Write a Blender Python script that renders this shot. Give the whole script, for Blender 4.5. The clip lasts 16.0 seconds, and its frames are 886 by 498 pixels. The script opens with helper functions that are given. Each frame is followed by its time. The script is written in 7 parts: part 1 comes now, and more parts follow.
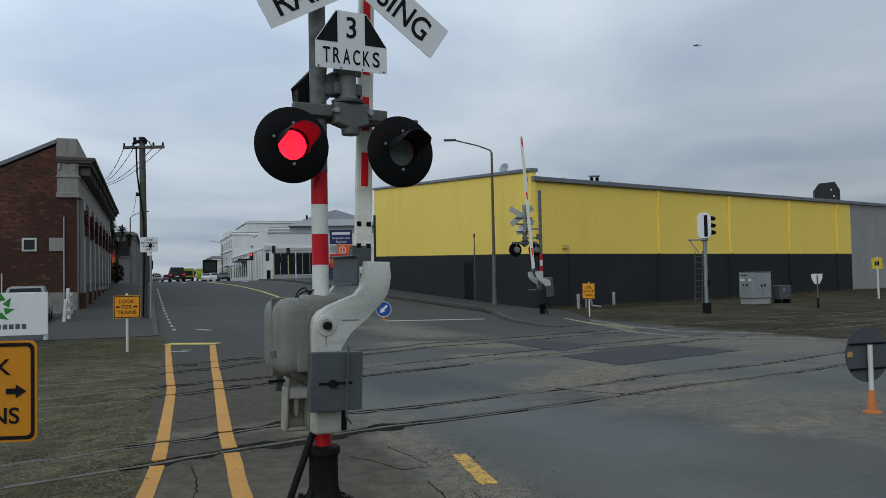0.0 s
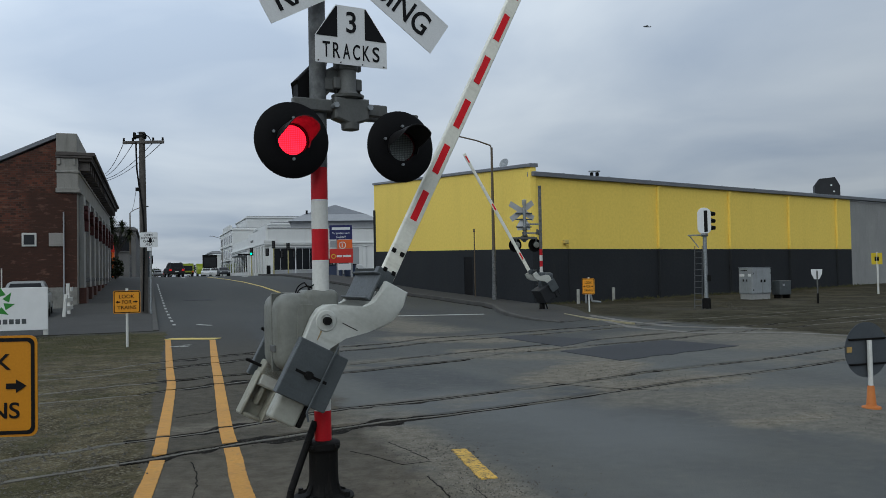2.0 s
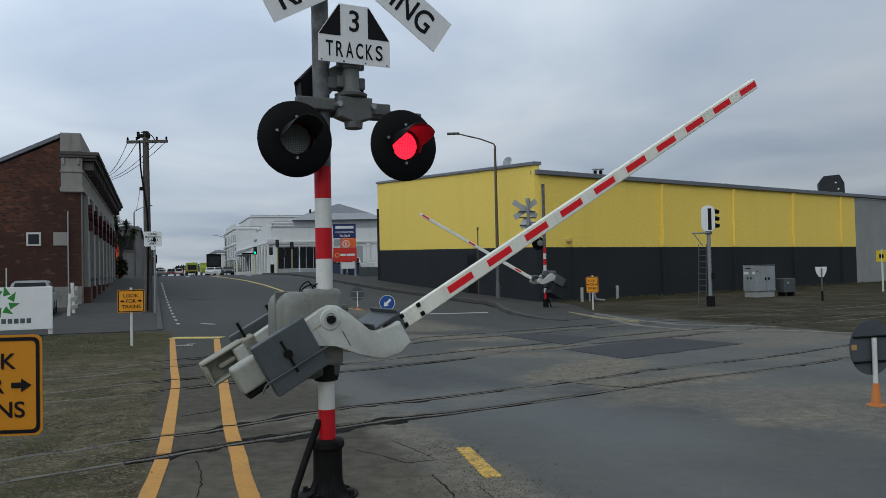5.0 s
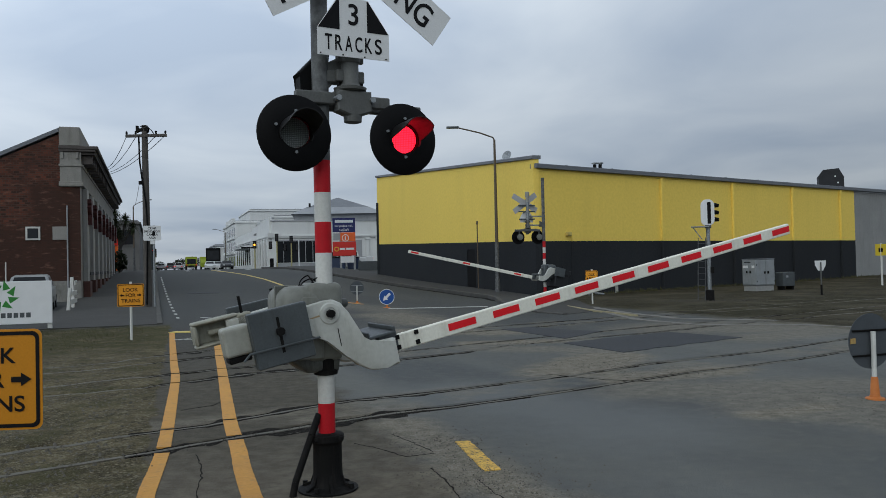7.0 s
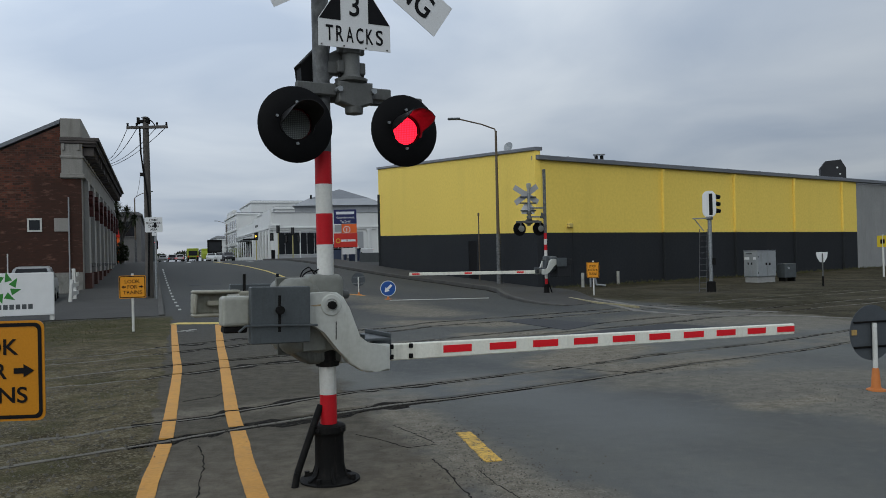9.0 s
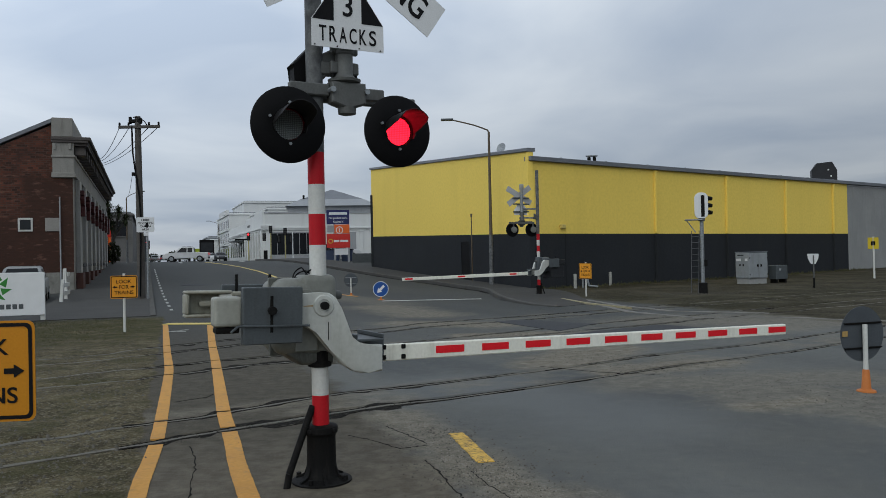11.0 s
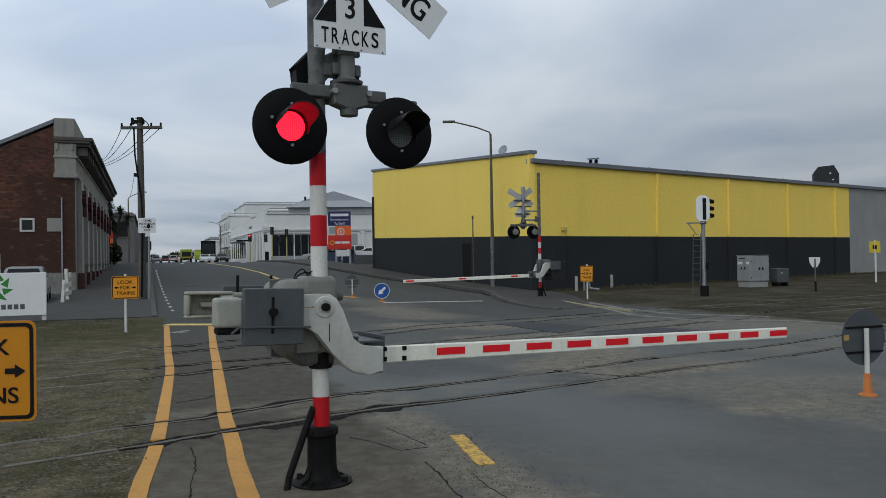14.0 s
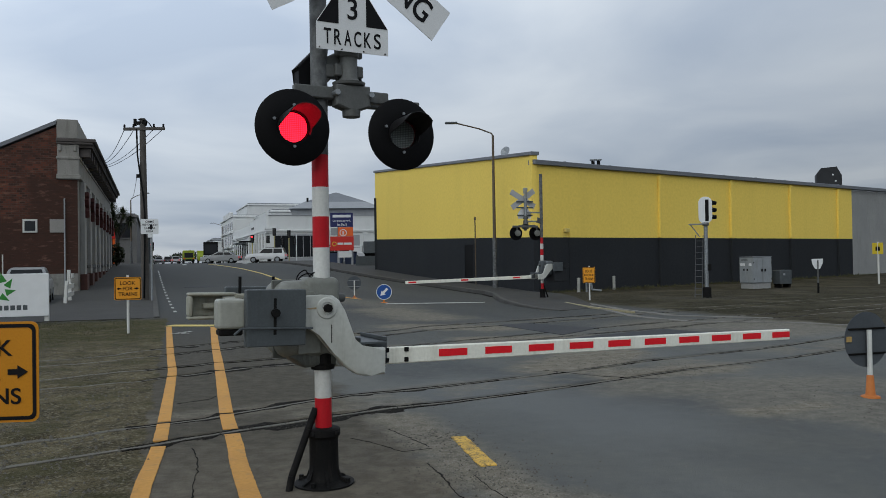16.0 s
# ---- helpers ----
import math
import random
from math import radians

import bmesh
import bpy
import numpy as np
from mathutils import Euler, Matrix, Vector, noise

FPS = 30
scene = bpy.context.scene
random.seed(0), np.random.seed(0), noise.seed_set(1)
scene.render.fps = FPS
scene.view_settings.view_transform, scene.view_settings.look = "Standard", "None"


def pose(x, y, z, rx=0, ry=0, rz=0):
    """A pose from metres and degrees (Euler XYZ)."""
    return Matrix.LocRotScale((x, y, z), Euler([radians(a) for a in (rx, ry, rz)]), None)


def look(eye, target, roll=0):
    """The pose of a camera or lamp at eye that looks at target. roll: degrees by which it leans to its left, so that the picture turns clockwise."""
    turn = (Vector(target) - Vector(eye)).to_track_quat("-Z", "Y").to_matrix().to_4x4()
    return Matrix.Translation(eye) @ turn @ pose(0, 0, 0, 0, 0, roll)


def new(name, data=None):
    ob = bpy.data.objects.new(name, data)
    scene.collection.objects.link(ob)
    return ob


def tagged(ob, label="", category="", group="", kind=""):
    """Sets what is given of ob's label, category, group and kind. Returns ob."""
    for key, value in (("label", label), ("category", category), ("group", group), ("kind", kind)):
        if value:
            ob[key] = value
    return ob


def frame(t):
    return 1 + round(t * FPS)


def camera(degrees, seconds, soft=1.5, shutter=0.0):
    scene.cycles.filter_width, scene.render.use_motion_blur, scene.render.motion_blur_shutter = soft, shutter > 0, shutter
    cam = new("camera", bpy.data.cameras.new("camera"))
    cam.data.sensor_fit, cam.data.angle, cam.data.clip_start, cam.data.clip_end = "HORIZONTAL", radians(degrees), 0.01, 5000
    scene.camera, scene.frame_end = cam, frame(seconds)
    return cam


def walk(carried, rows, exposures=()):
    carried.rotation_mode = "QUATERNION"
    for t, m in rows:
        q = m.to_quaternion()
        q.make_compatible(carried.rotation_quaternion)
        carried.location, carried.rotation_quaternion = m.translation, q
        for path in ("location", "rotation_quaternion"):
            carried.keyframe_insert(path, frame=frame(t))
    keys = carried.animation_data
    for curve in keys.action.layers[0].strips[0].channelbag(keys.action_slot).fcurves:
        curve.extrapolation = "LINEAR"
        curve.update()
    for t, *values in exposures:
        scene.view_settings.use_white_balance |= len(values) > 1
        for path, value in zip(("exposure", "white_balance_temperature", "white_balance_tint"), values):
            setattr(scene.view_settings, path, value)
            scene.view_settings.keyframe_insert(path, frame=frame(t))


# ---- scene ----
cam = camera(58.5, 16.0, soft=0.5)
PATH = [
    (0, pose(0, 0, 1.65, 91.948, 1.167, -0.303)),
    (0.5, pose(0, 0, 1.65, 91.870, 1.329, -0.123)),
    (1, pose(0, 0, 1.65, 91.685, 1.345, -0.206)),
    (1.5, pose(0, 0, 1.65, 91.563, 1.328, -0.269)),
    (2, pose(0, 0, 1.65, 91.601, 1.144, -0.312)),
    (2.5, pose(0, 0, 1.65, 91.550, 1.231, -0.253)),
    (3, pose(0, 0, 1.65, 91.542, 1.222, -0.140)),
    (3.5, pose(0, 0, 1.65, 91.484, 1.330, 0.032)),
    (4, pose(0, 0, 1.65, 91.511, 1.321, 0.009)),
    (6.5, pose(0, 0, 1.65, 91.298, 1.226, -0.102)),
    (7, pose(0, 0, 1.65, 91.060, 1.308, -0.088)),
    (7.5, pose(0, 0, 1.65, 91.034, 1.280, -0.022)),
    (8, pose(0, 0, 1.65, 90.847, 1.267, -0.055)),
    (8.5, pose(0, 0, 1.65, 90.609, 1.239, -0.087)),
    (9, pose(0, 0, 1.65, 90.453, 1.323, 0.010)),
    (11.5, pose(0, 0, 1.65, 90.544, 1.185, -0.594)),
    (12, pose(0, 0, 1.65, 90.647, 1.305, -0.492)),
    (12.5, pose(0, 0, 1.65, 90.635, 1.203, -0.380)),
    (13, pose(0, 0, 1.65, 90.516, 1.180, -0.567)),
    (13.5, pose(0, 0, 1.65, 90.639, 1.082, -0.547)),
    (14, pose(0, 0, 1.65, 90.639, 0.941, -0.422)),
    (14.5, pose(0, 0, 1.65, 90.760, 0.966, -0.329)),
    (15, pose(0, 0, 1.65, 90.899, 0.948, -0.266)),
    (15.5, pose(0, 0, 1.65, 90.827, 0.928, -0.316)),
    (16, pose(0, 0, 1.65, 90.732, 0.900, -0.264)),
]
walk(cam, PATH, [(0, -0.20, 6050, 4), (4.2, -0.20, 6090, 5), (6.5, -0.21, 6090, 5), (8.5, -0.22, 6100, 5), (9, -0.18, 6180, 6), (16, -0.16, 6200, 6)])

# ---- world and sun: overcast day ----
world = bpy.data.worlds.new("overcast_sky")
scene.world = world
world.use_nodes = True
wn, wl = world.node_tree.nodes, world.node_tree.links
wn.clear()
w_out = wn.new("ShaderNodeOutputWorld")
w_bg = wn.new("ShaderNodeBackground")
w_sky = wn.new("ShaderNodeTexSky")
w_sky.sky_type, w_sky.sun_disc = "NISHITA", False
w_sky.sun_elevation, w_sky.sun_rotation = radians(48), radians(-35)
w_tc = wn.new("ShaderNodeTexCoord")
# the cloud base as a flat layer: coordinates x/h, y/h with h growing from the horizon up
w_dir = wn.new("ShaderNodeSeparateXYZ")
w_h = wn.new("ShaderNodeMath")
w_h.operation = "ADD"
w_h.inputs[1].default_value = 0.10
w_abs = wn.new("ShaderNodeMath")
w_abs.operation = "ABSOLUTE"
w_inv = wn.new("ShaderNodeMath")
w_inv.operation = "DIVIDE"
w_inv.inputs[0].default_value = 1.0
w_plane = wn.new("ShaderNodeVectorMath")
w_plane.operation = "SCALE"
w_map = wn.new("ShaderNodeMapping")
w_map.inputs["Scale"].default_value = (1.0, 0.8, 0.0)
w_map.inputs["Location"].default_value = (3.4, 1.7, 0.0)
w_n1 = wn.new("ShaderNodeTexNoise")
w_n1.inputs["Scale"].default_value, w_n1.inputs["Detail"].default_value, w_n1.inputs["Roughness"].default_value = 0.95, 6, 0.46
w_n1.inputs["Distortion"].default_value = 0.35
w_ramp = wn.new("ShaderNodeValToRGB")
w_ramp.color_ramp.elements[0].position, w_ramp.color_ramp.elements[0].color = 0.31, (0.435, 0.488, 0.588, 1)
w_ramp.color_ramp.elements[1].position, w_ramp.color_ramp.elements[1].color = 0.67, (0.685, 0.712, 0.765, 1)
# thicker, bluer cloud low down; a thinner, brighter part towards the north-west
w_sep = wn.new("ShaderNodeSeparateXYZ")
w_low = wn.new("ShaderNodeMapRange")
w_low.inputs["From Min"].default_value, w_low.inputs["From Max"].default_value = 0.0, 0.32
w_low.inputs["To Min"].default_value, w_low.inputs["To Max"].default_value = 0.64, 1.19
w_west = wn.new("ShaderNodeMapRange")
w_west.inputs["From Min"].default_value, w_west.inputs["From Max"].default_value = -0.55, 0.55
w_west.inputs["To Min"].default_value, w_west.inputs["To Max"].default_value = 1.34, 0.80
w_fac = wn.new("ShaderNodeMath")
w_fac.operation = "MULTIPLY"
w_shade = wn.new("ShaderNodeVectorMath")
w_shade.operation = "SCALE"
wl.new(w_tc.outputs["Generated"], w_sep.inputs[0])
wl.new(w_sep.outputs["Z"], w_low.inputs["Value"])
wl.new(w_sep.outputs["X"], w_west.inputs["Value"])
wl.new(w_low.outputs["Result"], w_fac.inputs[0])
wl.new(w_west.outputs["Result"], w_fac.inputs[1])
wl.new(w_ramp.outputs["Color"], w_shade.inputs[0])
wl.new(w_fac.outputs[0], w_shade.inputs["Scale"])
w_mul = wn.new("ShaderNodeVectorMath")
w_mul.operation = "SCALE"
w_mul.inputs["Scale"].default_value = 0.06
w_mix = wn.new("ShaderNodeMix")
w_mix.data_type = "RGBA"
w_mix.inputs[0].default_value = 0.93
wl.new(w_tc.outputs["Generated"], w_dir.inputs[0])
wl.new(w_dir.outputs["Z"], w_abs.inputs[0])
wl.new(w_abs.outputs[0], w_h.inputs[0])
wl.new(w_h.outputs[0], w_inv.inputs[1])
wl.new(w_tc.outputs["Generated"], w_plane.inputs[0])
wl.new(w_inv.outputs[0], w_plane.inputs["Scale"])
wl.new(w_plane.outputs["Vector"], w_map.inputs["Vector"])
wl.new(w_map.outputs["Vector"], w_n1.inputs["Vector"])
wl.new(w_n1.outputs["Fac"], w_ramp.inputs["Fac"])
wl.new(w_sky.outputs["Color"], w_mul.inputs[0])
wl.new(w_mul.outputs["Vector"], w_mix.inputs[6])
wl.new(w_shade.outputs["Vector"], w_mix.inputs[7])
wl.new(w_mix.outputs[2], w_bg.inputs["Color"])
wl.new(w_bg.outputs["Background"], w_out.inputs["Surface"])
w_bg.inputs["Strength"].default_value = 1.05
sun = new("sun", bpy.data.lights.new("sun", "SUN"))
sun.data.energy, sun.data.angle, sun.data.color = 0.95, radians(60), (1.0, 0.95, 0.86)
sun.matrix_basis = look((0, 0, 0), (0.28, 0.74, -0.61))


# ---- materials ----
class Nodes:
    """A short way to wire a material."""

    def __init__(self, name):
        self.mat = bpy.data.materials.new(name)
        self.mat.use_nodes = True
        self.tree = self.mat.node_tree
        self.bsdf = self.tree.nodes["Principled BSDF"]

    def add(self, kind, settings=None, **ins):
        n = self.tree.nodes.new("ShaderNode" + kind)
        for k, v in (settings or {}).items():
            if k == "operation":
                n.operation = v
            elif k == "data_type":
                n.data_type = v
            elif k == "blend_type":
                n.blend_type = v
            elif k == "feature":
                n.feature = v
        for k, v in ins.items():
            self.put(n, k.replace("_", " "), v)
        return n

    def put(self, n, key, v):
        sock = n.inputs[int(key[1:])] if key[0] == "i" and key[1:].isdigit() else n.inputs[key]
        if isinstance(v, bpy.types.NodeSocket):
            self.tree.links.new(v, sock)
        else:
            sock.default_value = v

    def math(self, op, a, b=0.0):
        return self.add("Math", {"operation": op}, i0=a, i1=b).outputs[0]

    def noise(self, vec, scale, detail=4.0, rough=0.55):
        return self.add("TexNoise", None, Vector=vec, Scale=scale, Detail=detail, Roughness=rough).outputs["Fac"]

    def ramp(self, fac, lo, hi):
        return self.add("MapRange", None, Value=fac, From_Min=lo, From_Max=hi).outputs["Result"]

    def mix(self, fac, a, b):
        n = self.add("Mix", {"data_type": "RGBA"})
        self.put(n, "Factor", fac)
        for sock, v in ((n.inputs[6], a), (n.inputs[7], b)):
            if isinstance(v, bpy.types.NodeSocket):
                self.tree.links.new(v, sock)
            else:
                sock.default_value = (*v, 1) if len(v) == 3 else v
        return n.outputs[2]

    def bump(self, height, strength, distance=0.01):
        b = self.add("Bump", None, Height=height, Strength=strength, Distance=distance)
        self.tree.links.new(b.outputs["Normal"], self.bsdf.inputs["Normal"])
        return b


def surface(name, light, dark, scale=3.0, fine=40.0, rough=0.7, metal=0.0, relief=0.15, spread=0.5, grime=None, glow=None, island=0.0, gloss=0.4):
    """Paint, metal, timber or stone: coarse patches, fine grain, streaks of grime and relief."""
    n = Nodes(name)
    co = n.add("TexCoord").outputs["Object"]
    big = n.noise(co, scale, 5)
    small = n.noise(co, fine, 3)
    col = n.mix(n.ramp(big, 0.5 - spread * 0.5, 0.5 + spread * 0.5), dark, light)
    col = n.mix(n.math("MULTIPLY", n.ramp(small, 0.35, 0.75), 0.35), col, tuple(0.75 * c for c in dark))
    if grime:
        st = n.add("Mapping", None, Vector=co, Scale=(1.0, 1.0, 0.15)).outputs["Vector"]
        g = n.ramp(n.noise(st, scale * 4, 5, 0.65), 0.52, 0.78)
        col = n.mix(n.math("MULTIPLY", g, grime[1]), col, grime[0])
    if island:
        rnd = n.add("ObjectInfo").outputs["Random"]
        col = n.mix(n.math("MULTIPLY", rnd, island), col, tuple(0.45 * c for c in dark))
    n.tree.links.new(col, n.bsdf.inputs["Base Color"])
    r = n.math("ADD", n.math("MULTIPLY", small, 0.25), rough - 0.12)
    n.tree.links.new(r, n.bsdf.inputs["Roughness"])
    n.bsdf.inputs["Metallic"].default_value = metal
    n.bsdf.inputs["Specular IOR Level"].default_value = gloss
    n.bump(n.math("ADD", n.math("MULTIPLY", big, 0.5), small), relief, 0.004)
    if glow:
        n.bsdf.inputs["Emission Color"].default_value = (*glow[0], 1)
        n.bsdf.inputs["Emission Strength"].default_value = glow[1]
    return n.mat


M_WHITE = surface("white_paint", (0.68, 0.68, 0.65), (0.55, 0.55, 0.51), 2.5, 60, 0.45, grime=((0.22, 0.20, 0.16), 0.5))
M_SIGNW = surface("white_sheeting", (0.74, 0.75, 0.75), (0.66, 0.67, 0.67), 3, 90, 0.4, relief=0.05)
M_RED = surface("red_sheeting", (0.52, 0.010, 0.018), (0.43, 0.009, 0.016), 6, 70, 0.5, gloss=0.2, relief=0.08, grime=((0.20, 0.02, 0.02), 0.4))
M_BLACK = surface("black_paint", (0.0045, 0.0045, 0.005), (0.003, 0.003, 0.0034), 5, 60, 0.6, relief=0.1, gloss=0.12)
M_INK = surface("black_print", (0.007, 0.007, 0.008), (0.005, 0.005, 0.006), 5, 60, 0.6, relief=0.02, gloss=0.15)
M_HOOD = surface("glossy_black_hood", (0.010, 0.009, 0.009), (0.007, 0.0065, 0.0065), 5, 60, 0.45, relief=0.05, gloss=0.4)
M_TAR = surface("black_iron", (0.009, 0.0085, 0.008), (0.0045, 0.0045, 0.0045), 8, 60, 0.7, relief=0.4, grime=((0.03, 0.026, 0.021), 0.5), gloss=0.14)
M_GALV = surface("galvanised_steel", (0.34, 0.36, 0.37), (0.22, 0.235, 0.245), 14, 80, 0.5, 0.6, 0.15, 0.3)
M_POLEG = surface("dull_galvanised_pole", (0.17, 0.175, 0.175), (0.075, 0.078, 0.08), 9, 60, 0.65, 0.15, 0.2, 0.25)
M_CAST = surface("grey_cast_metal", (0.135, 0.138, 0.132), (0.085, 0.088, 0.084), 5, 60, 0.6, 0.2, 0.35, grime=((0.07, 0.065, 0.055), 0.7))
M_CASE = surface("weathered_grey_case", (0.225, 0.23, 0.205), (0.13, 0.134, 0.115), 3, 30, 0.5, 0.0, 0.12, grime=((0.10, 0.10, 0.075), 0.7))
M_ARM = surface("cream_painted_casting", (0.54, 0.55, 0.51), (0.45, 0.46, 0.42), 2.5, 30, 0.4, 0.0, 0.08, grime=((0.20, 0.19, 0.14), 0.55))
M_STRIPE = surface("bright_red_stripe", (0.78, 0.016, 0.026), (0.68, 0.013, 0.022), 6, 70, 0.5, relief=0.05, gloss=0.2)
M_BOOM = surface("white_boom_paint", (0.86, 0.85, 0.745), (0.77, 0.76, 0.66), 2.0, 40, 0.4, relief=0.05, grime=((0.36, 0.33, 0.24), 0.4))
M_PLATE = surface("grey_steel_plate", (0.092, 0.104, 0.110), (0.064, 0.073, 0.077), 5, 70, 0.5, 0.2, 0.2, grime=((0.05, 0.05, 0.05), 0.6))
M_YSIGN = surface("amber_sheeting", (0.78, 0.33, 0.012), (0.70, 0.28, 0.010), 2, 80, 0.45, relief=0.04)
M_YLINE = surface("yellow_road_paint", (0.60, 0.295, 0.045), (0.45, 0.225, 0.045), 2.5, 30, 0.75, relief=0.3, grime=((0.16, 0.13, 0.08), 0.6))
M_YWORN = surface("worn_yellow_paint", (0.60, 0.36, 0.07), (0.30, 0.22, 0.10), 9, 40, 0.8, relief=0.4, grime=((0.12, 0.11, 0.09), 0.8))


def worn_dash_material():
    """Thick yellow paint with chips out of it and black crumbs trodden in."""
    n = Nodes("chipped_yellow_dash")
    pos = n.add("NewGeometry").outputs["Position"]
    col = n.mix(n.ramp(n.noise(pos, 7, 4, 0.6), 0.4, 0.6), (0.50, 0.31, 0.055), (0.68, 0.42, 0.07))
    col = n.mix(n.ramp(n.noise(pos, 55, 3, 0.6), 0.57, 0.62), col, (0.045, 0.042, 0.034))
    col = n.mix(n.math("MULTIPLY", n.ramp(n.noise(pos, 16, 4, 0.7), 0.56, 0.62), 0.8), col, (0.10, 0.09, 0.065))
    n.tree.links.new(col, n.bsdf.inputs["Base Color"])
    n.bsdf.inputs["Roughness"].default_value = 0.8
    n.bump(n.noise(pos, 55, 3, 0.6), 0.6, 0.004)
    return n.mat


M_DASH = worn_dash_material()
M_WLINE = surface("worn_white_paint", (0.55, 0.55, 0.52), (0.30, 0.30, 0.28), 5, 40, 0.75, relief=0.3)
M_LENS = surface("dark_lens", (0.045, 0.045, 0.045), (0.03, 0.03, 0.03), 6, 120, 0.25, relief=0.3)
M_WHY = surface("yellow_warehouse_paint", (0.93, 0.69, 0.14), (0.88, 0.65, 0.13), 0.12, 7, 0.75, relief=0.03, grime=((0.66, 0.49, 0.10), 0.22), gloss=0.2)
M_WHG = surface("charcoal_warehouse_paint", (0.031, 0.034, 0.0375), (0.025, 0.027, 0.030), 0.3, 9, 0.85, relief=0.15, grime=((0.035, 0.036, 0.034), 0.4), gloss=0.1)
M_CONC = surface("raw_concrete", (0.33, 0.33, 0.32), (0.24, 0.245, 0.24), 0.5, 12, 0.85, relief=0.25, grime=((0.16, 0.16, 0.15), 0.5))
M_ROOFG = surface("grey_flashing", (0.19, 0.20, 0.22), (0.14, 0.15, 0.165), 0.6, 20, 0.5, 0.2, 0.1)
M_SKIRT = surface("pale_roof_iron", (0.30, 0.31, 0.325), (0.24, 0.25, 0.26), 0.6, 20, 0.5, 0.2, 0.1)
M_PLASTER = surface("cream_plaster", (0.30, 0.29, 0.265), (0.21, 0.202, 0.184), 0.8, 20, 0.85, relief=0.25, grime=((0.13, 0.12, 0.10), 0.7))
M_MAROON = surface("maroon_paint", (0.070, 0.013, 0.012), (0.040, 0.009, 0.008), 2, 30, 0.6)
M_WOOD = surface("weathered_pole_timber", (0.11, 0.10, 0.09), (0.06, 0.055, 0.05), 3, 50, 0.85, relief=0.5, grime=((0.03, 0.028, 0.025), 0.7))
M_GLASS = surface("dark_window", (0.02, 0.022, 0.025), (0.012, 0.014, 0.016), 1, 30, 0.15, relief=0.02)
M_CARGLASS = surface("dark_car_glass", (0.012, 0.013, 0.015), (0.008, 0.009, 0.010), 1, 30, 0.3, relief=0.01, gloss=0.18)
M_BWHITE = surface("white_facade", (0.72, 0.73, 0.71), (0.62, 0.63, 0.62), 0.3, 12, 0.7, relief=0.1, grime=((0.40, 0.40, 0.38), 0.35))
M_BGREY = surface("grey_facade", (0.36, 0.37, 0.38), (0.28, 0.29, 0.30), 0.4, 12, 0.75, relief=0.15, grime=((0.18, 0.18, 0.18), 0.4))
M_BDARK = surface("dark_weathered_facade", (0.17, 0.165, 0.16), (0.10, 0.098, 0.095), 0.5, 12, 0.85, relief=0.2, grime=((0.05, 0.05, 0.05), 0.5))
M_BLUE = surface("blue_sheeting", (0.012, 0.075, 0.30), (0.010, 0.06, 0.25), 3, 60, 0.4, relief=0.04)
M_NAVY = surface("navy_panel", (0.012, 0.018, 0.11), (0.010, 0.014, 0.09), 3, 60, 0.4, relief=0.04)
M_ORANGE = surface("orange_panel", (0.80, 0.14, 0.02), (0.72, 0.12, 0.018), 3, 60, 0.4, relief=0.04)
M_REDP = surface("red_panel", (0.62, 0.028, 0.018), (0.54, 0.024, 0.016), 3, 60, 0.4, relief=0.04)
M_GREEN = surface("green_print", (0.035, 0.23, 0.03), (0.028, 0.19, 0.025), 3, 60, 0.45, relief=0.03)
M_TYRE = surface("tyre_rubber", (0.015, 0.015, 0.015), (0.009, 0.009, 0.009), 9, 60, 0.85)
M_STEEL = surface("worn_rail_steel", (0.17, 0.156, 0.125), (0.062, 0.056, 0.043), 3, 60, 0.7, 0.2, 0.4)
M_RUST = surface("rusty_rail_steel", (0.085, 0.06, 0.045), (0.05, 0.038, 0.03), 6, 70, 0.8, 0.2, 0.4)
M_CONE = surface("orange_rubber", (0.52, 0.17, 0.03), (0.42, 0.13, 0.025), 6, 60, 0.6, relief=0.1)

M_PIPE = surface("pale_pipe", (0.42, 0.42, 0.38), (0.28, 0.28, 0.25), 4, 40, 0.7, relief=0.2)


# ---- mesh helpers ----
def part(name, bm, material, parent=None, label="", smooth=False):
    me = bpy.data.meshes.new(name)
    bmesh.ops.recalc_face_normals(bm, faces=bm.faces)
    bm.to_mesh(me)
    bm.free()
    me.materials.append(material)
    if smooth:
        for p in me.polygons:
            p.use_smooth = True
        me.set_sharp_from_angle(angle=radians(40))
    ob = new(name, me)
    if parent:
        ob.parent = parent
    if label:
        ob["label"] = label
    return ob


def thing(name, m, label, category, group="", kind=""):
    ob = new(name)
    ob.empty_display_size = 0.1
    ob.matrix_basis = m
    return tagged(ob, label, category, group, kind)


def box(bm, x0, x1, y0, y1, z0, z1, bevel=0.0, m=None, seg=1):
    r = bmesh.ops.create_cube(bm, size=1.0)
    bmesh.ops.transform(bm, verts=r["verts"], matrix=Matrix.Translation(((x0 + x1) / 2, (y0 + y1) / 2, (z0 + z1) / 2)) @ Matrix.Diagonal((x1 - x0, y1 - y0, z1 - z0, 1)))
    vs = r["verts"]
    if bevel:
        es = list({e for v in vs for e in v.link_edges})
        out = bmesh.ops.bevel(bm, geom=es, offset=bevel, segments=seg, affect="EDGES", profile=0.5)
        vs = list(set(out["verts"]) | {v for v in vs if v.is_valid})
    if m:
        bmesh.ops.transform(bm, verts=[v for v in vs if v.is_valid], matrix=m)
    return bm


def boxes(*specs, bevel=0.0, seg=1):
    bm = bmesh.new()
    for sp in specs:
        box(bm, *sp, bevel=bevel, seg=seg)
    return bm


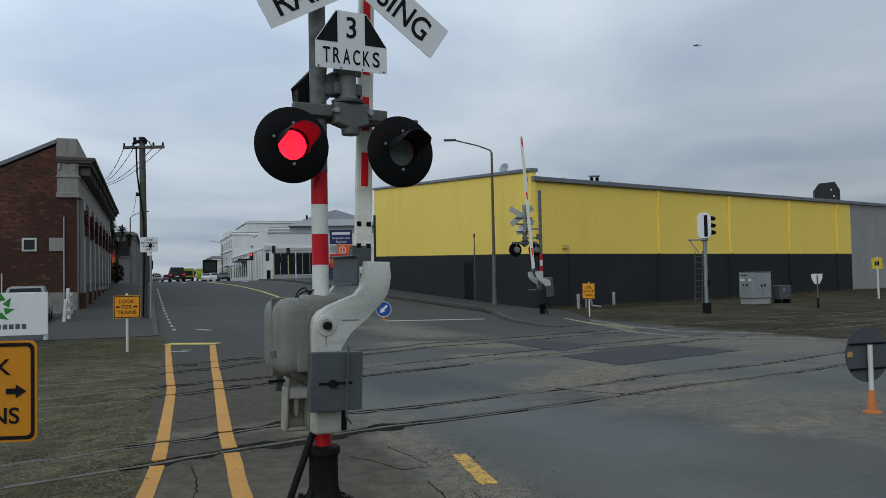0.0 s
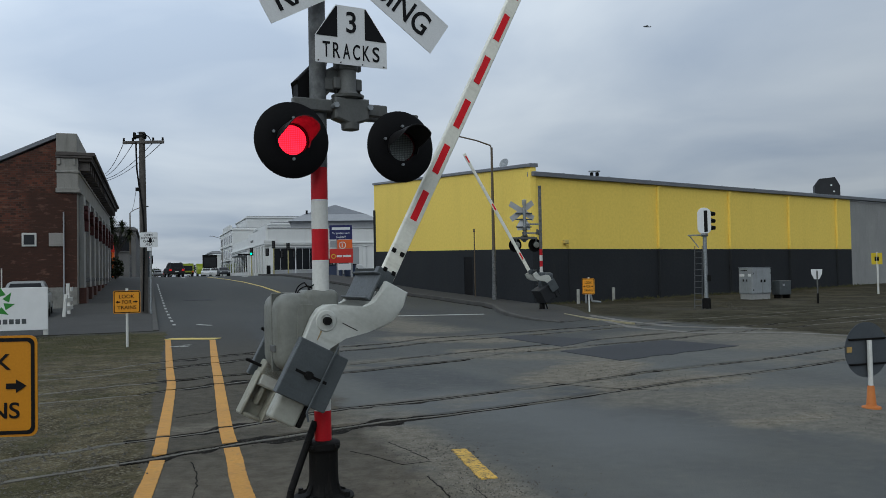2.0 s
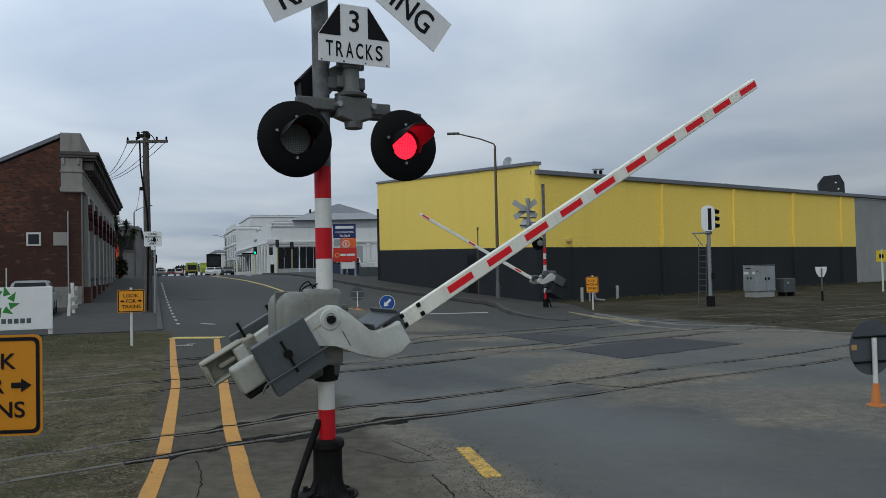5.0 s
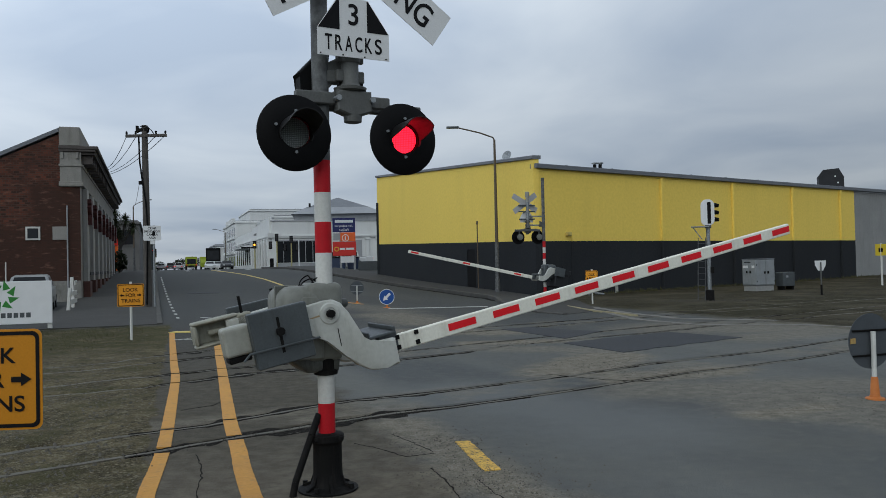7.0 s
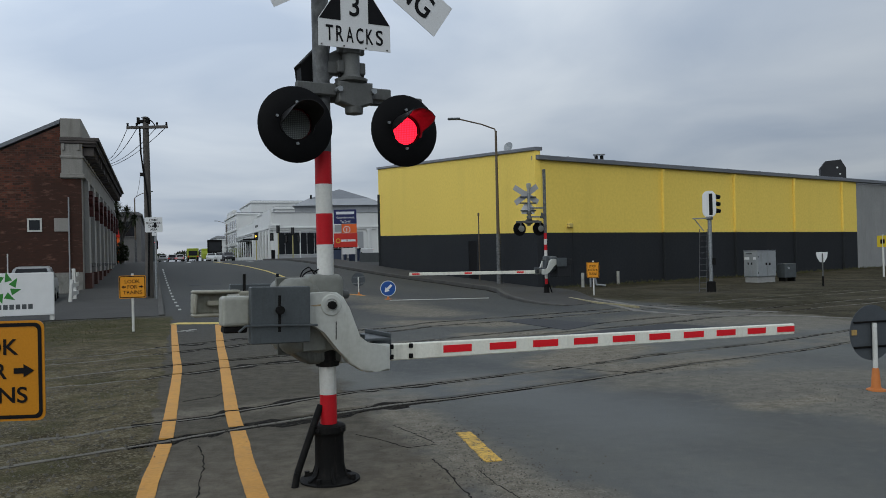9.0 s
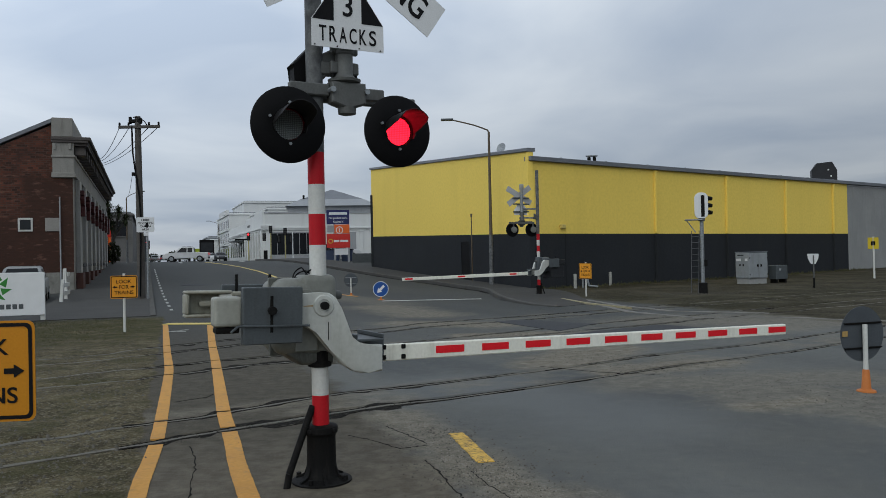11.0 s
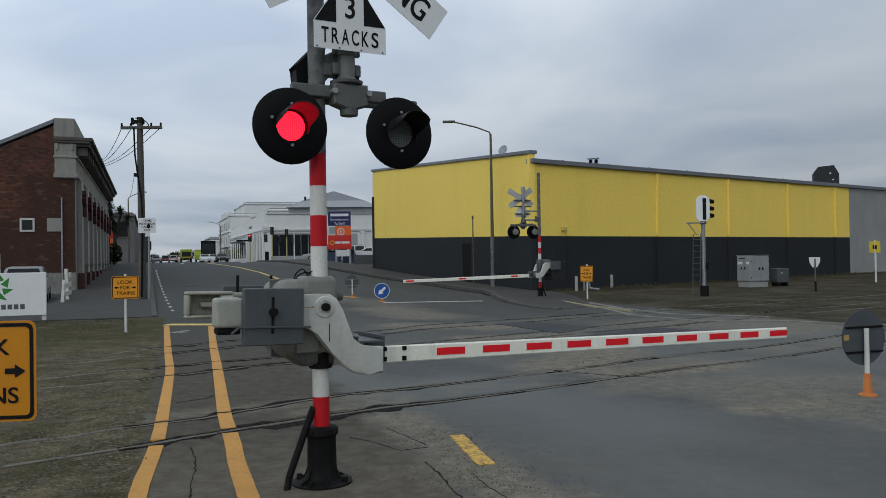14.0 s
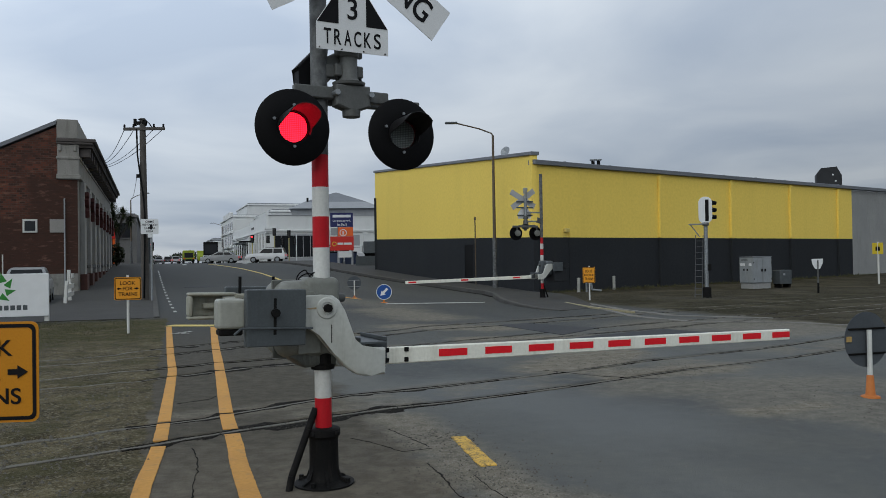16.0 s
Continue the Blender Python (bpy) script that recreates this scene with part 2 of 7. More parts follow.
def rod(bm, p, q, r0, r1=None, sides=12):
    p, q = Vector(p), Vector(q)
    d = q - p
    m = Matrix.Translation((p + q) / 2) @ d.to_track_quat("Z", "Y").to_matrix().to_4x4()
    bmesh.ops.create_cone(bm, cap_ends=True, segments=sides, radius1=r0, radius2=r0 if r1 is None else r1, depth=d.length, matrix=m)
    return bm


def rods(*specs, sides=12):
    bm = bmesh.new()
    for sp in specs:
        rod(bm, *sp, sides=sides)
    return bm


def slab(bm, outline, y0, y1, bevel=0.0, seg=1, axis="y"):
    """Prism of an outline of (x, z) points between y0 and y1 (or of (x, y) points between two heights)."""
    put = (lambda u, v, w: (u, w, v)) if axis == "y" else (lambda u, v, w: (u, v, w))
    a = [bm.verts.new(put(u, v, y0)) for u, v in outline]
    b = [bm.verts.new(put(u, v, y1)) for u, v in outline]
    fs = [bm.faces.new(a), bm.faces.new(b[::-1])]
    for i in range(len(a)):
        j = (i + 1) % len(a)
        fs.append(bm.faces.new((a[j], a[i], b[i], b[j])))
    if bevel:
        es = [e for e in fs[0].edges] + [e for e in fs[1].edges]
        bmesh.ops.bevel(bm, geom=es, offset=bevel, segments=seg, affect="EDGES", profile=0.5)
    return bm


def slabs(outline, y0, y1, bevel=0.0, seg=1, axis="y"):
    return slab(bmesh.new(), outline, y0, y1, bevel, seg, axis)


def lathe(bm, profile, m=None, sides=24, ring=False):
    """Solid of revolution about z from (radius, height) pairs; ring: closed on itself, open in the middle."""
    rings = []
    for r, z in profile:
        rings.append([bm.verts.new((r * math.cos(2 * math.pi * k / sides), r * math.sin(2 * math.pi * k / sides), z)) for k in range(sides)])
    for a, b in zip(rings, rings[1:] + (rings[:1] if ring else [])):
        for k in range(sides):
            j = (k + 1) % sides
            bm.faces.new((a[k], a[j], b[j], b[k]))
    if not ring:
        bm.faces.new(rings[0][::-1])
        bm.faces.new(rings[-1])
    if m:
        bmesh.ops.transform(bm, verts=[v for r in rings for v in r], matrix=m)
    return bm


def letters(name, words, width, height, m, parent, material):
    """Words as raised print in the x-z plane of m, centred, facing -y."""
    cu = bpy.data.curves.new(name, "FONT")
    cu.body, cu.extrude, cu.offset = words, 0.004, 0.010
    tmp = bpy.data.objects.new(name, cu)
    scene.collection.objects.link(tmp)
    me = bpy.data.meshes.new_from_object(tmp.evaluated_get(bpy.context.evaluated_depsgraph_get()))
    bpy.data.objects.remove(tmp)
    xs = [v.co.x for v in me.vertices]
    ys = [v.co.y for v in me.vertices]
    cx, cy = (min(xs) + max(xs)) / 2, (min(ys) + max(ys)) / 2
    fit_in = Matrix.Diagonal((width / (max(xs) - min(xs)), height / (max(ys) - min(ys)), 0.35, 1)) @ Matrix.Translation((-cx, -cy, 0))
    me.transform(m @ pose(0, 0, 0, 90, 0, 0) @ fit_in)
    me.materials.clear()
    me.materials.append(material)
    ob = new(name, me)
    ob.parent = parent
    return ob


TABLES = {}


def lattice(x, y, cell, seed):
    """Smooth value noise on arrays, 0 to 1."""
    if seed not in TABLES:
        TABLES[seed] = np.random.RandomState(seed).rand(256, 256)
    table = TABLES[seed]
    u, v = x / cell, y / cell
    i, j = np.floor(u).astype(int), np.floor(v).astype(int)
    p, q = u - i, v - j
    p, q = p * p * (3 - 2 * p), q * q * (3 - 2 * q)
    t = lambda a, b: table[a % 256, b % 256]
    return (t(i, j) * (1 - p) + t(i + 1, j) * p) * (1 - q) + (t(i, j + 1) * (1 - p) + t(i + 1, j + 1) * p) * q


# ---- the lie of the land ----
ROAD = radians(20.0)  # the street runs this far left of north
RAIL = radians(32.0)  # the tracks run this far north of east
RA, RB = (math.cos(RAIL), math.sin(RAIL)), (-math.sin(RAIL), math.cos(RAIL))
RAILS = (7.75, 8.75, 12.3, 13.35, 15.7, 16.6)
# how each old rail wanders: metres along the tracks, metres across them
WANDER = (
    ((-10, 5.0), (-2, 6.8), (0.3, 7.35), (1.2, 7.45), (2, 7.62), (3.2, 7.75), (4.2, 7.81), (5, 7.69), (6.7, 7.71), (7.8, 7.77), (8.9, 7.82), (10, 7.73), (11.3, 7.71), (13, 7.81), (15, 7.9), (90, 7.95)),
    ((-10, 5.9), (-2, 7.8), (0.4, 8.33), (1.4, 8.43), (2.3, 8.43), (2.7, 8.56), (3.2, 8.67), (3.7, 8.78), (4.2, 8.84), (4.8, 8.74), (5.5, 8.7), (7.5, 8.72), (8.3, 8.75), (9.3, 8.87), (10.7, 8.79), (12, 8.73), (13.2, 8.81), (15.1, 8.98), (90, 9.2)),
    ((-10, 10.6), (0, 11.65), (1.2, 11.83), (2.4, 11.75), (3.3, 11.95), (4, 12.1), (5, 12.0), (6, 12.0), (7.2, 12.15), (8, 12.2), (8.7, 12.43), (9.6, 12.67), (10.3, 12.63), (13.9, 12.6), (15.5, 12.71), (17.6, 12.75), (90, 13.5)),
    ((-10, 11.6), (0, 12.55), (1.5, 12.8), (3, 12.88), (3.7, 13.02), (4.5, 12.95), (6.4, 13.07), (8.5, 13.3), (10, 13.37), (11.7, 13.5), (13, 13.53), (14.5, 13.7), (16, 13.6), (17.9, 13.75), (90, 14.5)),
    ((-10, 13.2), (1.4, 14.35), (3.2, 14.71), (4.3, 14.95), (5.4, 15.35), (7.6, 15.33), (8.4, 15.37), (9.2, 15.7), (10.2, 15.8), (11.2, 15.67), (13.5, 15.66), (15.5, 15.87), (17.8, 15.97), (90, 17.0)),
    ((-10, 14.0), (1.4, 15.25), (2.6, 15.5), (3.6, 15.85), (4.7, 16.15), (5.7, 16.25), (8.2, 16.2), (9, 16.25), (9.9, 16.72), (10.9, 16.7), (12.4, 16.6), (14.4, 16.62), (17.8, 16.75), (90, 17.8)),
)


def bend(a, b):
    """How far a line of the tracks lies off its even course."""
    a, b = np.asarray(a, float), np.asarray(b, float)
    off = 0.0
    for k, table in enumerate(WANDER):
        here = np.interp(a, [p[0] for p in table], [p[1] for p in table]) - RAILS[k]
        off = off + here * np.interp(b, RAILS, [float(j == k) for j in range(6)])
    return off


def rise(x, y):
    """Height of the ground: the street climbs past the crossing."""
    q = np.clip((-0.342 * np.asarray(x, float) + 0.940 * np.asarray(y, float) - 32) / 58, 0, 1)
    return 1.55 * q * q * (3 - 2 * q)


def up(x, y):
    return float(rise(x, y))


def street(across, along):
    """Place from metres across (to the right) and along the street."""
    return (across * math.cos(ROAD) - along * math.sin(ROAD), across * math.sin(ROAD) + along * math.cos(ROAD))


def spread(lo, hi, step, far, growth):
    """Grid lines: even between lo and hi, then growing out to far."""
    inner = list(np.arange(lo, hi + step / 2, step))
    out, d, p = [], step, hi
    while p < far:
        d *= growth
        p += d
        out.append(p)
    low, d, p = [], step, lo
    while p > -far:
        d *= growth
        p -= d
        low.append(p)
    return low[::-1] + inner + out


# ---- ground ----
def ground_material():
    n = Nodes("asphalt_dirt_and_gravel")
    pos = n.add("NewGeometry").outputs["Position"]
    flat = n.add("VectorMath", {"operation": "MULTIPLY"}, i0=pos, i1=(1, 1, 0)).outputs["Vector"]
    dot = lambda v: n.add("VectorMath", {"operation": "DOT_PRODUCT"}, i0=flat, i1=v).outputs["Value"]
    across = dot((math.cos(ROAD), math.sin(ROAD), 0))
    along = dot((-math.sin(ROAD), math.cos(ROAD), 0))
    over = dot((RB[0], RB[1], 0))
    step = lambda v, e, soft: n.ramp(v, e - soft, e + soft)
    inv = lambda v: n.math("SUBTRACT", 1.0, v)
    mul = lambda a, b: n.math("MULTIPLY", a, b)
    add = lambda a, b: n.math("ADD", a, b)
    big = lambda a, b: n.math("MAXIMUM", a, b)
    wob = mul(n.math("SUBTRACT", n.noise(pos, 1.4, 7, 0.62), 0.5), 1.6)
    fray = mul(n.math("SUBTRACT", n.noise(pos, 9, 5, 0.7), 0.5), 0.5)
    edge = add(wob, fray)
    fine = n.noise(pos, 110, 3, 0.65)
    grain = n.noise(pos, 34, 4, 0.7)
    mid = n.noise(pos, 6, 6, 0.65)
    wide = n.noise(pos, 0.45, 5, 0.6)
    # broad soft streaks worn by wheels
    lanes = n.noise(n.add("CombineXYZ", None, X=mul(across, 0.42), Y=mul(along, 0.07)).outputs["Vector"], 1.0, 3, 0.45)
    asphalt = n.mix(n.ramp(lanes, 0.40, 0.62), (0.078, 0.083, 0.084), (0.130, 0.133, 0.125))
    asphalt = n.mix(mul(n.ramp(wide, 0.42, 0.66), 0.55), asphalt, (0.118, 0.116, 0.103))
    asphalt = n.mix(mul(n.ramp(mid, 0.52, 0.68), 0.30), asphalt, (0.160, 0.155, 0.135))
    asphalt = n.mix(mul(n.ramp(mid, 0.46, 0.32), 0.30), asphalt, (0.066, 0.068, 0.066))
    asphalt = n.mix(mul(n.ramp(grain, 0.54, 0.72), 0.25), asphalt, (0.055, 0.055, 0.051))
    asphalt = n.mix(mul(n.ramp(fine, 0.58, 0.74), 0.22), asphalt, (0.20, 0.195, 0.175))
    # brown dirt with fine gravel
    def pebbles(scale, lo, hi):
        v = n.add("TexVoronoi", None, Vector=pos, Scale=scale, Randomness=1.0)
        tone = n.add("SeparateXYZ", None, Vector=v.outputs["Color"]).outputs["X"]
        body = n.ramp(v.outputs["Distance"], 0.62, 0.30)
        return mul(body, n.ramp(tone, lo, hi)), mul(body, n.ramp(tone, 0.45, 0.1))

    peb_v, peb_d = pebbles(30.0, 0.62, 0.95)
    small_v, small_d = pebbles(62.0, 0.45, 0.95)
    dirt = n.mix(n.ramp(n.noise(pos, 1.5, 7, 0.68), 0.40, 0.60), (0.054, 0.044, 0.022), (0.136, 0.114, 0.063))
    dirt = n.mix(mul(n.ramp(n.noise(pos, 4.0, 7, 0.74), 0.51, 0.60), 0.7), dirt, (0.028, 0.023, 0.013))
    dirt = n.mix(mul(n.ramp(n.noise(pos, 9, 5, 0.7), 0.54, 0.63), 0.65), dirt, (0.200, 0.182, 0.128))
    dirt = n.mix(mul(n.ramp(grain, 0.50, 0.70), 0.6), dirt, (0.040, 0.034, 0.022))
    dirt = n.mix(mul(small_d, 0.6), dirt, (0.024, 0.020, 0.013))
    dirt = n.mix(mul(peb_d, 0.5), dirt, (0.030, 0.026, 0.018))
    dirt = n.mix(mul(small_v, 0.6), dirt, (0.19, 0.170, 0.115))
    dirt = n.mix(mul(peb_v, 0.75), dirt, (0.22, 0.198, 0.140))
    # pale dust and crumbs carried onto the asphalt
    dust = n.mix(n.ramp(mid, 0.36, 0.66), (0.140, 0.126, 0.097), (0.244, 0.220, 0.176))
    dust = n.mix(mul(n.ramp(grain, 0.54, 0.70), 0.45), dust, (0.075, 0.068, 0.050))
    dust = n.mix(mul(small_d, 0.32), dust, (0.050, 0.045, 0.034))
    dust = n.mix(mul(small_v, 0.5), dust, (0.38, 0.36, 0.31))
    grass = n.mix(n.ramp(mid, 0.4, 0.65), (0.040, 0.040, 0.013), (0.088, 0.078, 0.036))
    grass = n.mix(mul(n.ramp(grain, 0.5, 0.7), 0.6), grass, (0.022, 0.022, 0.008))
    grass = n.mix(mul(small_v, 0.3), grass, (0.13, 0.12, 0.08))

    def band(p, q, r, soft):
        """1 near the line from p to q."""
        d = (q[0] - p[0], q[1] - p[1])
        ll = d[0] ** 2 + d[1] ** 2
        rel = n.add("VectorMath", {"operation": "SUBTRACT"}, i0=flat, i1=(*p, 0)).outputs["Vector"]
        t = n.add("VectorMath", {"operation": "DOT_PRODUCT"}, i0=rel, i1=(d[0] / ll, d[1] / ll, 0)).outputs["Value"]
        t = n.math("MINIMUM", n.math("MAXIMUM", t, 0.0), 1.0)
        foot = n.add("VectorMath", {"operation": "SCALE"}, i0=(*d, 0), Scale=t).outputs["Vector"]
        dist = n.add("VectorMath", {"operation": "DISTANCE"}, i0=rel, i1=foot).outputs["Value"]
        return inv(step(add(dist, mul(edge, min(1.0, r))), r, soft))

    beside = dot((0.95, 0.3125, 0))
    left = mul(inv(step(add(beside, mul(edge, 0.22)), -0.33, 0.02)), inv(step(along, 25.0, 0.6)))
    yard = mul(step(add(across, edge), 14.7, 0.4), inv(step(along, 60, 5)))
    dusty = None
    for p, q, r, soft, k in (((1.9, 11.9), (2.8, 13.4), 0.75, 0.22, 0.95), ((2.5, 11.0), (4.0, 11.6), 0.5, 0.2, 0.9), ((2.6, 10.0), (5.2, 9.9), 0.7, 0.3, 0.55), ((3.9, 8.9), (5.6, 7.2), 0.95, 0.25, 0.55), ((3.3, 8.3), (4.1, 8.6), 0.25, 0.15, 0.95),
                             ((-0.45, 8.25), (0.06, 6.9), 0.30, 0.15, 0.9), ((0.06, 6.9), (0.6, 5.2), 0.30, 0.14, 0.95), ((0.6, 5.2), (1.0, 4.0), 0.45, 0.2, 0.9), ((-1.35, 8.6), (-0.5, 9.2), 0.3, 0.15, 0.55),
                             ((-1.9, 26.5), (-0.3, 22.2), 1.0, 0.5, 0.75), ((-0.8, 19.6), (1.2, 18.7), 0.75, 0.3, 0.85), ((0.6, 16.3), (2.3, 16.4), 0.42, 0.2, 0.95), ((1.2, 15.2), (3.0, 14.4), 0.5, 0.25, 0.6),
                             ((5.6, 18.8), (9.2, 18.4), 1.5, 0.6, 0.6), ((6.2, 16.0), (8.6, 17.4), 0.7, 0.4, 0.55), ((-3.0, 8.4), (-0.8, 9.6), 0.28, 0.15, 0.5), ((-1.5, 27.5), (-6.0, 38.0), 0.8, 0.5, 0.45)):
        m = mul(band(p, q, r, soft), k)
        dusty = m if dusty is None else big(dusty, m)
    strips = None
    for b, wd in ((8.3, 0.62), (12.9, 0.66), (16.2, 0.75)):
        d = n.math("ABSOLUTE", n.math("SUBTRACT", add(over, mul(edge, 0.4)), b), 0)
        m = inv(step(d, wd, 0.2))
        strips = m if strips is None else big(strips, m)
    strips = mul(mul(strips, n.ramp(n.noise(pos, 0.9, 6, 0.65), 0.44, 0.56)), 0.75)
    dusty = big(mul(dusty, 1.0), mul(mul(strips, 0.6), step(beside, 1.9, 0.6)))
    lawn = mul(step(add(along, mul(edge, 1.2)), 18.0, 0.8), n.ramp(n.noise(pos, 0.9, 6, 0.65), 0.36, 0.54))
    lawn = mul(lawn, inv(step(add(along, mul(edge, 0.4)), 25.4, 0.3)))
    # brown, older asphalt under the footpath and round the mast; darker past the tracks
    apron = mul(mul(inv(step(add(beside, mul(edge, 0.5)), 1.95, 0.15)), inv(step(along, 27, 4))), 0.95)
    older = n.mix(n.ramp(mid, 0.40, 0.64), (0.054, 0.047, 0.034), (0.086, 0.076, 0.055))
    older = n.mix(inv(step(along, 7.0, 1.0)), older, n.mix(n.ramp(mid, 0.40, 0.64), (0.092, 0.079, 0.059), (0.146, 0.127, 0.095)))
    older = n.mix(mul(n.ramp(fine, 0.56, 0.74), 0.25), older, (0.16, 0.15, 0.125))
    col = n.mix(apron, asphalt, older)
    paler = mul(band((0.3, 10.3), (1.9, 7.8), 0.85, 0.5), 0.7)
    col = n.mix(paler, col, (0.142, 0.147, 0.144))
    col = n.mix(mul(step(add(along, edge), 17, 5), 0.8), col, n.mix(mid, (0.043, 0.045, 0.045), (0.061, 0.063, 0.061)))
    col = n.mix(dusty, col, dust)
    soil = n.mix(lawn, dirt, grass)
    moss = mul(mul(left, n.ramp(n.noise(pos, 1.3, 6, 0.65), 0.50, 0.62)), 0.6)
    soil = n.mix(moss, soil, (0.050, 0.048, 0.018))
    soil = n.mix(mul(yard, 0.72), soil, (0.022, 0.020, 0.012))
    soil = n.mix(mul(mul(yard, n.ramp(n.noise(pos, 2.2, 6, 0.7), 0.50, 0.60)), 0.7), soil, (0.018, 0.018, 0.009))
    soil = n.mix(mul(mul(yard, n.ramp(n.noise(pos, 0.5, 5, 0.6), 0.46, 0.62)), 0.6), soil, (0.095, 0.084, 0.058))
    loose = big(left, yard)
    col = n.mix(loose, col, soil)
    far = step(n.math("ABSOLUTE", n.math("SUBTRACT", across, 7), 0), 260, 40)
    col = n.mix(far, col, (0.05, 0.06, 0.03))
    n.tree.links.new(col, n.bsdf.inputs["Base Color"])
    rough = big(loose, dusty)
    n.tree.links.new(add(0.8, mul(rough, 0.15)), n.bsdf.inputs["Roughness"])
    n.bsdf.inputs["Specular IOR Level"].default_value = 0.12
    h = add(add(mul(grain, 0.7), mul(fine, 0.3)), add(mul(mid, 1.0), mul(add(add(peb_v, mul(small_v, 0.5)), grain), mul(rough, 0.9))))
    n.bump(h, 0.75, 0.016)
    return n.mat


M_GROUND = ground_material()


def lay(x, y):
    """Height of the surface with its small unevenness, but for the grooves."""
    x, y = np.asarray(x, float), np.asarray(y, float)
    across = x * math.cos(ROAD) + y * math.sin(ROAD)
    rough = np.clip((0.1 - across) / 0.4, 0, 1) + np.clip((across - 14.5) / 1.0, 0, 1) + 0.12
    hump = np.exp(-(((x - 4.25) / 0.45) ** 2 + ((y - 9.15) / 0.35) ** 2)) * 0.05
    near = np.exp(-np.maximum(np.hypot(x, y) - 25, 0) / 15)
    return rise(x, y) + hump + near * rough * ((lattice(x, y, 1.1, 1) - 0.5) * 0.03 + (lattice(x, y, 0.33, 2) - 0.5) * 0.025)


def make_ground():
    al = spread(-8.5, 16, 0.075, 2600, 1.14)
    bl = [b for b in spread(3.0, 19, 0.075, 2600, 1.14) if all(not -0.13 < b - r < 0.18 for r in RAILS)]
    cut = {}
    for r in RAILS:
        for d, deep in ((-0.06, 0.0), (-0.04, -1.0), (0.075, -1.0), (0.095, 0.0)):
            bl.append(r + d)
            cut[round(r + d, 6)] = (deep, d)
    bl.sort()
    A, B = np.meshgrid(np.array(al), np.array(bl), indexing="ij")
    depth = np.zeros(B.shape)
    for k, b in enumerate(bl):
        hit = cut.get(round(b, 6))
        if hit:
            # broken edges: the gap beside a rail widens, narrows and fills up along its length
            s = np.sign(hit[1])
            line = B[:, k] * 0 + round(b - hit[1], 3) * 7 + (3 if s > 0 else 0)
            slow = lattice(A[:, k], line, 1.3, 5)
            wear = np.clip((slow - 0.42) * 3.2, 0, 1)
            ax, ay = A[:, k] * RA[0] + b * RB[0], A[:, k] * RA[1] + b * RB[1]
            tread = 0.7 if b > 10 else 0.18 + 0.82 * np.exp(-((0.95 * ax + 0.3125 * ay - 1.2) / 1.6) ** 2)
            jit = tread * wear * (0.03 + 0.13 * lattice(A[:, k], line, 0.28, 7)) + (lattice(A[:, k], line, 0.11, 6) - 0.5) * 0.022
            B[:, k] += s * np.clip(jit, -0.012, 0.115)
            fill = np.clip((lattice(A[:, k], line, 2.1, 9) - 0.25) * 4, 0.15, 1)
            x, y = A[:, k] * RA[0] + b * RB[0], A[:, k] * RA[1] + b * RB[1]
            paved = np.clip((0.95 * x + 0.3125 * y + 0.55) / 0.3, 0.12, 1)
            depth[:, k] = hit[0] * 0.085 * fill * paved
    B = B + bend(A, B)
    X, Y = A * RA[0] + B * RB[0], A * RA[1] + B * RB[1]
    near = np.exp(-np.maximum(np.hypot(X, Y) - 25, 0) / 15)
    Z = lay(X, Y) + depth * near
    na, nb = A.shape
    co = np.stack([X, Y, Z], -1).reshape(-1, 3)
    idx = np.arange(na * nb).reshape(na, nb)
    quads = np.stack([idx[:-1, :-1], idx[1:, :-1], idx[1:, 1:], idx[:-1, 1:]], -1).reshape(-1, 4)
    me = bpy.data.meshes.new("ground")
    me.from_pydata(co.tolist(), [], quads.tolist())
    me.materials.append(M_GROUND)
    for p in me.polygons:
        p.use_smooth = True
    return tagged(new("ground", me), "worn grey asphalt street with dirt and gravel verges", "ground", kind="structure")


ground = make_ground()


def strip(outline_left, outline_right, height, base=0.0):
    """A laid strip over the ground between two lines of (x, y) points."""
    bm = bmesh.new()
    rows = []
    for (x0, y0), (x1, y1) in zip(outline_left, outline_right):
        lo = [bm.verts.new((x, y, float(lay(x, y)) + base)) for x, y in ((x0, y0), (x1, y1))]
        hi = [bm.verts.new((x, y, float(lay(x, y)) + height)) for x, y in ((x0, y0), (x1, y1))]
        rows.append((lo[0], hi[0], hi[1], lo[1]))
    for a, b in zip(rows, rows[1:]):
        for k in range(4):
            j = (k + 1) % 4
            bm.faces.new((a[k], a[j], b[j], b[k]))
    bm.faces.new(rows[0])
    bm.faces.new(rows[-1][::-1])
    return bm


def along_line(points, step=0.25):
    out = []
    for (x0, y0), (x1, y1) in zip(points, points[1:]):
        k = max(1, int(math.hypot(x1 - x0, y1 - y0) / step))
        out += [(x0 + (x1 - x0) * i / k, y0 + (y1 - y0) * i / k) for i in range(k)]
    return out + [points[-1]]


def ribbon(points, width, height, base=-0.02, step=0.25, ragged=0.0, seed=3):
    pts = along_line(points, step)
    le, ri = [], []
    rng = random.Random(seed)
    for i, (x, y) in enumerate(pts):
        a, b = pts[max(i - 1, 0)], pts[min(i + 1, len(pts) - 1)]
        dx, dy = b[0] - a[0], b[1] - a[1]
        d = math.hypot(dx, dy)
        nx, ny = -dy / d, dx / d
        u, v = width / 2 + rng.uniform(-ragged, ragged), width / 2 + rng.uniform(-ragged, ragged)
        le.append((x + nx * u, y + ny * u))
        ri.append((x - nx * v, y - ny * v))
    return strip(le, ri, height, base)


def rail_point(a, b):
    b = b + float(bend(a, b))
    return (a * RA[0] + b * RB[0], a * RA[1] + b * RB[1])




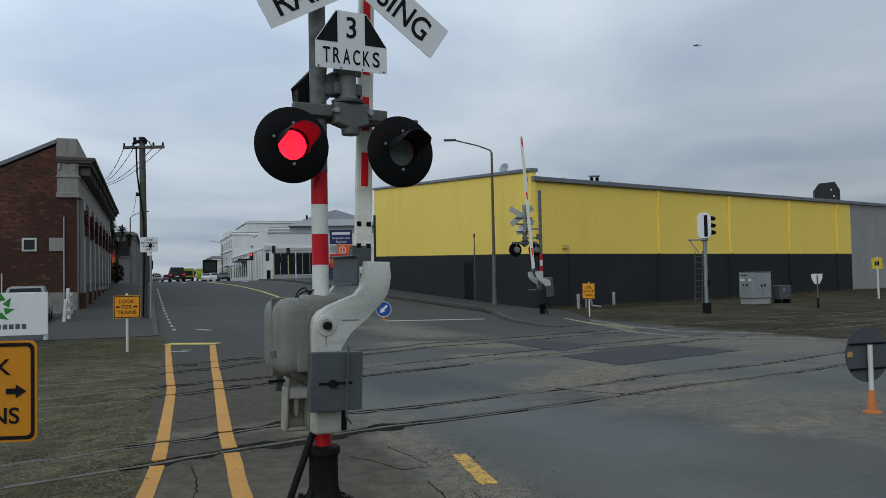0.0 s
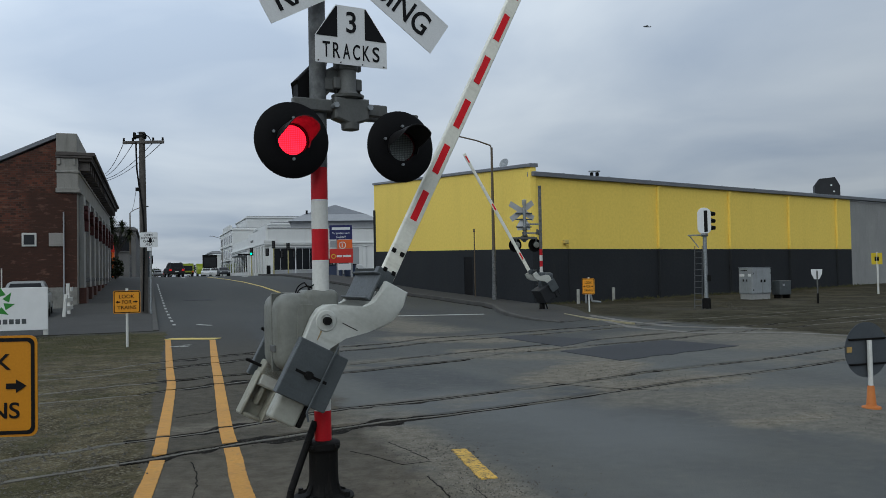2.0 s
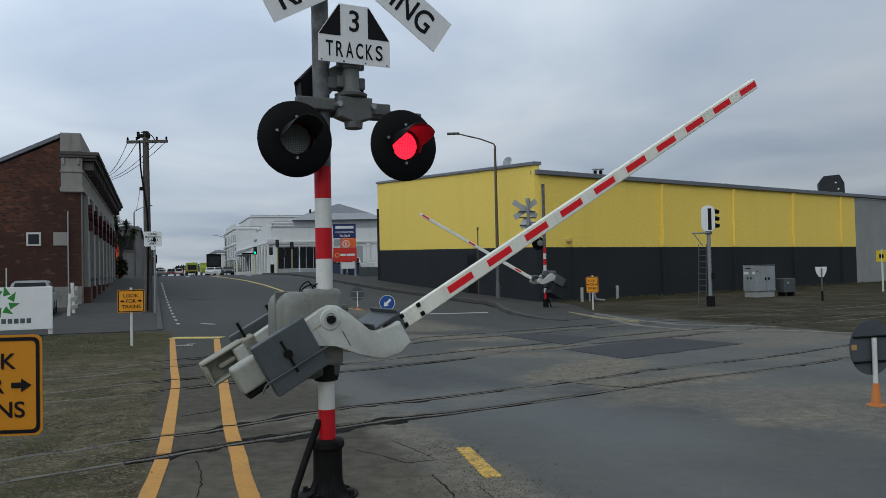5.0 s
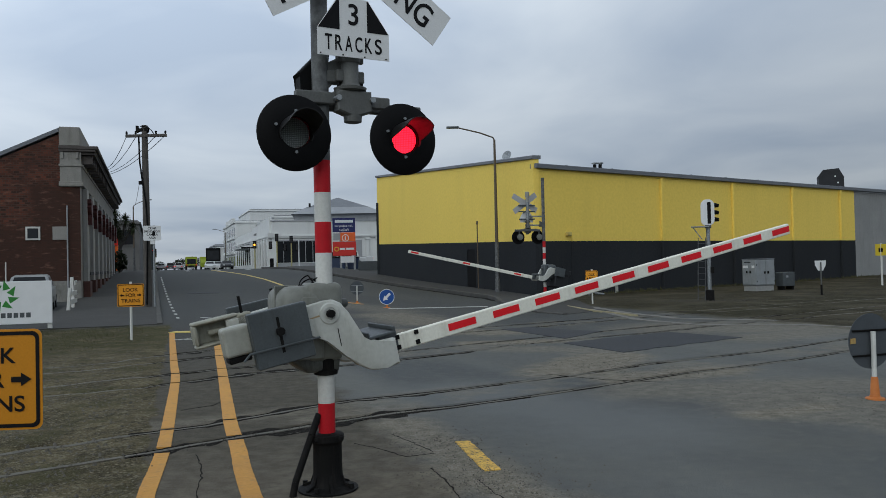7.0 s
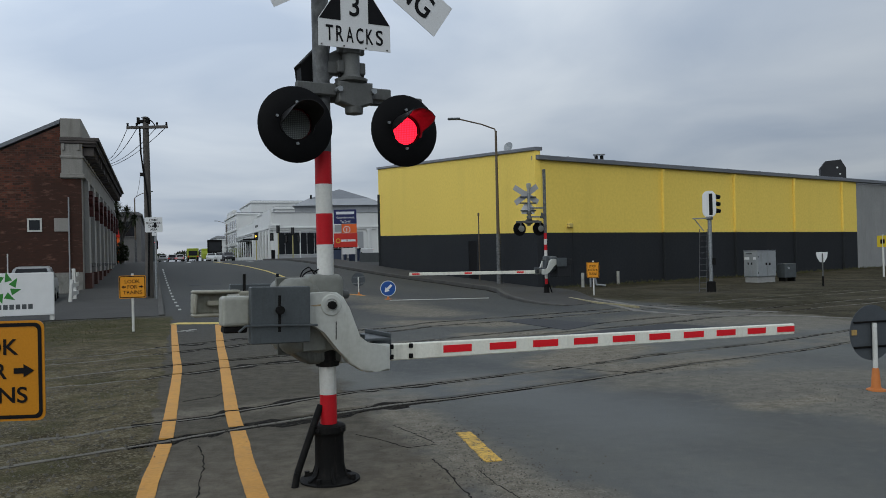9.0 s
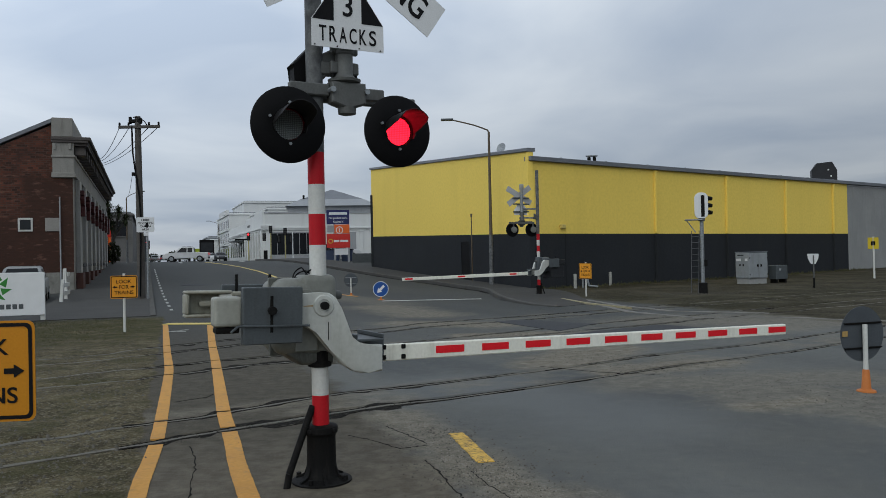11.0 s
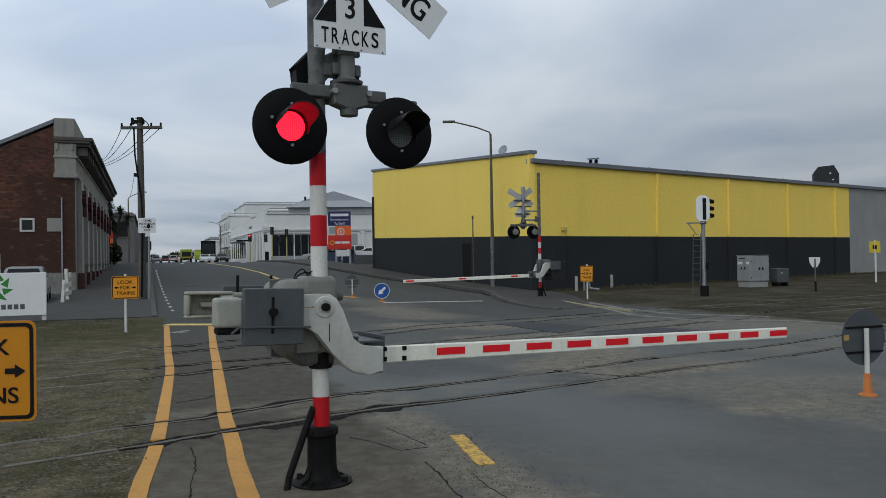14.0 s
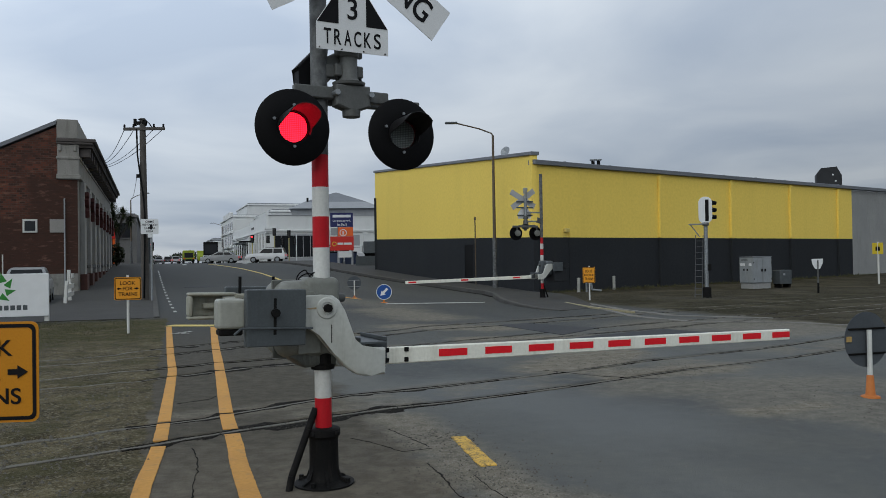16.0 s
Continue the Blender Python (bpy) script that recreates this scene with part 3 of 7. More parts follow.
def crumb_material():
    n = Nodes("crumbled_asphalt")
    pos = n.add("NewGeometry").outputs["Position"]
    v = n.add("TexVoronoi", None, Vector=pos, Scale=48.0)
    tone = n.add("SeparateXYZ", None, Vector=v.outputs["Color"]).outputs["X"]
    body = n.ramp(v.outputs["Distance"], 0.6, 0.25)
    col = n.mix(n.ramp(n.noise(pos, 20, 4, 0.7), 0.35, 0.7), (0.004, 0.0037, 0.003), (0.022, 0.019, 0.015))
    col = n.mix(n.math("MULTIPLY", body, n.ramp(tone, 0.72, 0.98)), col, (0.085, 0.078, 0.064))
    n.tree.links.new(col, n.bsdf.inputs["Base Color"])
    n.bsdf.inputs["Roughness"].default_value = 0.95
    n.bsdf.inputs["Specular IOR Level"].default_value = 0.1
    n.bump(n.math("ADD", body, n.noise(pos, 60, 3, 0.6)), 0.9, 0.012)
    return n.mat


M_CRUMB = crumb_material()


def broken_edges(b, side):
    """Ragged crumbled asphalt along one side of a rail, widest near the footpath; its black also darkens the gap."""
    pieces, last = [], None
    for k in range(-30, 440):
        a = 0.045 * k
        line = b * 7 + 31 * side
        slow = float(lattice(a, line, 1.1, 15)) * 0.55 + float(lattice(a, line, 0.37, 16)) * 0.45
        lump = max(0.0, float(lattice(a, line, 0.23, 19)) - 0.45) * 2
        x, y = rail_point(a, b)
        beside = 0.95 * x + 0.3125 * y
        foot = math.exp(-((beside - 1.3) / 1.5) ** 2) if b < 10 else 0.9 * math.exp(-((beside - 0.8) / 1.4) ** 2)
        strong = (1.6 if side < 0 else 0.7) if b < 8.5 else 0.7
        wide = 0.010 + (slow - 0.46) * (0.13 if side < 0 else 0.09) + foot * (0.045 + 0.28 * lump) * strong
        wide += (float(lattice(a, line, 0.1, 17)) - 0.5) * 0.10 * min(1.0, max(0.0, wide) * 9)
        wide = min(wide * (1.5 if b > 10 else 0.3 if beside > 3.2 else 1.0), 0.24)
        if wide < 0.003 or beside < -0.55:
            last = None
            continue
        near = 0.032 + (float(lattice(a, line, 0.3, 18)) - 0.5) * 0.012
        if last is None:
            bm = bmesh.new()
        row = []
        for d, z in ((near, -0.004), (near + 0.3 * wide, 0.0035), (near + 0.6 * wide, 0.0045), (near + wide, 0.002), (near + wide + 0.004, -0.02)):
            px, py = rail_point(a, b + side * d)
            row.append(bm.verts.new((px, py, float(lay(px, py)) + z)))
        if last:
            for i in range(4):
                bm.faces.new((last[i], row[i], row[i + 1], last[i + 1]) if side < 0 else (last[i], last[i + 1], row[i + 1], row[i]))
            if len(bm.verts) == 10:
                pieces.append(bm)
        last = row
    return pieces


# near-black ribbon colour; paints in the shade of rail grooves and cracks
M_DARKSTRIP = surface("dark_strip", (0.014, 0.013, 0.011), (0.007, 0.0065, 0.006), 6, 60, 0.95, relief=0.6, gloss=0.1)
for b in RAILS:
    track_rail = thing("railway_rail", Matrix.Identity(4), "worn steel rail set flush in the crossing", "rail", "rails of the crossing")
    line = [rail_point(a, b) for a in [0.08 * k for k in range(-125, 250)] + list(range(20, 90, 2))]
    part("rail_head", ribbon(line, 0.068, -0.001, -0.03, 2.0), M_STEEL, track_rail, "polished steel rail head")
    # black strip inside the groove: the gap's shade is put into its colour
    part("flangeway_grit", ribbon(line, 0.36, -0.032, -0.06, 2.0), M_DARKSTRIP, track_rail, "black strip that shades the gap beside the rail")
    for side in (-1, 1):
        for piece in broken_edges(b, side):
            part("broken_edge", piece, M_CRUMB, track_rail, "crumbled black asphalt edge that darkens the gap along the rail")
    part("rail_web", ribbon(line, 0.05, -0.026, -0.12, 2.0), M_RUST, track_rail)

# painted path and road marks
M_YPALE = surface("pale_yellow_line", (0.66, 0.52, 0.16), (0.52, 0.40, 0.11), 2, 30, 0.8, relief=0.2)
path_left = [(-1.9, 4.7), (-2.12, 5.54), (-2.25, 6.0), (-2.48, 6.88), (-2.6, 7.31), (-2.83, 8.07), (-3.36, 9.77), (-3.8, 11.17), (-4.19, 12.37), (-5.02, 14.73), (-7.07, 20.66)]
path_right = [(-1.06, 4.7), (-1.32, 5.48), (-1.67, 6.52), (-1.89, 7.24), (-2.28, 8.44), (-2.65, 9.67), (-3.23, 11.62), (-3.85, 13.69), (-4.41, 15.54), (-5.82, 20.33)]


def smooth_line(pts, k=8):
    """A soft curve through the points."""
    out = []
    for i in range(len(pts) - 1):
        p = [np.array(pts[min(max(j, 0), len(pts) - 1)]) for j in (i - 1, i, i + 1, i + 2)]
        for q in range(k):
            t = q / k
            v = 0.5 * (2 * p[1] + (p[2] - p[0]) * t + (2 * p[0] - 5 * p[1] + 4 * p[2] - p[3]) * t * t + (3 * p[1] - p[0] - 3 * p[2] + p[3]) * t ** 3)
            out.append((float(v[0]), float(v[1])))
    return out + [pts[-1]]


path_left, path_right = smooth_line(path_left), smooth_line(path_right)
marks = thing("footpath_marking", Matrix.Identity(4), "yellow painted lines marking a footpath over the tracks", "road marking", kind="structure")


def between_rails(points):
    """The stretches of a line that lie on the asphalt, with gaps where the grooves of the rails cross it."""
    runs, run = [], []
    for x, y in along_line(points, 0.03):
        a, b = x * RA[0] + y * RA[1], x * RB[0] + y * RB[1]
        off = [b - np.interp(a, [p[0] for p in t], [p[1] for p in t]) for t in WANDER]
        if any(0.03 < d < 0.09 for d in off) or -0.10 < off[0] < -0.03:
            if len(run) > 2:
                runs.append(run)
            run = []
        else:
            run.append((x, y))
    return runs + [run]


for name, line, wide in (("left_line", path_left, 0.128), ("right_line", path_right, 0.145)):
    for k, run in enumerate(between_rails(line)):
        part(name, ribbon(run, wide, 0.006, -0.03, 0.06, 0.003, k), M_YLINE, marks)
part("end_line", ribbon([(-7.18, 21.0), (-5.80, 20.75)], 0.40, 0.013, -0.03, 0.2), M_YPALE, marks)
dash = thing("road_dash", Matrix.Identity(4), "worn yellow dash painted on the asphalt", "road marking", kind="structure")
part("paint", ribbon([(0.15, 7.35), (0.365, 6.3)], 0.135, 0.008, -0.03, 0.035, 0.006), M_DASH, dash)


# ---- warehouse ----
WC, WS, WF = (4.4, 36.8), (28.4, 54.2), (-4.96, 62.0)


def wall_frame(p, q):
    """A wall's own axes: x along it, y into the building, z up."""
    return pose(p[0], p[1], 0, 0, 0, math.degrees(math.atan2(q[1] - p[1], q[0] - p[0]))), math.hypot(q[0] - p[0], q[1] - p[1])


def make_warehouse():
    house = thing("warehouse", Matrix.Identity(4), "long yellow warehouse with a charcoal-painted base", "building")
    m, length = wall_frame(WC, WS)
    for name, z0, z1, mt in (("lower_wall", -0.3, 2.6, M_WHG), ("upper_wall", 2.6, 6.0, M_WHY)):
        w = part(name, boxes((0.25, length, 0, 0.25, z0, z1)), mt, house)
        w.matrix_basis = m
    w = part("concrete_wall", boxes((length, length + 22, 0.02, 0.27, -0.3, 5.95)), M_CONC, house, "bare grey concrete end wall")
    w.matrix_basis = m
    for k, x in enumerate((9.08, 15.5, 21.8, 27.65)):
        f = part("rib", boxes((x - 0.09, x + 0.09, -0.16, -0.002, 2.62, 5.95), bevel=0.015), M_WHY, house)
        f.matrix_basis = m
        f = part("rib", boxes((x - 0.09, x + 0.09, -0.16, -0.002, -0.3, 2.58), bevel=0.015), M_WHG, house)
        f.matrix_basis = m
    f = part("roof_edge", boxes((0.0, length + 22, -0.18, 0.3, 6.0, 6.22), bevel=0.02), M_ROOFG, house, "grey metal gutter")
    f.matrix_basis = m
    m2, l2 = wall_frame(WF, WC)
    # the street wall rises with the ground, so its paint line and coping lean a little
    lower = slabs([(0, -0.3), (l2, -0.3), (l2, 2.6), (0, 3.27)], 0, 0.25)
    w = part("lower_wall", lower, M_WHG, house)
    w.matrix_basis = m2
    w = part("upper_wall", slabs([(0, 3.27), (l2, 2.6), (l2, 6.43), (0, 8.5)], 0, 0.25), M_WHY, house)
    w.matrix_basis = m2
    w = part("coping", slabs([(-0.1, 8.5), (l2 + 0.05, 6.43), (l2 + 0.05, 6.6), (-0.1, 8.67)], -0.1, 0.35, 0.02), M_ROOFG, house)
    w.matrix_basis = m2
    roof = bmesh.new()
    far_a, far_b = (WS[0] - 12, WS[1] + 22), (0.5, 82.0)
    vs = [roof.verts.new((*p, z)) for p, z in ((WC, 5.98), (WS, 5.98), (far_a, 6.5), (far_b, 7.8), (WF, 7.8))]
    roof.faces.new(vs)
    bmesh.ops.solidify(roof, geom=roof.faces[:], thickness=0.1)
    part("roof", roof, M_ROOFG, house)
    back = part("rear_wall", boxes((0, 21, 0, 0.25, -0.3, 6.5)), M_WHG, house)
    back.matrix_basis = wall_frame(far_b, WF)[0]
    return house, m, length, m2, l2


house, W_SIDE, W_LEN, W_FRONT, W_FLEN = make_warehouse()


# ---- brick building ----
def make_brick_hall():
    hall = thing("brick_building", Matrix.Identity(4), "old red brick building with cream plaster street front", "building")
    cx, cy = -18.2, 40.0
    m = Matrix.Translation((cx, cy, 0)) @ pose(0, 0, 0, 0, 0, math.degrees(ROAD))
    # local x: across the street, y: along it
    g = up(cx, cy)

    def put(name, bm, mt, label="", smooth=False):
        ob = part(name, bm, mt, hall, label, smooth)
        ob.matrix_basis = m
        return ob

    put("gable_wall", slabs([(-12, g - 1), (-0.02, g - 1), (-0.02, 6.0), (-0.92, 6.0), (-0.92, 8.62), (-12, 3.2)], 0.05, 0.4), M_BRICK, "weathered red brick gable wall")
    put("base_course", boxes((-12, -0.02, 0.0, 0.3, g - 1, g + 1.05)), M_STONE, "grey stone base course")
    put("street_front", boxes((-0.018, 0, 0.06, 33, g - 1, 6.0)), M_PLASTER, "cream plaster street front")
    put("plaster_return", boxes((-0.93, 0.06, -0.02, 33, 5.95, 7.72), bevel=0.02), M_PLASTER)
    put("string_course", boxes((-0.98, 0.16, -0.1, 33.05, 5.98, 6.12), (-0.98, 0.12, -0.07, 33.05, 6.12, 6.22), (-0.98, 0.12, -0.07, 33.05, 6.98, 7.1), bevel=0.015), M_PLASTER)
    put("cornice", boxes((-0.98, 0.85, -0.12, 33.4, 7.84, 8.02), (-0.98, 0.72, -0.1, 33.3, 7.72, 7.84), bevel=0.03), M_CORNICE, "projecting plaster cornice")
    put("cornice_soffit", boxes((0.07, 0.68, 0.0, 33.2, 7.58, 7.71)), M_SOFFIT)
    put("parapet", boxes((-0.95, 0.02, -0.05, 33, 8.02, 8.98), bevel=0.03), M_PLASTER)
    put("roof", slabs([(-12.2, 3.2), (-0.96, 8.72), (-0.96, 8.92), (-12.2, 3.4)], -0.05, 33), M_ROOFG)
    for k in range(22):
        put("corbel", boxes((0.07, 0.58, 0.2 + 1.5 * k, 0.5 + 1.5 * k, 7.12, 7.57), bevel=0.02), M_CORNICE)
    for x in (-0.82, -0.12):
        put("corbel", boxes((x - 0.06, x + 0.06, -0.1, -0.022, 7.38, 7.70), bevel=0.01), M_PLASTER)
    for k in range(8):
        y = 1.6 + 4.1 * k
        put("pilaster", boxes((0, 0.24, y - 0.62, y + 0.62, g - 1, 5.95), bevel=0.02), M_PILASTER)
        bell = slabs([(-0.30, 4.1), (0.30, 4.1), (0.34, 4.45), (0.28, 4.62), (0.50, 4.75), (0.62, 5.0), (0.50, 5.14), (0.60, 5.2), (0.60, 5.42), (-0.60, 5.42), (-0.60, 5.2), (-0.50, 5.14), (-0.62, 5.0), (-0.50, 4.75), (-0.28, 4.62), (-0.34, 4.45)], -0.44, 0.0, 0.03)
        bmesh.ops.transform(bell, verts=bell.verts[:], matrix=pose(0, y, 0, 0, 0, 90))
        put("capital", bell, M_MAROON, "carved dark maroon capital")
        put("plinth", boxes((0.0, 0.34, y - 0.72, y + 0.72, g - 1, g + 1.0), bevel=0.02), M_REDSTONE, "red-brown plinth")
        if k < 7:
            w = put("tall_window", boxes((0.004, 0.05, y + 0.9, y + 3.2, g + 1.5, 5.0)), M_PANE, "blue-grey painted window")
            for q in (y + 0.88, y + 2.05, y + 3.2):
                fr = part("mullion", boxes((0.05, 0.10, q - 0.06, q + 0.06, g + 1.5, 5.0)), M_PLASTER, w)
            put("window_sill", boxes((0.0, 0.26, y + 0.8, y + 3.3, g + 1.3, g + 1.49), bevel=0.02), M_DARKSILL)
    # small windows and vent pipe of the gable
    for x0, blank in ((-2.51, False), (-1.30, True)):
        w = put("small_window", boxes((x0, x0 + 0.66, -0.01, 0.06, 3.28, 3.95), bevel=0.01), M_FRAMEW if not blank else M_BLIND, "small white framed window" if not blank else "small boarded window")
        part("pane", boxes((x0 + 0.09, x0 + 0.57, -0.022, -0.012, 3.37, 3.86)), M_BLIND if blank else M_GLASS, w)
    put("vent_pipe", rods(((-0.62, -0.05, g + 0.2), (-0.62, -0.05, 5.0), 0.035), sides=8), M_BGREY)
    put("vent_pipe", rods(((-3.3, -0.6, g - 0.2), (-3.3, -0.6, 2.2), 0.03), sides=8), M_WHITE)
    return hall, m


def brick_material():
    n = Nodes("weathered_red_brick")
    co = n.add("TexCoord").outputs["Object"]
    sep = n.add("SeparateXYZ", None, Vector=co)
    v = n.add("CombineXYZ", None, X=sep.outputs["X"], Y=sep.outputs["Z"]).outputs["Vector"]
    br = n.add("TexBrick", None, Vector=v, Color1=(0.120, 0.032, 0.015, 1), Color2=(0.024, 0.0085, 0.005, 1), Mortar=(0.066, 0.038, 0.026, 1), Scale=1.0, Mortar_Size=0.014, Brick_Width=0.24, Row_Height=0.11)
    big = n.noise(co, 0.6, 6, 0.65)
    col = n.mix(n.ramp(big, 0.50, 0.74), br.outputs["Color"], (0.032, 0.014, 0.010))
    # old brown paint on the lower part, worn away unevenly at its top
    worn = n.math("ADD", sep.outputs["Z"], n.math("MULTIPLY", n.noise(co, 0.9, 6, 0.7), 2.2))
    right = n.math("ADD", sep.outputs["X"], n.math("MULTIPLY", n.noise(co, 1.3, 6, 0.7), 1.2))
    paint = n.math("MAXIMUM", n.ramp(worn, 5.3, 4.9), n.math("MULTIPLY", n.ramp(right, -1.9, -1.5), n.ramp(worn, 7.3, 6.9)))
    col = n.mix(n.math("MULTIPLY", paint, 0.85), col, (0.034, 0.0130, 0.0070))
    lite = n.ramp(n.noise(n.add("Mapping", None, Vector=co, Scale=(0.7, 1.0, 2.2)).outputs["Vector"], 2.3, 5, 0.7), 0.56, 0.70)
    col = n.mix(n.math("MULTIPLY", lite, 0.7), col, (0.17, 0.083, 0.056))
    n.tree.links.new(col, n.bsdf.inputs["Base Color"])
    n.bsdf.inputs["Roughness"].default_value = 0.9
    n.bump(br.outputs["Fac"], -0.4, 0.01)
    return n.mat


M_BRICK = brick_material()
M_PILASTER = surface("pale_weathered_plaster", (0.36, 0.355, 0.34), (0.25, 0.245, 0.23), 0.8, 20, 0.85, relief=0.2, grime=((0.16, 0.15, 0.13), 0.6))
# darker than the plaster: shade of the overhang is put into the cornice colour
M_CORNICE = surface("shaded_weathered_cornice", (0.10, 0.088, 0.082), (0.06, 0.052, 0.048), 1.2, 20, 0.9, relief=0.3)
M_STONE = surface("grey_rubble_stone", (0.30, 0.295, 0.27), (0.12, 0.118, 0.105), 2.2, 14, 0.9, relief=0.8)
M_REDSTONE = surface("red_brown_stone", (0.10, 0.045, 0.035), (0.06, 0.03, 0.025), 1.5, 14, 0.9, relief=0.4)
# soffit colour holds the shade below the cornice
M_SOFFIT = surface("shaded_soffit", (0.06, 0.05, 0.045), (0.035, 0.03, 0.028), 1.5, 20, 0.9)
M_PANE = surface("pale_painted_window", (0.13, 0.155, 0.175), (0.09, 0.11, 0.125), 0.8, 20, 0.4, relief=0.05)
M_DARKSILL = surface("dark_sill", (0.05, 0.05, 0.05), (0.03, 0.03, 0.03), 2, 20, 0.8)
M_FRAMEW = surface("weathered_white_frame", (0.60, 0.60, 0.57), (0.50, 0.50, 0.47), 2, 30, 0.6, relief=0.1)
M_BLIND = surface("pale_blind", (0.30, 0.285, 0.265), (0.24, 0.23, 0.21), 1, 20, 0.6, relief=0.05)
hall, HALL = make_brick_hall()


# ---- crossing masts ----
def disc_light(name, at, parent, facing):
    """One flashing light: black target disc with hood, lens and a turning lit panel behind the lens."""
    profile = [(0.03, -0.116), (0.06, -0.098), (0.09, -0.068), (0.108, -0.03), (0.112, 0.0), (0.112, 0.028), (0.13, 0.03), (0.265, 0.012), (0.275, 0.004), (0.275, -0.010), (0.27, -0.016), (0.13, -0.02), (0.125, -0.10), (0.07, -0.15)]
    disc = part(name, lathe(bmesh.new(), profile, pose(0, 0, 0, 90, 0, 0), 40), M_BLACK, parent, "round black target board of a flashing light", True)
    disc.matrix_basis = pose(*at, 0, 0, facing)
    hood = bmesh.new()
    inner, outer = [], []
    n = 20
    for k in range(n + 1):
        a = radians(-28 + 236 * k / n)
        deep = 0.03 + 0.25 * min(1.0, max(0.0, (math.sin(a) + 0.04) / 0.45)) ** 0.8
        ring = []
        for r, y in ((0.116, -0.02), (0.122, -0.03 - deep), (0.127, -0.03 - deep), (0.121, -0.02)):
            ring.append(hood.verts.new((r * math.cos(a), y, r * math.sin(a))))
        inner.append(ring)
    for a, b in zip(inner, inner[1:]):
        for i in range(4):
            j = (i + 1) % 4
            hood.faces.new((a[i], a[j], b[j], b[i]))
    hood.faces.new(inner[0])
    hood.faces.new(inner[-1][::-1])
    part("hood", hood, M_HOOD, disc, "", True)
    bolts = ((0, 0.155), (-0.145, 0.05), (0.0, -0.14))
    for bx, bz in bolts:
        part("bolt", rods(((bx, -0.03, bz), (bx, -0.045, bz), 0.011), sides=8), M_GALV, disc)
    panel = bmesh.new()
    lathe(panel, [(0.05, -0.003), (0.106, -0.002), (0.106, 0.0), (0.05, 0.003)], pose(0, 0, 0, 90, 0, 0), 28)
    lit = part("lit_panel", panel, M_LEDGRID, disc, "red light panel of many small diodes")
    dark = bmesh.new()
    lathe(dark, [(0.05, 0.0032), (0.107, 0.0032), (0.107, 0.005), (0.05, 0.007)], pose(0, 0, 0, -90, 0, 0), 28)
    dark_side = part("panel_back", dark, M_LENSOFF, lit)
    return disc, lit


def off_lens_material():
    """A clear moulded lens with nothing lit behind it."""
    n = Nodes("unlit_moulded_lens")
    sep = n.add("SeparateXYZ", None, Vector=n.add("TexCoord").outputs["Object"])
    grid = n.math("ABSOLUTE", n.math("MULTIPLY", n.math("SINE", n.math("MULTIPLY", sep.outputs["X"], 230)), n.math("SINE", n.math("MULTIPLY", sep.outputs["Z"], 230))))
    n.tree.links.new(n.mix(n.ramp(grid, 0.1, 0.7), (0.045, 0.052, 0.05), (0.16, 0.18, 0.17)), n.bsdf.inputs["Base Color"])
    n.bsdf.inputs["Roughness"].default_value = 0.3
    n.bump(grid, 0.5, 0.004)
    return n.mat


M_LENSOFF = off_lens_material()


def led_material():
    n = Nodes("lit_red_diodes")
    co = n.add("TexCoord").outputs["Object"]
    sep = n.add("SeparateXYZ", None, Vector=co)
    dots = n.math("MULTIPLY", n.math("SINE", n.math("MULTIPLY", sep.outputs["X"], 230)), n.math("SINE", n.math("MULTIPLY", sep.outputs["Z"], 230)))
    s = n.ramp(n.math("ABSOLUTE", dots), 0.0, 0.55)
    n.bsdf.inputs["Base Color"].default_value = (0.5, 0.01, 0.02, 1)
    n.tree.links.new(n.mix(s, (0.40, 0.0008, 0.004), (1.0, 0.009, 0.028)), n.bsdf.inputs["Emission Color"])
    n.tree.links.new(n.math("ADD", 1.6, n.math("MULTIPLY", s, 3.0)), n.bsdf.inputs["Emission Strength"])
    return n.mat


M_LEDGRID = led_material()


M_TRAY = surface("olive_cream_casting", (0.36, 0.355, 0.29), (0.24, 0.235, 0.19), 3, 30, 0.6, relief=0.15, grime=((0.13, 0.12, 0.08), 0.6))
M_GEAR = surface("dark_grey_gear_case", (0.13, 0.135, 0.12), (0.05, 0.052, 0.046), 7, 40, 0.45, 0.1, 0.2, grime=((0.02, 0.02, 0.018), 0.8))
M_WEIGHT = surface("dirty_cream_weight", (0.40, 0.405, 0.355), (0.27, 0.272, 0.235), 4, 30, 0.5, 0.0, 0.12, grime=((0.12, 0.11, 0.08), 0.6))
M_RUSTRUN = surface("rust_run", (0.44, 0.36, 0.22), (0.28, 0.19, 0.09), 14, 60, 0.8, relief=0.1)


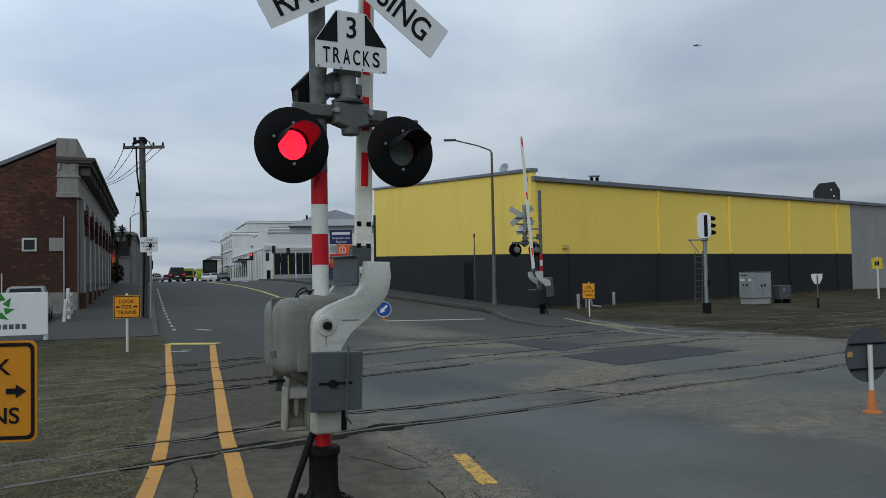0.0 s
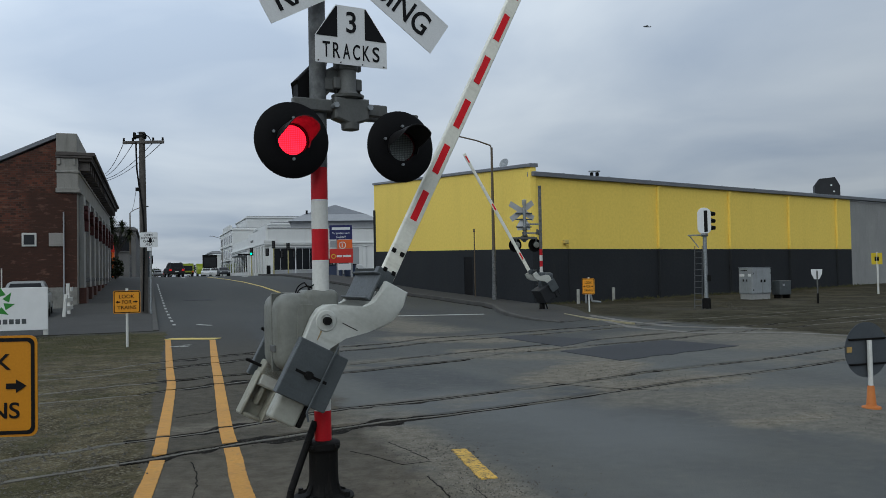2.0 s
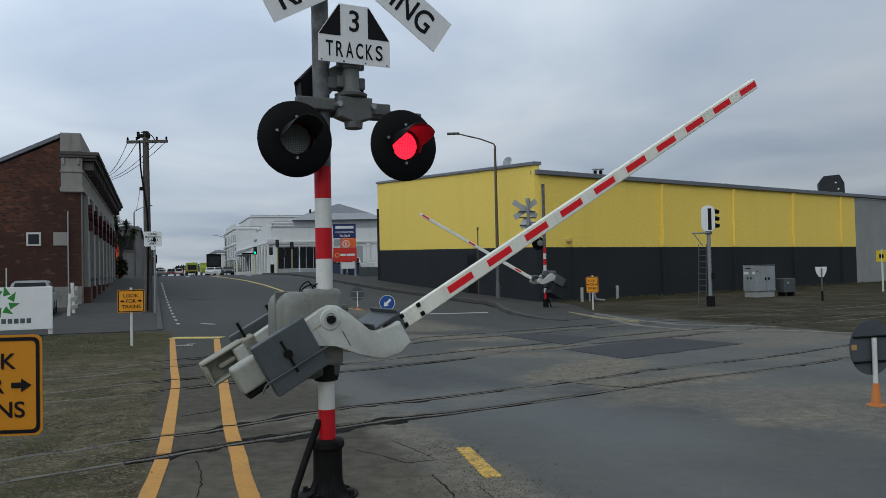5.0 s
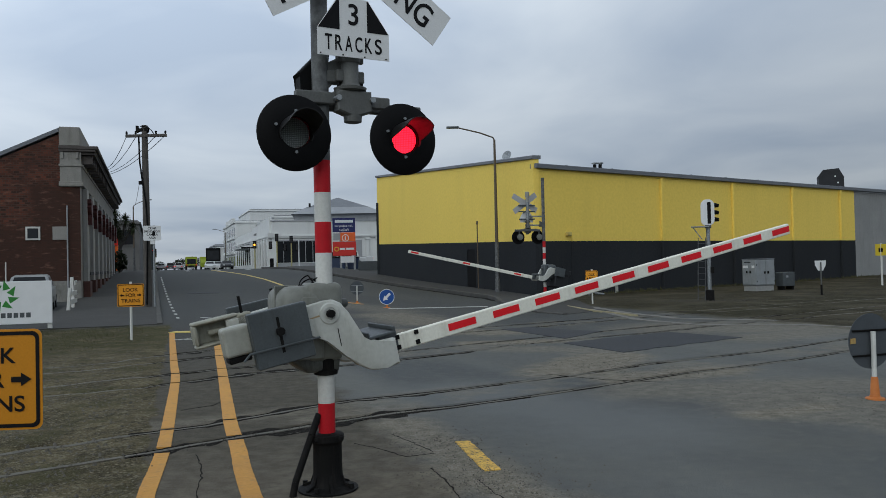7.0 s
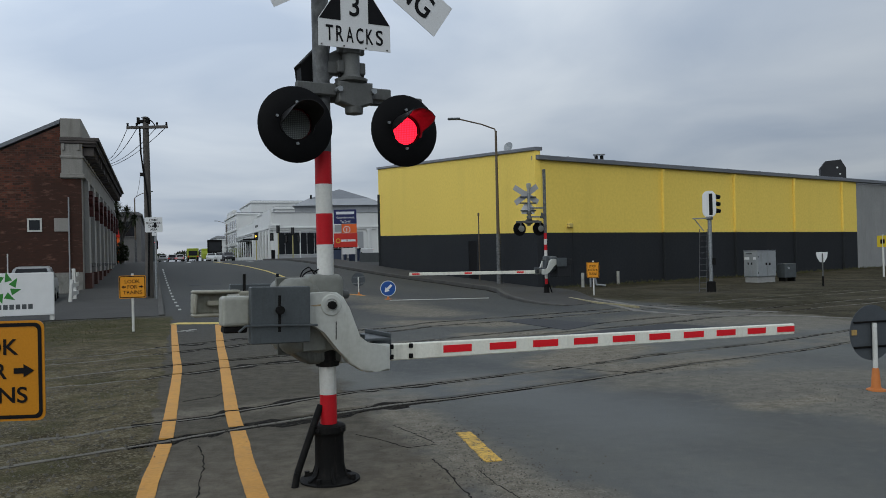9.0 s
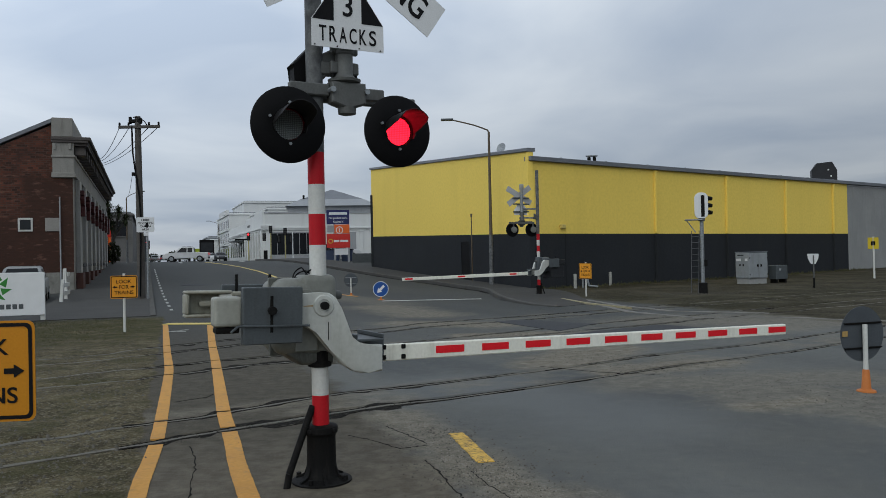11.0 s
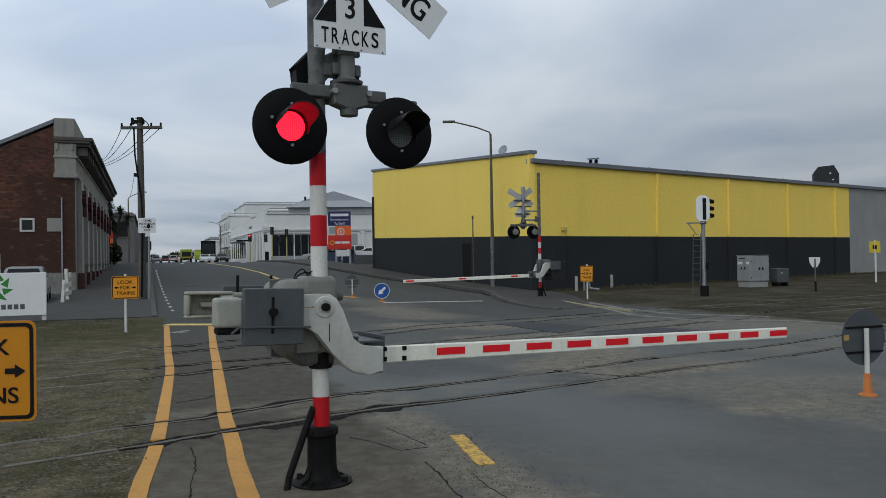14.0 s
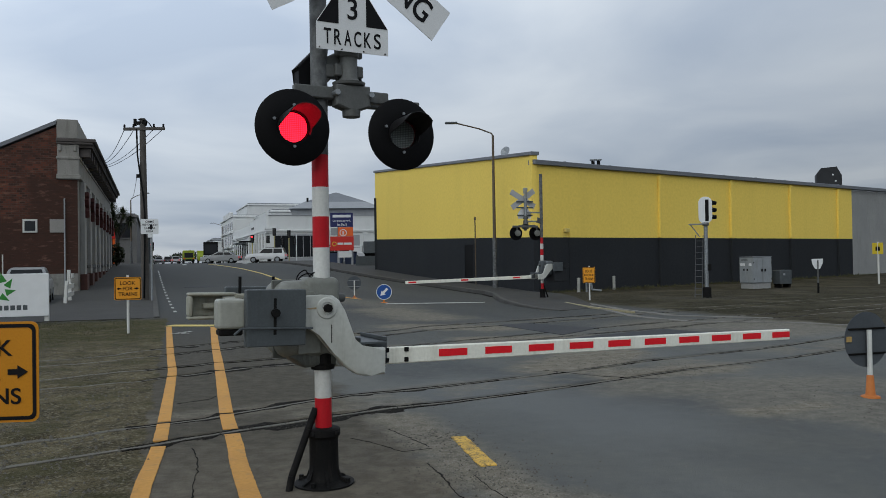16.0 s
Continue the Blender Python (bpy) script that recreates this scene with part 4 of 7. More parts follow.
def make_mast(m, boom_length, label, starts, stripe, full, shift=0.0):
    """A crossing mast with signs, flashing lights, barrier machine and moving boom. Local x: the lowered boom, y: along the street."""
    mast = thing("crossing_signal", m, label, "railway signal")
    R = 0.062
    # cast iron foot
    foot = bmesh.new()
    lathe(foot, [(0.222, 0.0), (0.222, 0.014), (0.17, 0.020), (0.132, 0.036), (0.114, 0.075), (0.108, 0.14), (0.106, 0.33), (0.112, 0.352), (0.124, 0.362), (0.124, 0.405), (0.11, 0.415), (0.07, 0.42)], None, 28)
    for k in range(6):
        rib = slabs([(0.10, 0.012), (0.205, 0.012), (0.195, 0.030), (0.135, 0.055), (0.110, 0.12), (0.10, 0.12)], -0.010, 0.010)
        bmesh.ops.transform(rib, verts=rib.verts[:], matrix=pose(0, 0, 0, 0, 0, 20 + 60 * k))
        part("foot_rib", rib, M_TAR, mast)
    for k in range(4):
        box(foot, 0.10, 0.136, -0.02, 0.02, 0.365, 0.40, 0.006, pose(0, 0, 0, 0, 0, 30 + 90 * k))
    part("foot", foot, M_TAR, mast, "black cast iron foot", True)
    for k in range(4):
        a = radians(45 + 90 * k)
        part("foot_bolt", rods(((0.188 * math.cos(a), 0.188 * math.sin(a), 0.018), (0.188 * math.cos(a), 0.188 * math.sin(a), 0.052), 0.019), sides=6), M_TAR, mast)
    cond = bmesh.new()
    pts = [(-0.29, -0.06, -0.01), (-0.265, -0.055, 0.10), (-0.13, -0.03, 0.42), (-0.06, 0.0, 0.56)]
    for p, q in zip(pts, pts[1:]):
        rod(cond, p, q, 0.026, None, 10)
    part("conduit", cond, M_TAR, mast, "black cable conduit", True)
    bands = [(0.41, 0.638, M_RED), (0.638, 1.48, M_WHITE), (1.48, 1.75, M_WHITE), (1.75, 1.98, M_RED), (1.98, 2.2, M_WHITE), (2.2, 2.44, M_RED)]
    part("pole_collar", lathe(bmesh.new(), [(0.064, 0.845), (0.086, 0.85), (0.090, 0.880), (0.074, 0.89), (0.074, 0.99)], None, 20), M_TAR, mast, "black collar under the barrier machine", True)
    for z0, z1, mt in bands:
        part("pole_band", rods(((0, 0, z0), (0, 0, z1), R), sides=20), mt, mast, "red band" if mt is M_RED else "white band", True)
    part("upper_pole", rods(((0, 0, 2.44), (0, 0, 4.95), 0.063), sides=20), M_POLEG, mast, "mottled galvanised upper pole", True)
    # light bracket: stub post with collars and cross arm
    br = bmesh.new()
    lathe(br, [(0.06, 2.94), (0.075, 2.955), (0.12, 2.965), (0.125, 2.985), (0.09, 2.995), (0.075, 3.01), (0.067, 3.02), (0.067, 3.17), (0.078, 3.18), (0.082, 3.24), (0.07, 3.25), (0.066, 3.30)], pose(0.215, -0.06, 0), 24)
    part("bracket_post", br, M_CAST, mast, "", True)
    for a in (35, 215):
        lug = box(bmesh.new(), -0.022, 0.022, 0.06, 0.115, 3.03, 3.12, 0.008, pose(0.215, -0.06, 0, 0, 0, a + 60))
        part("clamp_lug", lug, M_CAST, mast)
        ca, sa = math.cos(radians(a + 150)), math.sin(radians(a + 150))
        part("bolt", rods(((0.215 + 0.095 * ca, -0.06 + 0.095 * sa, 2.99), (0.215 + 0.095 * ca, -0.06 + 0.095 * sa, 3.07), 0.013), sides=6), M_TAR, mast)
        part("clamp_lug", box(bmesh.new(), -0.02, 0.02, 0.06, 0.11, 3.18, 3.23, 0.006, pose(0.215, -0.06, 0, 0, 0, a + 60)), M_CAST, mast)
    part("bracket_brace", slabs([(-0.02, 2.90), (0.17, 3.10), (0.17, 3.24), (0.02, 3.16), (-0.02, 3.10)], -0.03, 0.05, 0.01), M_CAST, mast)
    part("bracket_clamp", boxes((-0.02, 0.20, -0.05, 0.03, 3.02, 3.12), bevel=0.012), M_CAST, mast)
    part("bracket_cup", lathe(bmesh.new(), [(0.05, 2.722), (0.066, 2.726), (0.070, 2.78)], pose(0.222, -0.085, 0), 18), M_CAST, mast, "", True)
    part("arm_box", slabs([(0.085, 2.80), (0.19, 2.765), (0.25, 2.765), (0.355, 2.80), (0.355, 2.955), (0.085, 2.955)], -0.15, -0.03, 0.012), M_CAST, mast)
    part("cross_arm", boxes((-0.22, 0.085, -0.10, -0.04, 2.85, 2.94), bevel=0.008), M_CAST, mast)
    part("cross_arm", boxes((0.355, 0.525, -0.10, -0.04, 2.84, 2.93), bevel=0.008), M_CAST, mast)
    part("rear_arm", boxes((-0.25, 0.86, 0.04, 0.09, 2.83, 2.91), bevel=0.008), M_CAST, mast)
    for bx in (0.085, 0.355):
        part("bolt", rods(((bx, -0.10, 2.89), (bx, -0.175, 2.89), 0.022), sides=8), M_GALV, mast)
    if full:
        part("rear_hood", slabs([(-0.13, 2.86), (0.05, 2.86), (0.10, 3.28), (0.04, 3.30), (-0.15, 3.10), (-0.13, 3.08)], 0.05, 0.2, 0.01), M_BLACK, mast)
    lits = []
    for at in ((-0.25, -0.145, 2.61), (0.61, -0.145, 2.61)):
        d, lit = disc_light("flashing_light", at, mast, 0)
        lits.append(lit)
        part("light_stem", rods(((at[0], -0.03, 2.64), (at[0], -0.03, 2.88), 0.03), sides=12), M_CAST, mast, "", True)
        part("lamp_housing", lathe(bmesh.new(), [(0.05, 0.13), (0.10, 0.11), (0.13, 0.03), (0.13, 0.0)], Matrix.Translation((at[0], at[1] + 0.005, at[2])) @ pose(0, 0, 0, -90, 0, 0), 24), M_BLACK, mast, "", True)
    if not full:
        for lit in lits:
            lit.rotation_euler = (0, 0, math.pi)
        for x in (-0.25, 0.61):
            part("lamp_back", lathe(bmesh.new(), [(0.12, 0.0), (0.12, 0.05), (0.05, 0.07)], Matrix.Translation((x, -0.01, 2.61)) @ pose(0, 0, 0, -90, 0, 0), 20), M_CASE, mast, "grey lamp back", True)
        for z, w in ((3.32, 0.34), (3.62, 0.36), (3.86, 0.36)):
            part("sign_bracket", boxes((0.215 - w, 0.215 + w, -0.15, -0.10, z - 0.025, z + 0.025), bevel=0.006), M_PLATE, mast)
        part("stub_pole", rods(((0.215, -0.06, 3.2), (0.215, -0.06, 4.0), 0.06), sides=12), M_GALV, mast, "", True)
        part("bell", lathe(bmesh.new(), [(0.03, 4.0), (0.05, 4.06), (0.05, 4.14), (0.085, 4.2), (0.09, 4.38), (0.05, 4.40)], pose(0.215, -0.06, 0), 14), M_PIPE, mast, "pale warning bell", True)
    # plate with the number of tracks
    plate = part("tracks_plate", slabs([(-0.072, 3.195), (0.497, 3.195), (0.497, 3.395), (0.33, 3.635), (0.09, 3.635), (-0.072, 3.395)], -0.165, -0.16), M_SIGNW, mast, "white plate reading 3 tracks")
    part("black_corner", slabs([(-0.067, 3.395), (0.10, 3.395), (0.10, 3.625), (0.09, 3.625)], -0.168, -0.1655), M_INK, plate)
    part("black_corner", slabs([(0.32, 3.395), (0.492, 3.395), (0.33, 3.625), (0.32, 3.625)], -0.168, -0.1655), M_INK, plate)
    for k, ch in enumerate("TRACKS"):
        letters("print", ch, 0.056, 0.115, pose(0.21 + 0.079 * (k - 2.5), -0.167, 3.295), plate, M_INK)
    letters("print", "3", 0.078, 0.16, pose(0.21, -0.167, 3.515), plate, M_INK)
    for k in range(4):
        part("plate_rivet", rods(((-0.05 + 0.173 * k, -0.164, 3.207), (-0.05 + 0.173 * k, -0.170, 3.207), 0.006), sides=6), M_TAR, plate)
    # crossbuck
    for words, tilt, y in (("RAILWAY", -29, -0.19), ("CROSSING", 35, -0.175)):
        mm = pose(0.262, y, 3.955, 0, tilt, 0)
        half, tall = (0.84, 0.145) if full else (0.60, 0.11)
        bm = boxes((-half, half, -0.003, 0.003, -tall, tall))
        bmesh.ops.transform(bm, verts=bm.verts[:], matrix=mm)
        blade = part("crossbuck_blade", bm, M_SIGNW if full else M_PALEBACK, mast, "white crossbuck blade with black letters" if full else "pale back of a crossbuck blade")
        cut = 4 if full else 0
        for word, x in ((words[:cut], -0.50), (words[cut:], 0.47)):
            if cut:
                letters("print", word, 0.47, 0.185, mm @ pose(x, -0.005, 0), blade, M_INK)
    # the signs and lights hang towards the road
    for ob in mast.children:
        if ob.name.split(".")[0] in ("bracket_post", "clamp_lug", "bracket_cup", "arm_box", "cross_arm", "rear_arm", "bolt", "flashing_light", "light_stem", "lamp_housing", "lamp_back", "sign_bracket", "stub_pole", "bell", "tracks_plate", "crossbuck_blade"):
            ob.location.x += shift
    if shift:
        part("outrigger", boxes((0.0, 0.2 + shift, -0.10, -0.04, 3.05, 3.11), (0.0, 0.2 + shift, -0.10, -0.04, 3.4, 3.46), bevel=0.006), M_GALV, mast)
    # barrier machine
    PZ = 1.31
    case = bmesh.new()
    box(case, -0.36, -0.03, -0.10, 0.34, PZ - 0.36, PZ + 0.20, 0.10, None, 4)
    box(case, -0.16, 0.12, -0.085, 0.16, PZ - 0.36, PZ + 0.22, 0.05, None, 3)
    part("machine_case", case, M_CASE if full else M_PLATE, mast, "weathered grey barrier machine case", True)
    part("gear_housing", slabs([(-0.32, PZ - 0.32), (-0.15, PZ - 0.44), (0.09, PZ - 0.44), (0.11, PZ - 0.30)], -0.06, 0.2, 0.035, 3), M_GEAR if full else M_PLATE, mast, "", True)
    flange = bmesh.new()
    box(flange, -0.366, -0.025, 0.045, 0.062, PZ - 0.365, PZ + 0.207, 0.008, None, 1)
    part("case_flange", flange, M_CASE, mast)
    part("case_seam", box(bmesh.new(), -0.3622, -0.028, 0.0365, 0.0445, PZ - 0.362, PZ + 0.2025, 0.003, None, 1), M_GEAR, mast, "dark seam of the case")
    part("latch", boxes((-0.372, -0.340, -0.03, 0.075, PZ - 0.22, PZ - 0.17), bevel=0.006), M_CAST, mast)
    part("case_panel", slabs([(-0.22, PZ - 0.33), (-0.05, PZ - 0.33), (-0.05, PZ + 0.06), (-0.10, PZ + 0.12), (-0.20, PZ + 0.12), (-0.22, PZ + 0.09)], -0.110, -0.098, 0.005), M_CASE, mast)
    part("axle", rods(((-0.035, -0.12, PZ), (-0.035, 0.36, PZ), 0.045), sides=16), M_CASE, mast, "", True)
    part("cable_gland", lathe(bmesh.new(), [(0.05, 0.0), (0.05, 0.03), (0.034, 0.04), (0.034, 0.09), (0.026, 0.10)], Matrix.Translation((0.10, 0.06, PZ + 0.06)) @ pose(0, 0, 0, 0, 90, 0), 16), M_CAST, mast, "dark grey cable gland", True)
    hose = bmesh.new()
    for x0, span, tall, y0 in ((-0.20, 0.12, 0.07, -0.02), (-0.17, 0.15, 0.045, 0.03), (-0.10, 0.10, 0.055, 0.0)):
        pts = [(x0 + span * k / 10, y0 + 0.02 * math.sin(k), PZ + 0.205 + tall * math.sin(math.pi * k / 10)) for k in range(11)]
        for p, q in zip(pts, pts[1:]):
            rod(hose, p, q, 0.005, None, 6)
    part("cable", hose, M_BLACK, mast)
    # moving arm, its space: origin at the axle, x along the boom
    outline = [(-0.60, 0.07), (-0.02, 0.095), (0.05, 0.09), (0.10, 0.055), (0.14, -0.02), (0.225, -0.235), (0.25, -0.278), (0.275, -0.297), (0.31, -0.305), (0.47, -0.305), (0.47, -0.500), (0.35, -0.506), (0.29, -0.504), (0.235, -0.488), (0.15, -0.432), (0.06, -0.33), (-0.04, -0.18), (-0.16, -0.10), (-0.60, -0.12)]
    arm = part("boom_arm", slabs(outline, -0.205, -0.115, 0.018, 2), M_ARM, mast, "cream painted casting that carries the boom", True)
    arm.location = (-0.035, 0, PZ)
    rear = part("rear_arm_casting", slabs(outline, 0.40, 0.47, 0.015, 1), M_ARM, arm, "", True)
    part("pivot_boss", lathe(bmesh.new(), [(0.080, 0.0), (0.072, 0.010), (0.046, 0.012), (0.042, 0.004)], Matrix.Translation((0, -0.205, 0)) @ pose(0, 0, 0, 90, 0, 0), 24), M_ARM, arm, "", True)
    part("rust_run", slabs([(-0.012, -0.004), (-0.13, -0.007), (-0.16, 0.0), (-0.10, 0.006), (-0.012, 0.010)], -0.2065, -0.2045), M_RUSTRUN, arm, "brown rust run below the pivot")
    part("casting_slit", boxes((0.035, 0.041, -0.2065, -0.2035, -0.25, -0.12)), M_TAR, arm, "thin dark slit in the casting")
    part("pivot_bolt", rods(((0, -0.205, 0), (0, -0.25, 0), 0.03), sides=8), M_TAR, arm)
    part("counterweight", boxes((-0.775, -0.58, -0.215, -0.08, -0.13, 0.075), bevel=0.025, seg=3), M_WEIGHT, arm, "cream counterweight block") if full else part("counterweight", boxes((-0.80, -0.22, -0.215, 0.5, -0.62, 0.10), bevel=0.03, seg=2), M_PLATE2, arm, "dark grey counterweights")
    part("end_bracket", boxes((-0.76, -0.60, -0.20, -0.09, -0.175, -0.132), bevel=0.01), M_TAR, arm)
    tray = boxes((-0.85, -0.50, 0.40, 0.53, 0.075, 0.10), (-0.85, -0.50, 0.40, 0.53, -0.10, -0.075), (-0.85, -0.82, 0.40, 0.53, -0.075, 0.075), (-0.84, -0.50, 0.505, 0.525, -0.08, 0.08), (-0.74, -0.60, 0.44, 0.51, -0.02, 0.02), (-0.52, -0.40, 0.40, 0.53, -0.09, 0.09), bevel=0.01)
    part("counterweight_tray", tray, M_TRAY if full else M_PLATE2, arm, "cream cast tray for the rear weights", True)
    wp = part("weight_plate", boxes((-0.60, -0.185, -0.295, -0.217, -0.25, 0.14), bevel=0.006), M_PLATE, arm, "dark grey steel counterweight plate")
    if not full:
        wp.data.materials[0] = M_PLATE2
    part("slot", boxes((-0.415, -0.395, -0.298, -0.290, -0.17, 0.08)), M_TAR, wp)
    part("plate_bolt", rods(((-0.405, -0.29, -0.02), (-0.405, -0.33, -0.02), 0.03), sides=8), M_TAR, wp)
    part("plate_bar", rods(((-0.69, -0.315, -0.16), (-0.64, -0.315, -0.12), 0.008), ((-0.64, -0.315, -0.12), (-0.14, -0.315, -0.13), 0.008), sides=6), M_PLATE, wp)
    part("weight_plate", boxes((-0.55, -0.12, 0.545, 0.60, -0.20, 0.14), bevel=0.006), M_PLATE, arm, "dark grey steel counterweight plate")
    for x in (-0.46, -0.20):
        part("clamp_stud", rods(((x, 0.47, 0.02), (x, 0.47, 0.22), 0.012), sides=8), M_TAR, arm)
    part("boom_bracket", boxes((0.29, 0.52, -0.11, 0.40, -0.285, -0.265), (0.29, 0.305, -0.11, 0.40, -0.265, -0.23), (0.505, 0.52, -0.11, 0.40, -0.265, -0.23), (0.44, 0.60, 0.07, 0.14, -0.46, -0.30), bevel=0.005), M_PLATE, arm, "dark steel boom bracket")
    bm = slabs([(0.55, -0.467), (boom_length, -0.455), (boom_length, -0.345), (0.55, -0.335)], 0.08, 0.13, 0.008)
    boom = part("boom", bm, M_BOOM, arm, "long white boom with red stripes", True)
    for k, s0 in enumerate(starts):
        for y0, y1 in ((0.0765, 0.0795), (0.1305, 0.1335)):
            if s0 < boom_length - 0.1:
                part("red_stripe", boxes((s0, min(s0 + stripe, boom_length), y0, y1, -0.427, -0.368)), M_STRIPE, arm)
    for x in (0.60, 0.77):
        for z in (-0.435, -0.355):
            part("boom_bolt", boxes((x - 0.018, x + 0.018, 0.067, 0.081, z - 0.018, z + 0.018), bevel=0.004), M_TAR, arm)
    return mast, arm, lits


M_PLATE2 = surface("dark_iron_sheet", (0.022, 0.024, 0.027), (0.014, 0.015, 0.017), 2, 30, 0.6, 0.2, 0.2)
M_PALEBACK = surface("pale_sign_back", (0.50, 0.50, 0.50), (0.42, 0.42, 0.42), 3, 60, 0.5, 0.2, 0.05)
NEAR_TURN = 27.9
near_mast, near_arm, near_lights = make_mast(pose(-0.88, 5.9, 0, 0, 0, NEAR_TURN), 5.3, "railway crossing mast with flashing lights and red-striped boom", [1.065 + 0.44 * k for k in range(10)], 0.265, True)
far_mast, far_arm, far_lights = make_mast(pose(4.05, 31.2, 0, 0, 0, 202), 5.8, "crossing mast seen from behind, boom over the far lane", [1.1, 3.3, 5.4], 0.3, False, 0.45)


# ---- pavements, kerbs and road marks ----
M_PAVE = surface("worn_asphalt_pavement", (0.049, 0.047, 0.043), (0.032, 0.031, 0.028), 0.8, 30, 0.9, relief=0.5, grime=((0.05, 0.048, 0.04), 0.5))
M_CREAM = surface("faded_cream_line", (0.40, 0.35, 0.20), (0.24, 0.21, 0.13), 4, 30, 0.8, relief=0.3)
M_KERB = surface("concrete_kerb", (0.085, 0.082, 0.074), (0.048, 0.046, 0.042), 1.5, 30, 0.9, relief=0.4, grime=((0.05, 0.05, 0.045), 0.7))
M_PATCH = surface("fresh_dark_asphalt", (0.030, 0.033, 0.038), (0.021, 0.023, 0.027), 1.2, 50, 0.8, relief=0.5)
M_PALE = surface("pale_concrete_edge", (0.22, 0.21, 0.19), (0.13, 0.125, 0.11), 2.5, 30, 0.9, relief=0.4)


def pavement(name, kerb_line, wall_line, label, gutter=0):
    """A raised pavement between a kerb line and a wall line of (x, y, height) points."""
    pv = thing(name, Matrix.Identity(4), label, "pavement", kind="structure")
    bm = bmesh.new()
    top, low = [], []
    for a, b in zip(kerb_line, wall_line):
        top.append((bm.verts.new(a), bm.verts.new(b)))
        low.append((bm.verts.new((a[0], a[1], a[2] - 0.4)), bm.verts.new((b[0], b[1], b[2] - 1.4))))
    for i in range(len(top) - 1):
        bm.faces.new((top[i][0], top[i][1], top[i + 1][1], top[i + 1][0]))
        bm.faces.new((top[i][0], top[i + 1][0], low[i + 1][0], low[i][0]))
        bm.faces.new((top[i][1], low[i][1], low[i + 1][1], top[i + 1][1]))
    bm.faces.new((top[0][0], low[0][0], low[0][1], top[0][1]))
    part("paving", bm, M_PAVE, pv)
    kb = bmesh.new()
    rows = []
    for i, (x, y, z) in enumerate(kerb_line):
        a, b = kerb_line[max(i - 1, 0)], kerb_line[min(i + 1, len(kerb_line) - 1)]
        d = math.hypot(b[0] - a[0], b[1] - a[1])
        nx, ny = -(b[1] - a[1]) / d, (b[0] - a[0]) / d
        w = 0.09
        rows.append([kb.verts.new((x + nx * s * w, y + ny * s * w, z + h)) for s, h in ((-1, -0.4), (-1, 0.01), (-0.8, 0.03), (0.8, 0.03), (1, 0.01), (1, -0.4))])
    for a, b in zip(rows, rows[1:]):
        for k in range(6):
            j = (k + 1) % 6
            kb.faces.new((a[k], a[j], b[j], b[k]))
    kb.faces.new(rows[0])
    kb.faces.new(rows[-1][::-1])
    part("kerb", kb, M_KERB, pv, "grey concrete kerb")
    if gutter:
        # dark ribbon on the road thickens the dark line of the kerb
        part("gutter", ribbon([(x + gutter * 0.17, y) for x, y, z in kerb_line[5:]], 0.18, 0.010, -0.05, 0.6, 0.03), M_DARKSTRIP, pv, "dark strip along the foot of the kerb")
    return pv


kerb_r = [(3.75, 24.3, 0.01), (3.15, 25.4, 0.03), (2.75, 26.8, 0.06), (2.42, 29.0, 0.10), (2.32, 31.5, 0.12), (2.36, 33.9, 0.13), (2.15, 36.2, 0.14)]
wall_r = [(5.0, 25.6, 0.01), (5.2, 27.4, 0.03), (5.3, 29.4, 0.05), (5.4, 31.4, 0.06), (5.4, 33.4, 0.06), (5.2, 35.4, 0.06), (4.35, 36.75, 0.08)]
for k in range(1, 13):
    s = 35.2 + 5.2 * k
    x, y = street(14.85 - 0.045 * (s - 42) if s > 42 else 14.85, s)
    kerb_r.append((x, y, up(x, y) + 0.14))
    x, y = street(16.62, s)
    wall_r.append((x, y, up(x, y) + 0.2))
pavement("pavement_east", kerb_r, wall_r, "worn asphalt pavement sloping up beside the warehouse", -1)
kerb_l, wall_l = [], []
for k in range(14):
    s = 25.5 + 5.5 * k
    x, y = street(0.15, s)
    kerb_l.append((x, y, up(x, y) + (0.02, 0.07, 0.11)[min(k, 2)]))
    x, y = street(-3.55, s)
    wall_l.append((x, y, up(x, y) + (0.03, 0.09, 0.16)[min(k, 2)]))
pavement("pavement_west", kerb_l, wall_l, "asphalt pavement beside the brick building")


def mark(name, bm, mt, label):
    ob = thing(name, Matrix.Identity(4), label, "road marking", kind="structure")
    part("paint", bm, mt, ob)
    return ob


mark("stop_line", ribbon([(-2.04, 29.74), (1.68, 29.74)], 0.28, 0.012, -0.03, 0.3, 0.02), M_WLINE, "worn white stop line")
CENTRE = [(-8.3, 45.2), (-10.05, 50.88), (-11.17, 54.02), (-13.38, 59.81), (-16.54, 66.92), (-19.02, 71.8), (-21.78, 77.04), (-23.4, 80.5)]
mark("centre_line", ribbon(CENTRE, 0.2, 0.014, -0.03, 1.0), M_YPALE, "yellow centre line curving up the street")
for k in range(17):
    a = street(0.75 - 0.012 * k, 28.2 + 2.4 * k)
    b = street(0.75 - 0.012 * k, 28.9 + 2.45 * k)
    mark("edge_dash", ribbon([a, b], 0.10, 0.012, -0.03, 0.3, 0.01), M_WLINE, "short white edge dash")
mark("lane_line", ribbon([(-8.2, 26.95), (-7.6, 26.35)], 0.12, 0.012, -0.03, 0.3), M_WLINE, "short white line by the verge")
mark("yellow_bit", ribbon([(-4.5, 35.86), (-3.38, 33.63)], 0.12, 0.012, -0.03, 0.3), M_YLINE, "yellow line before the island")
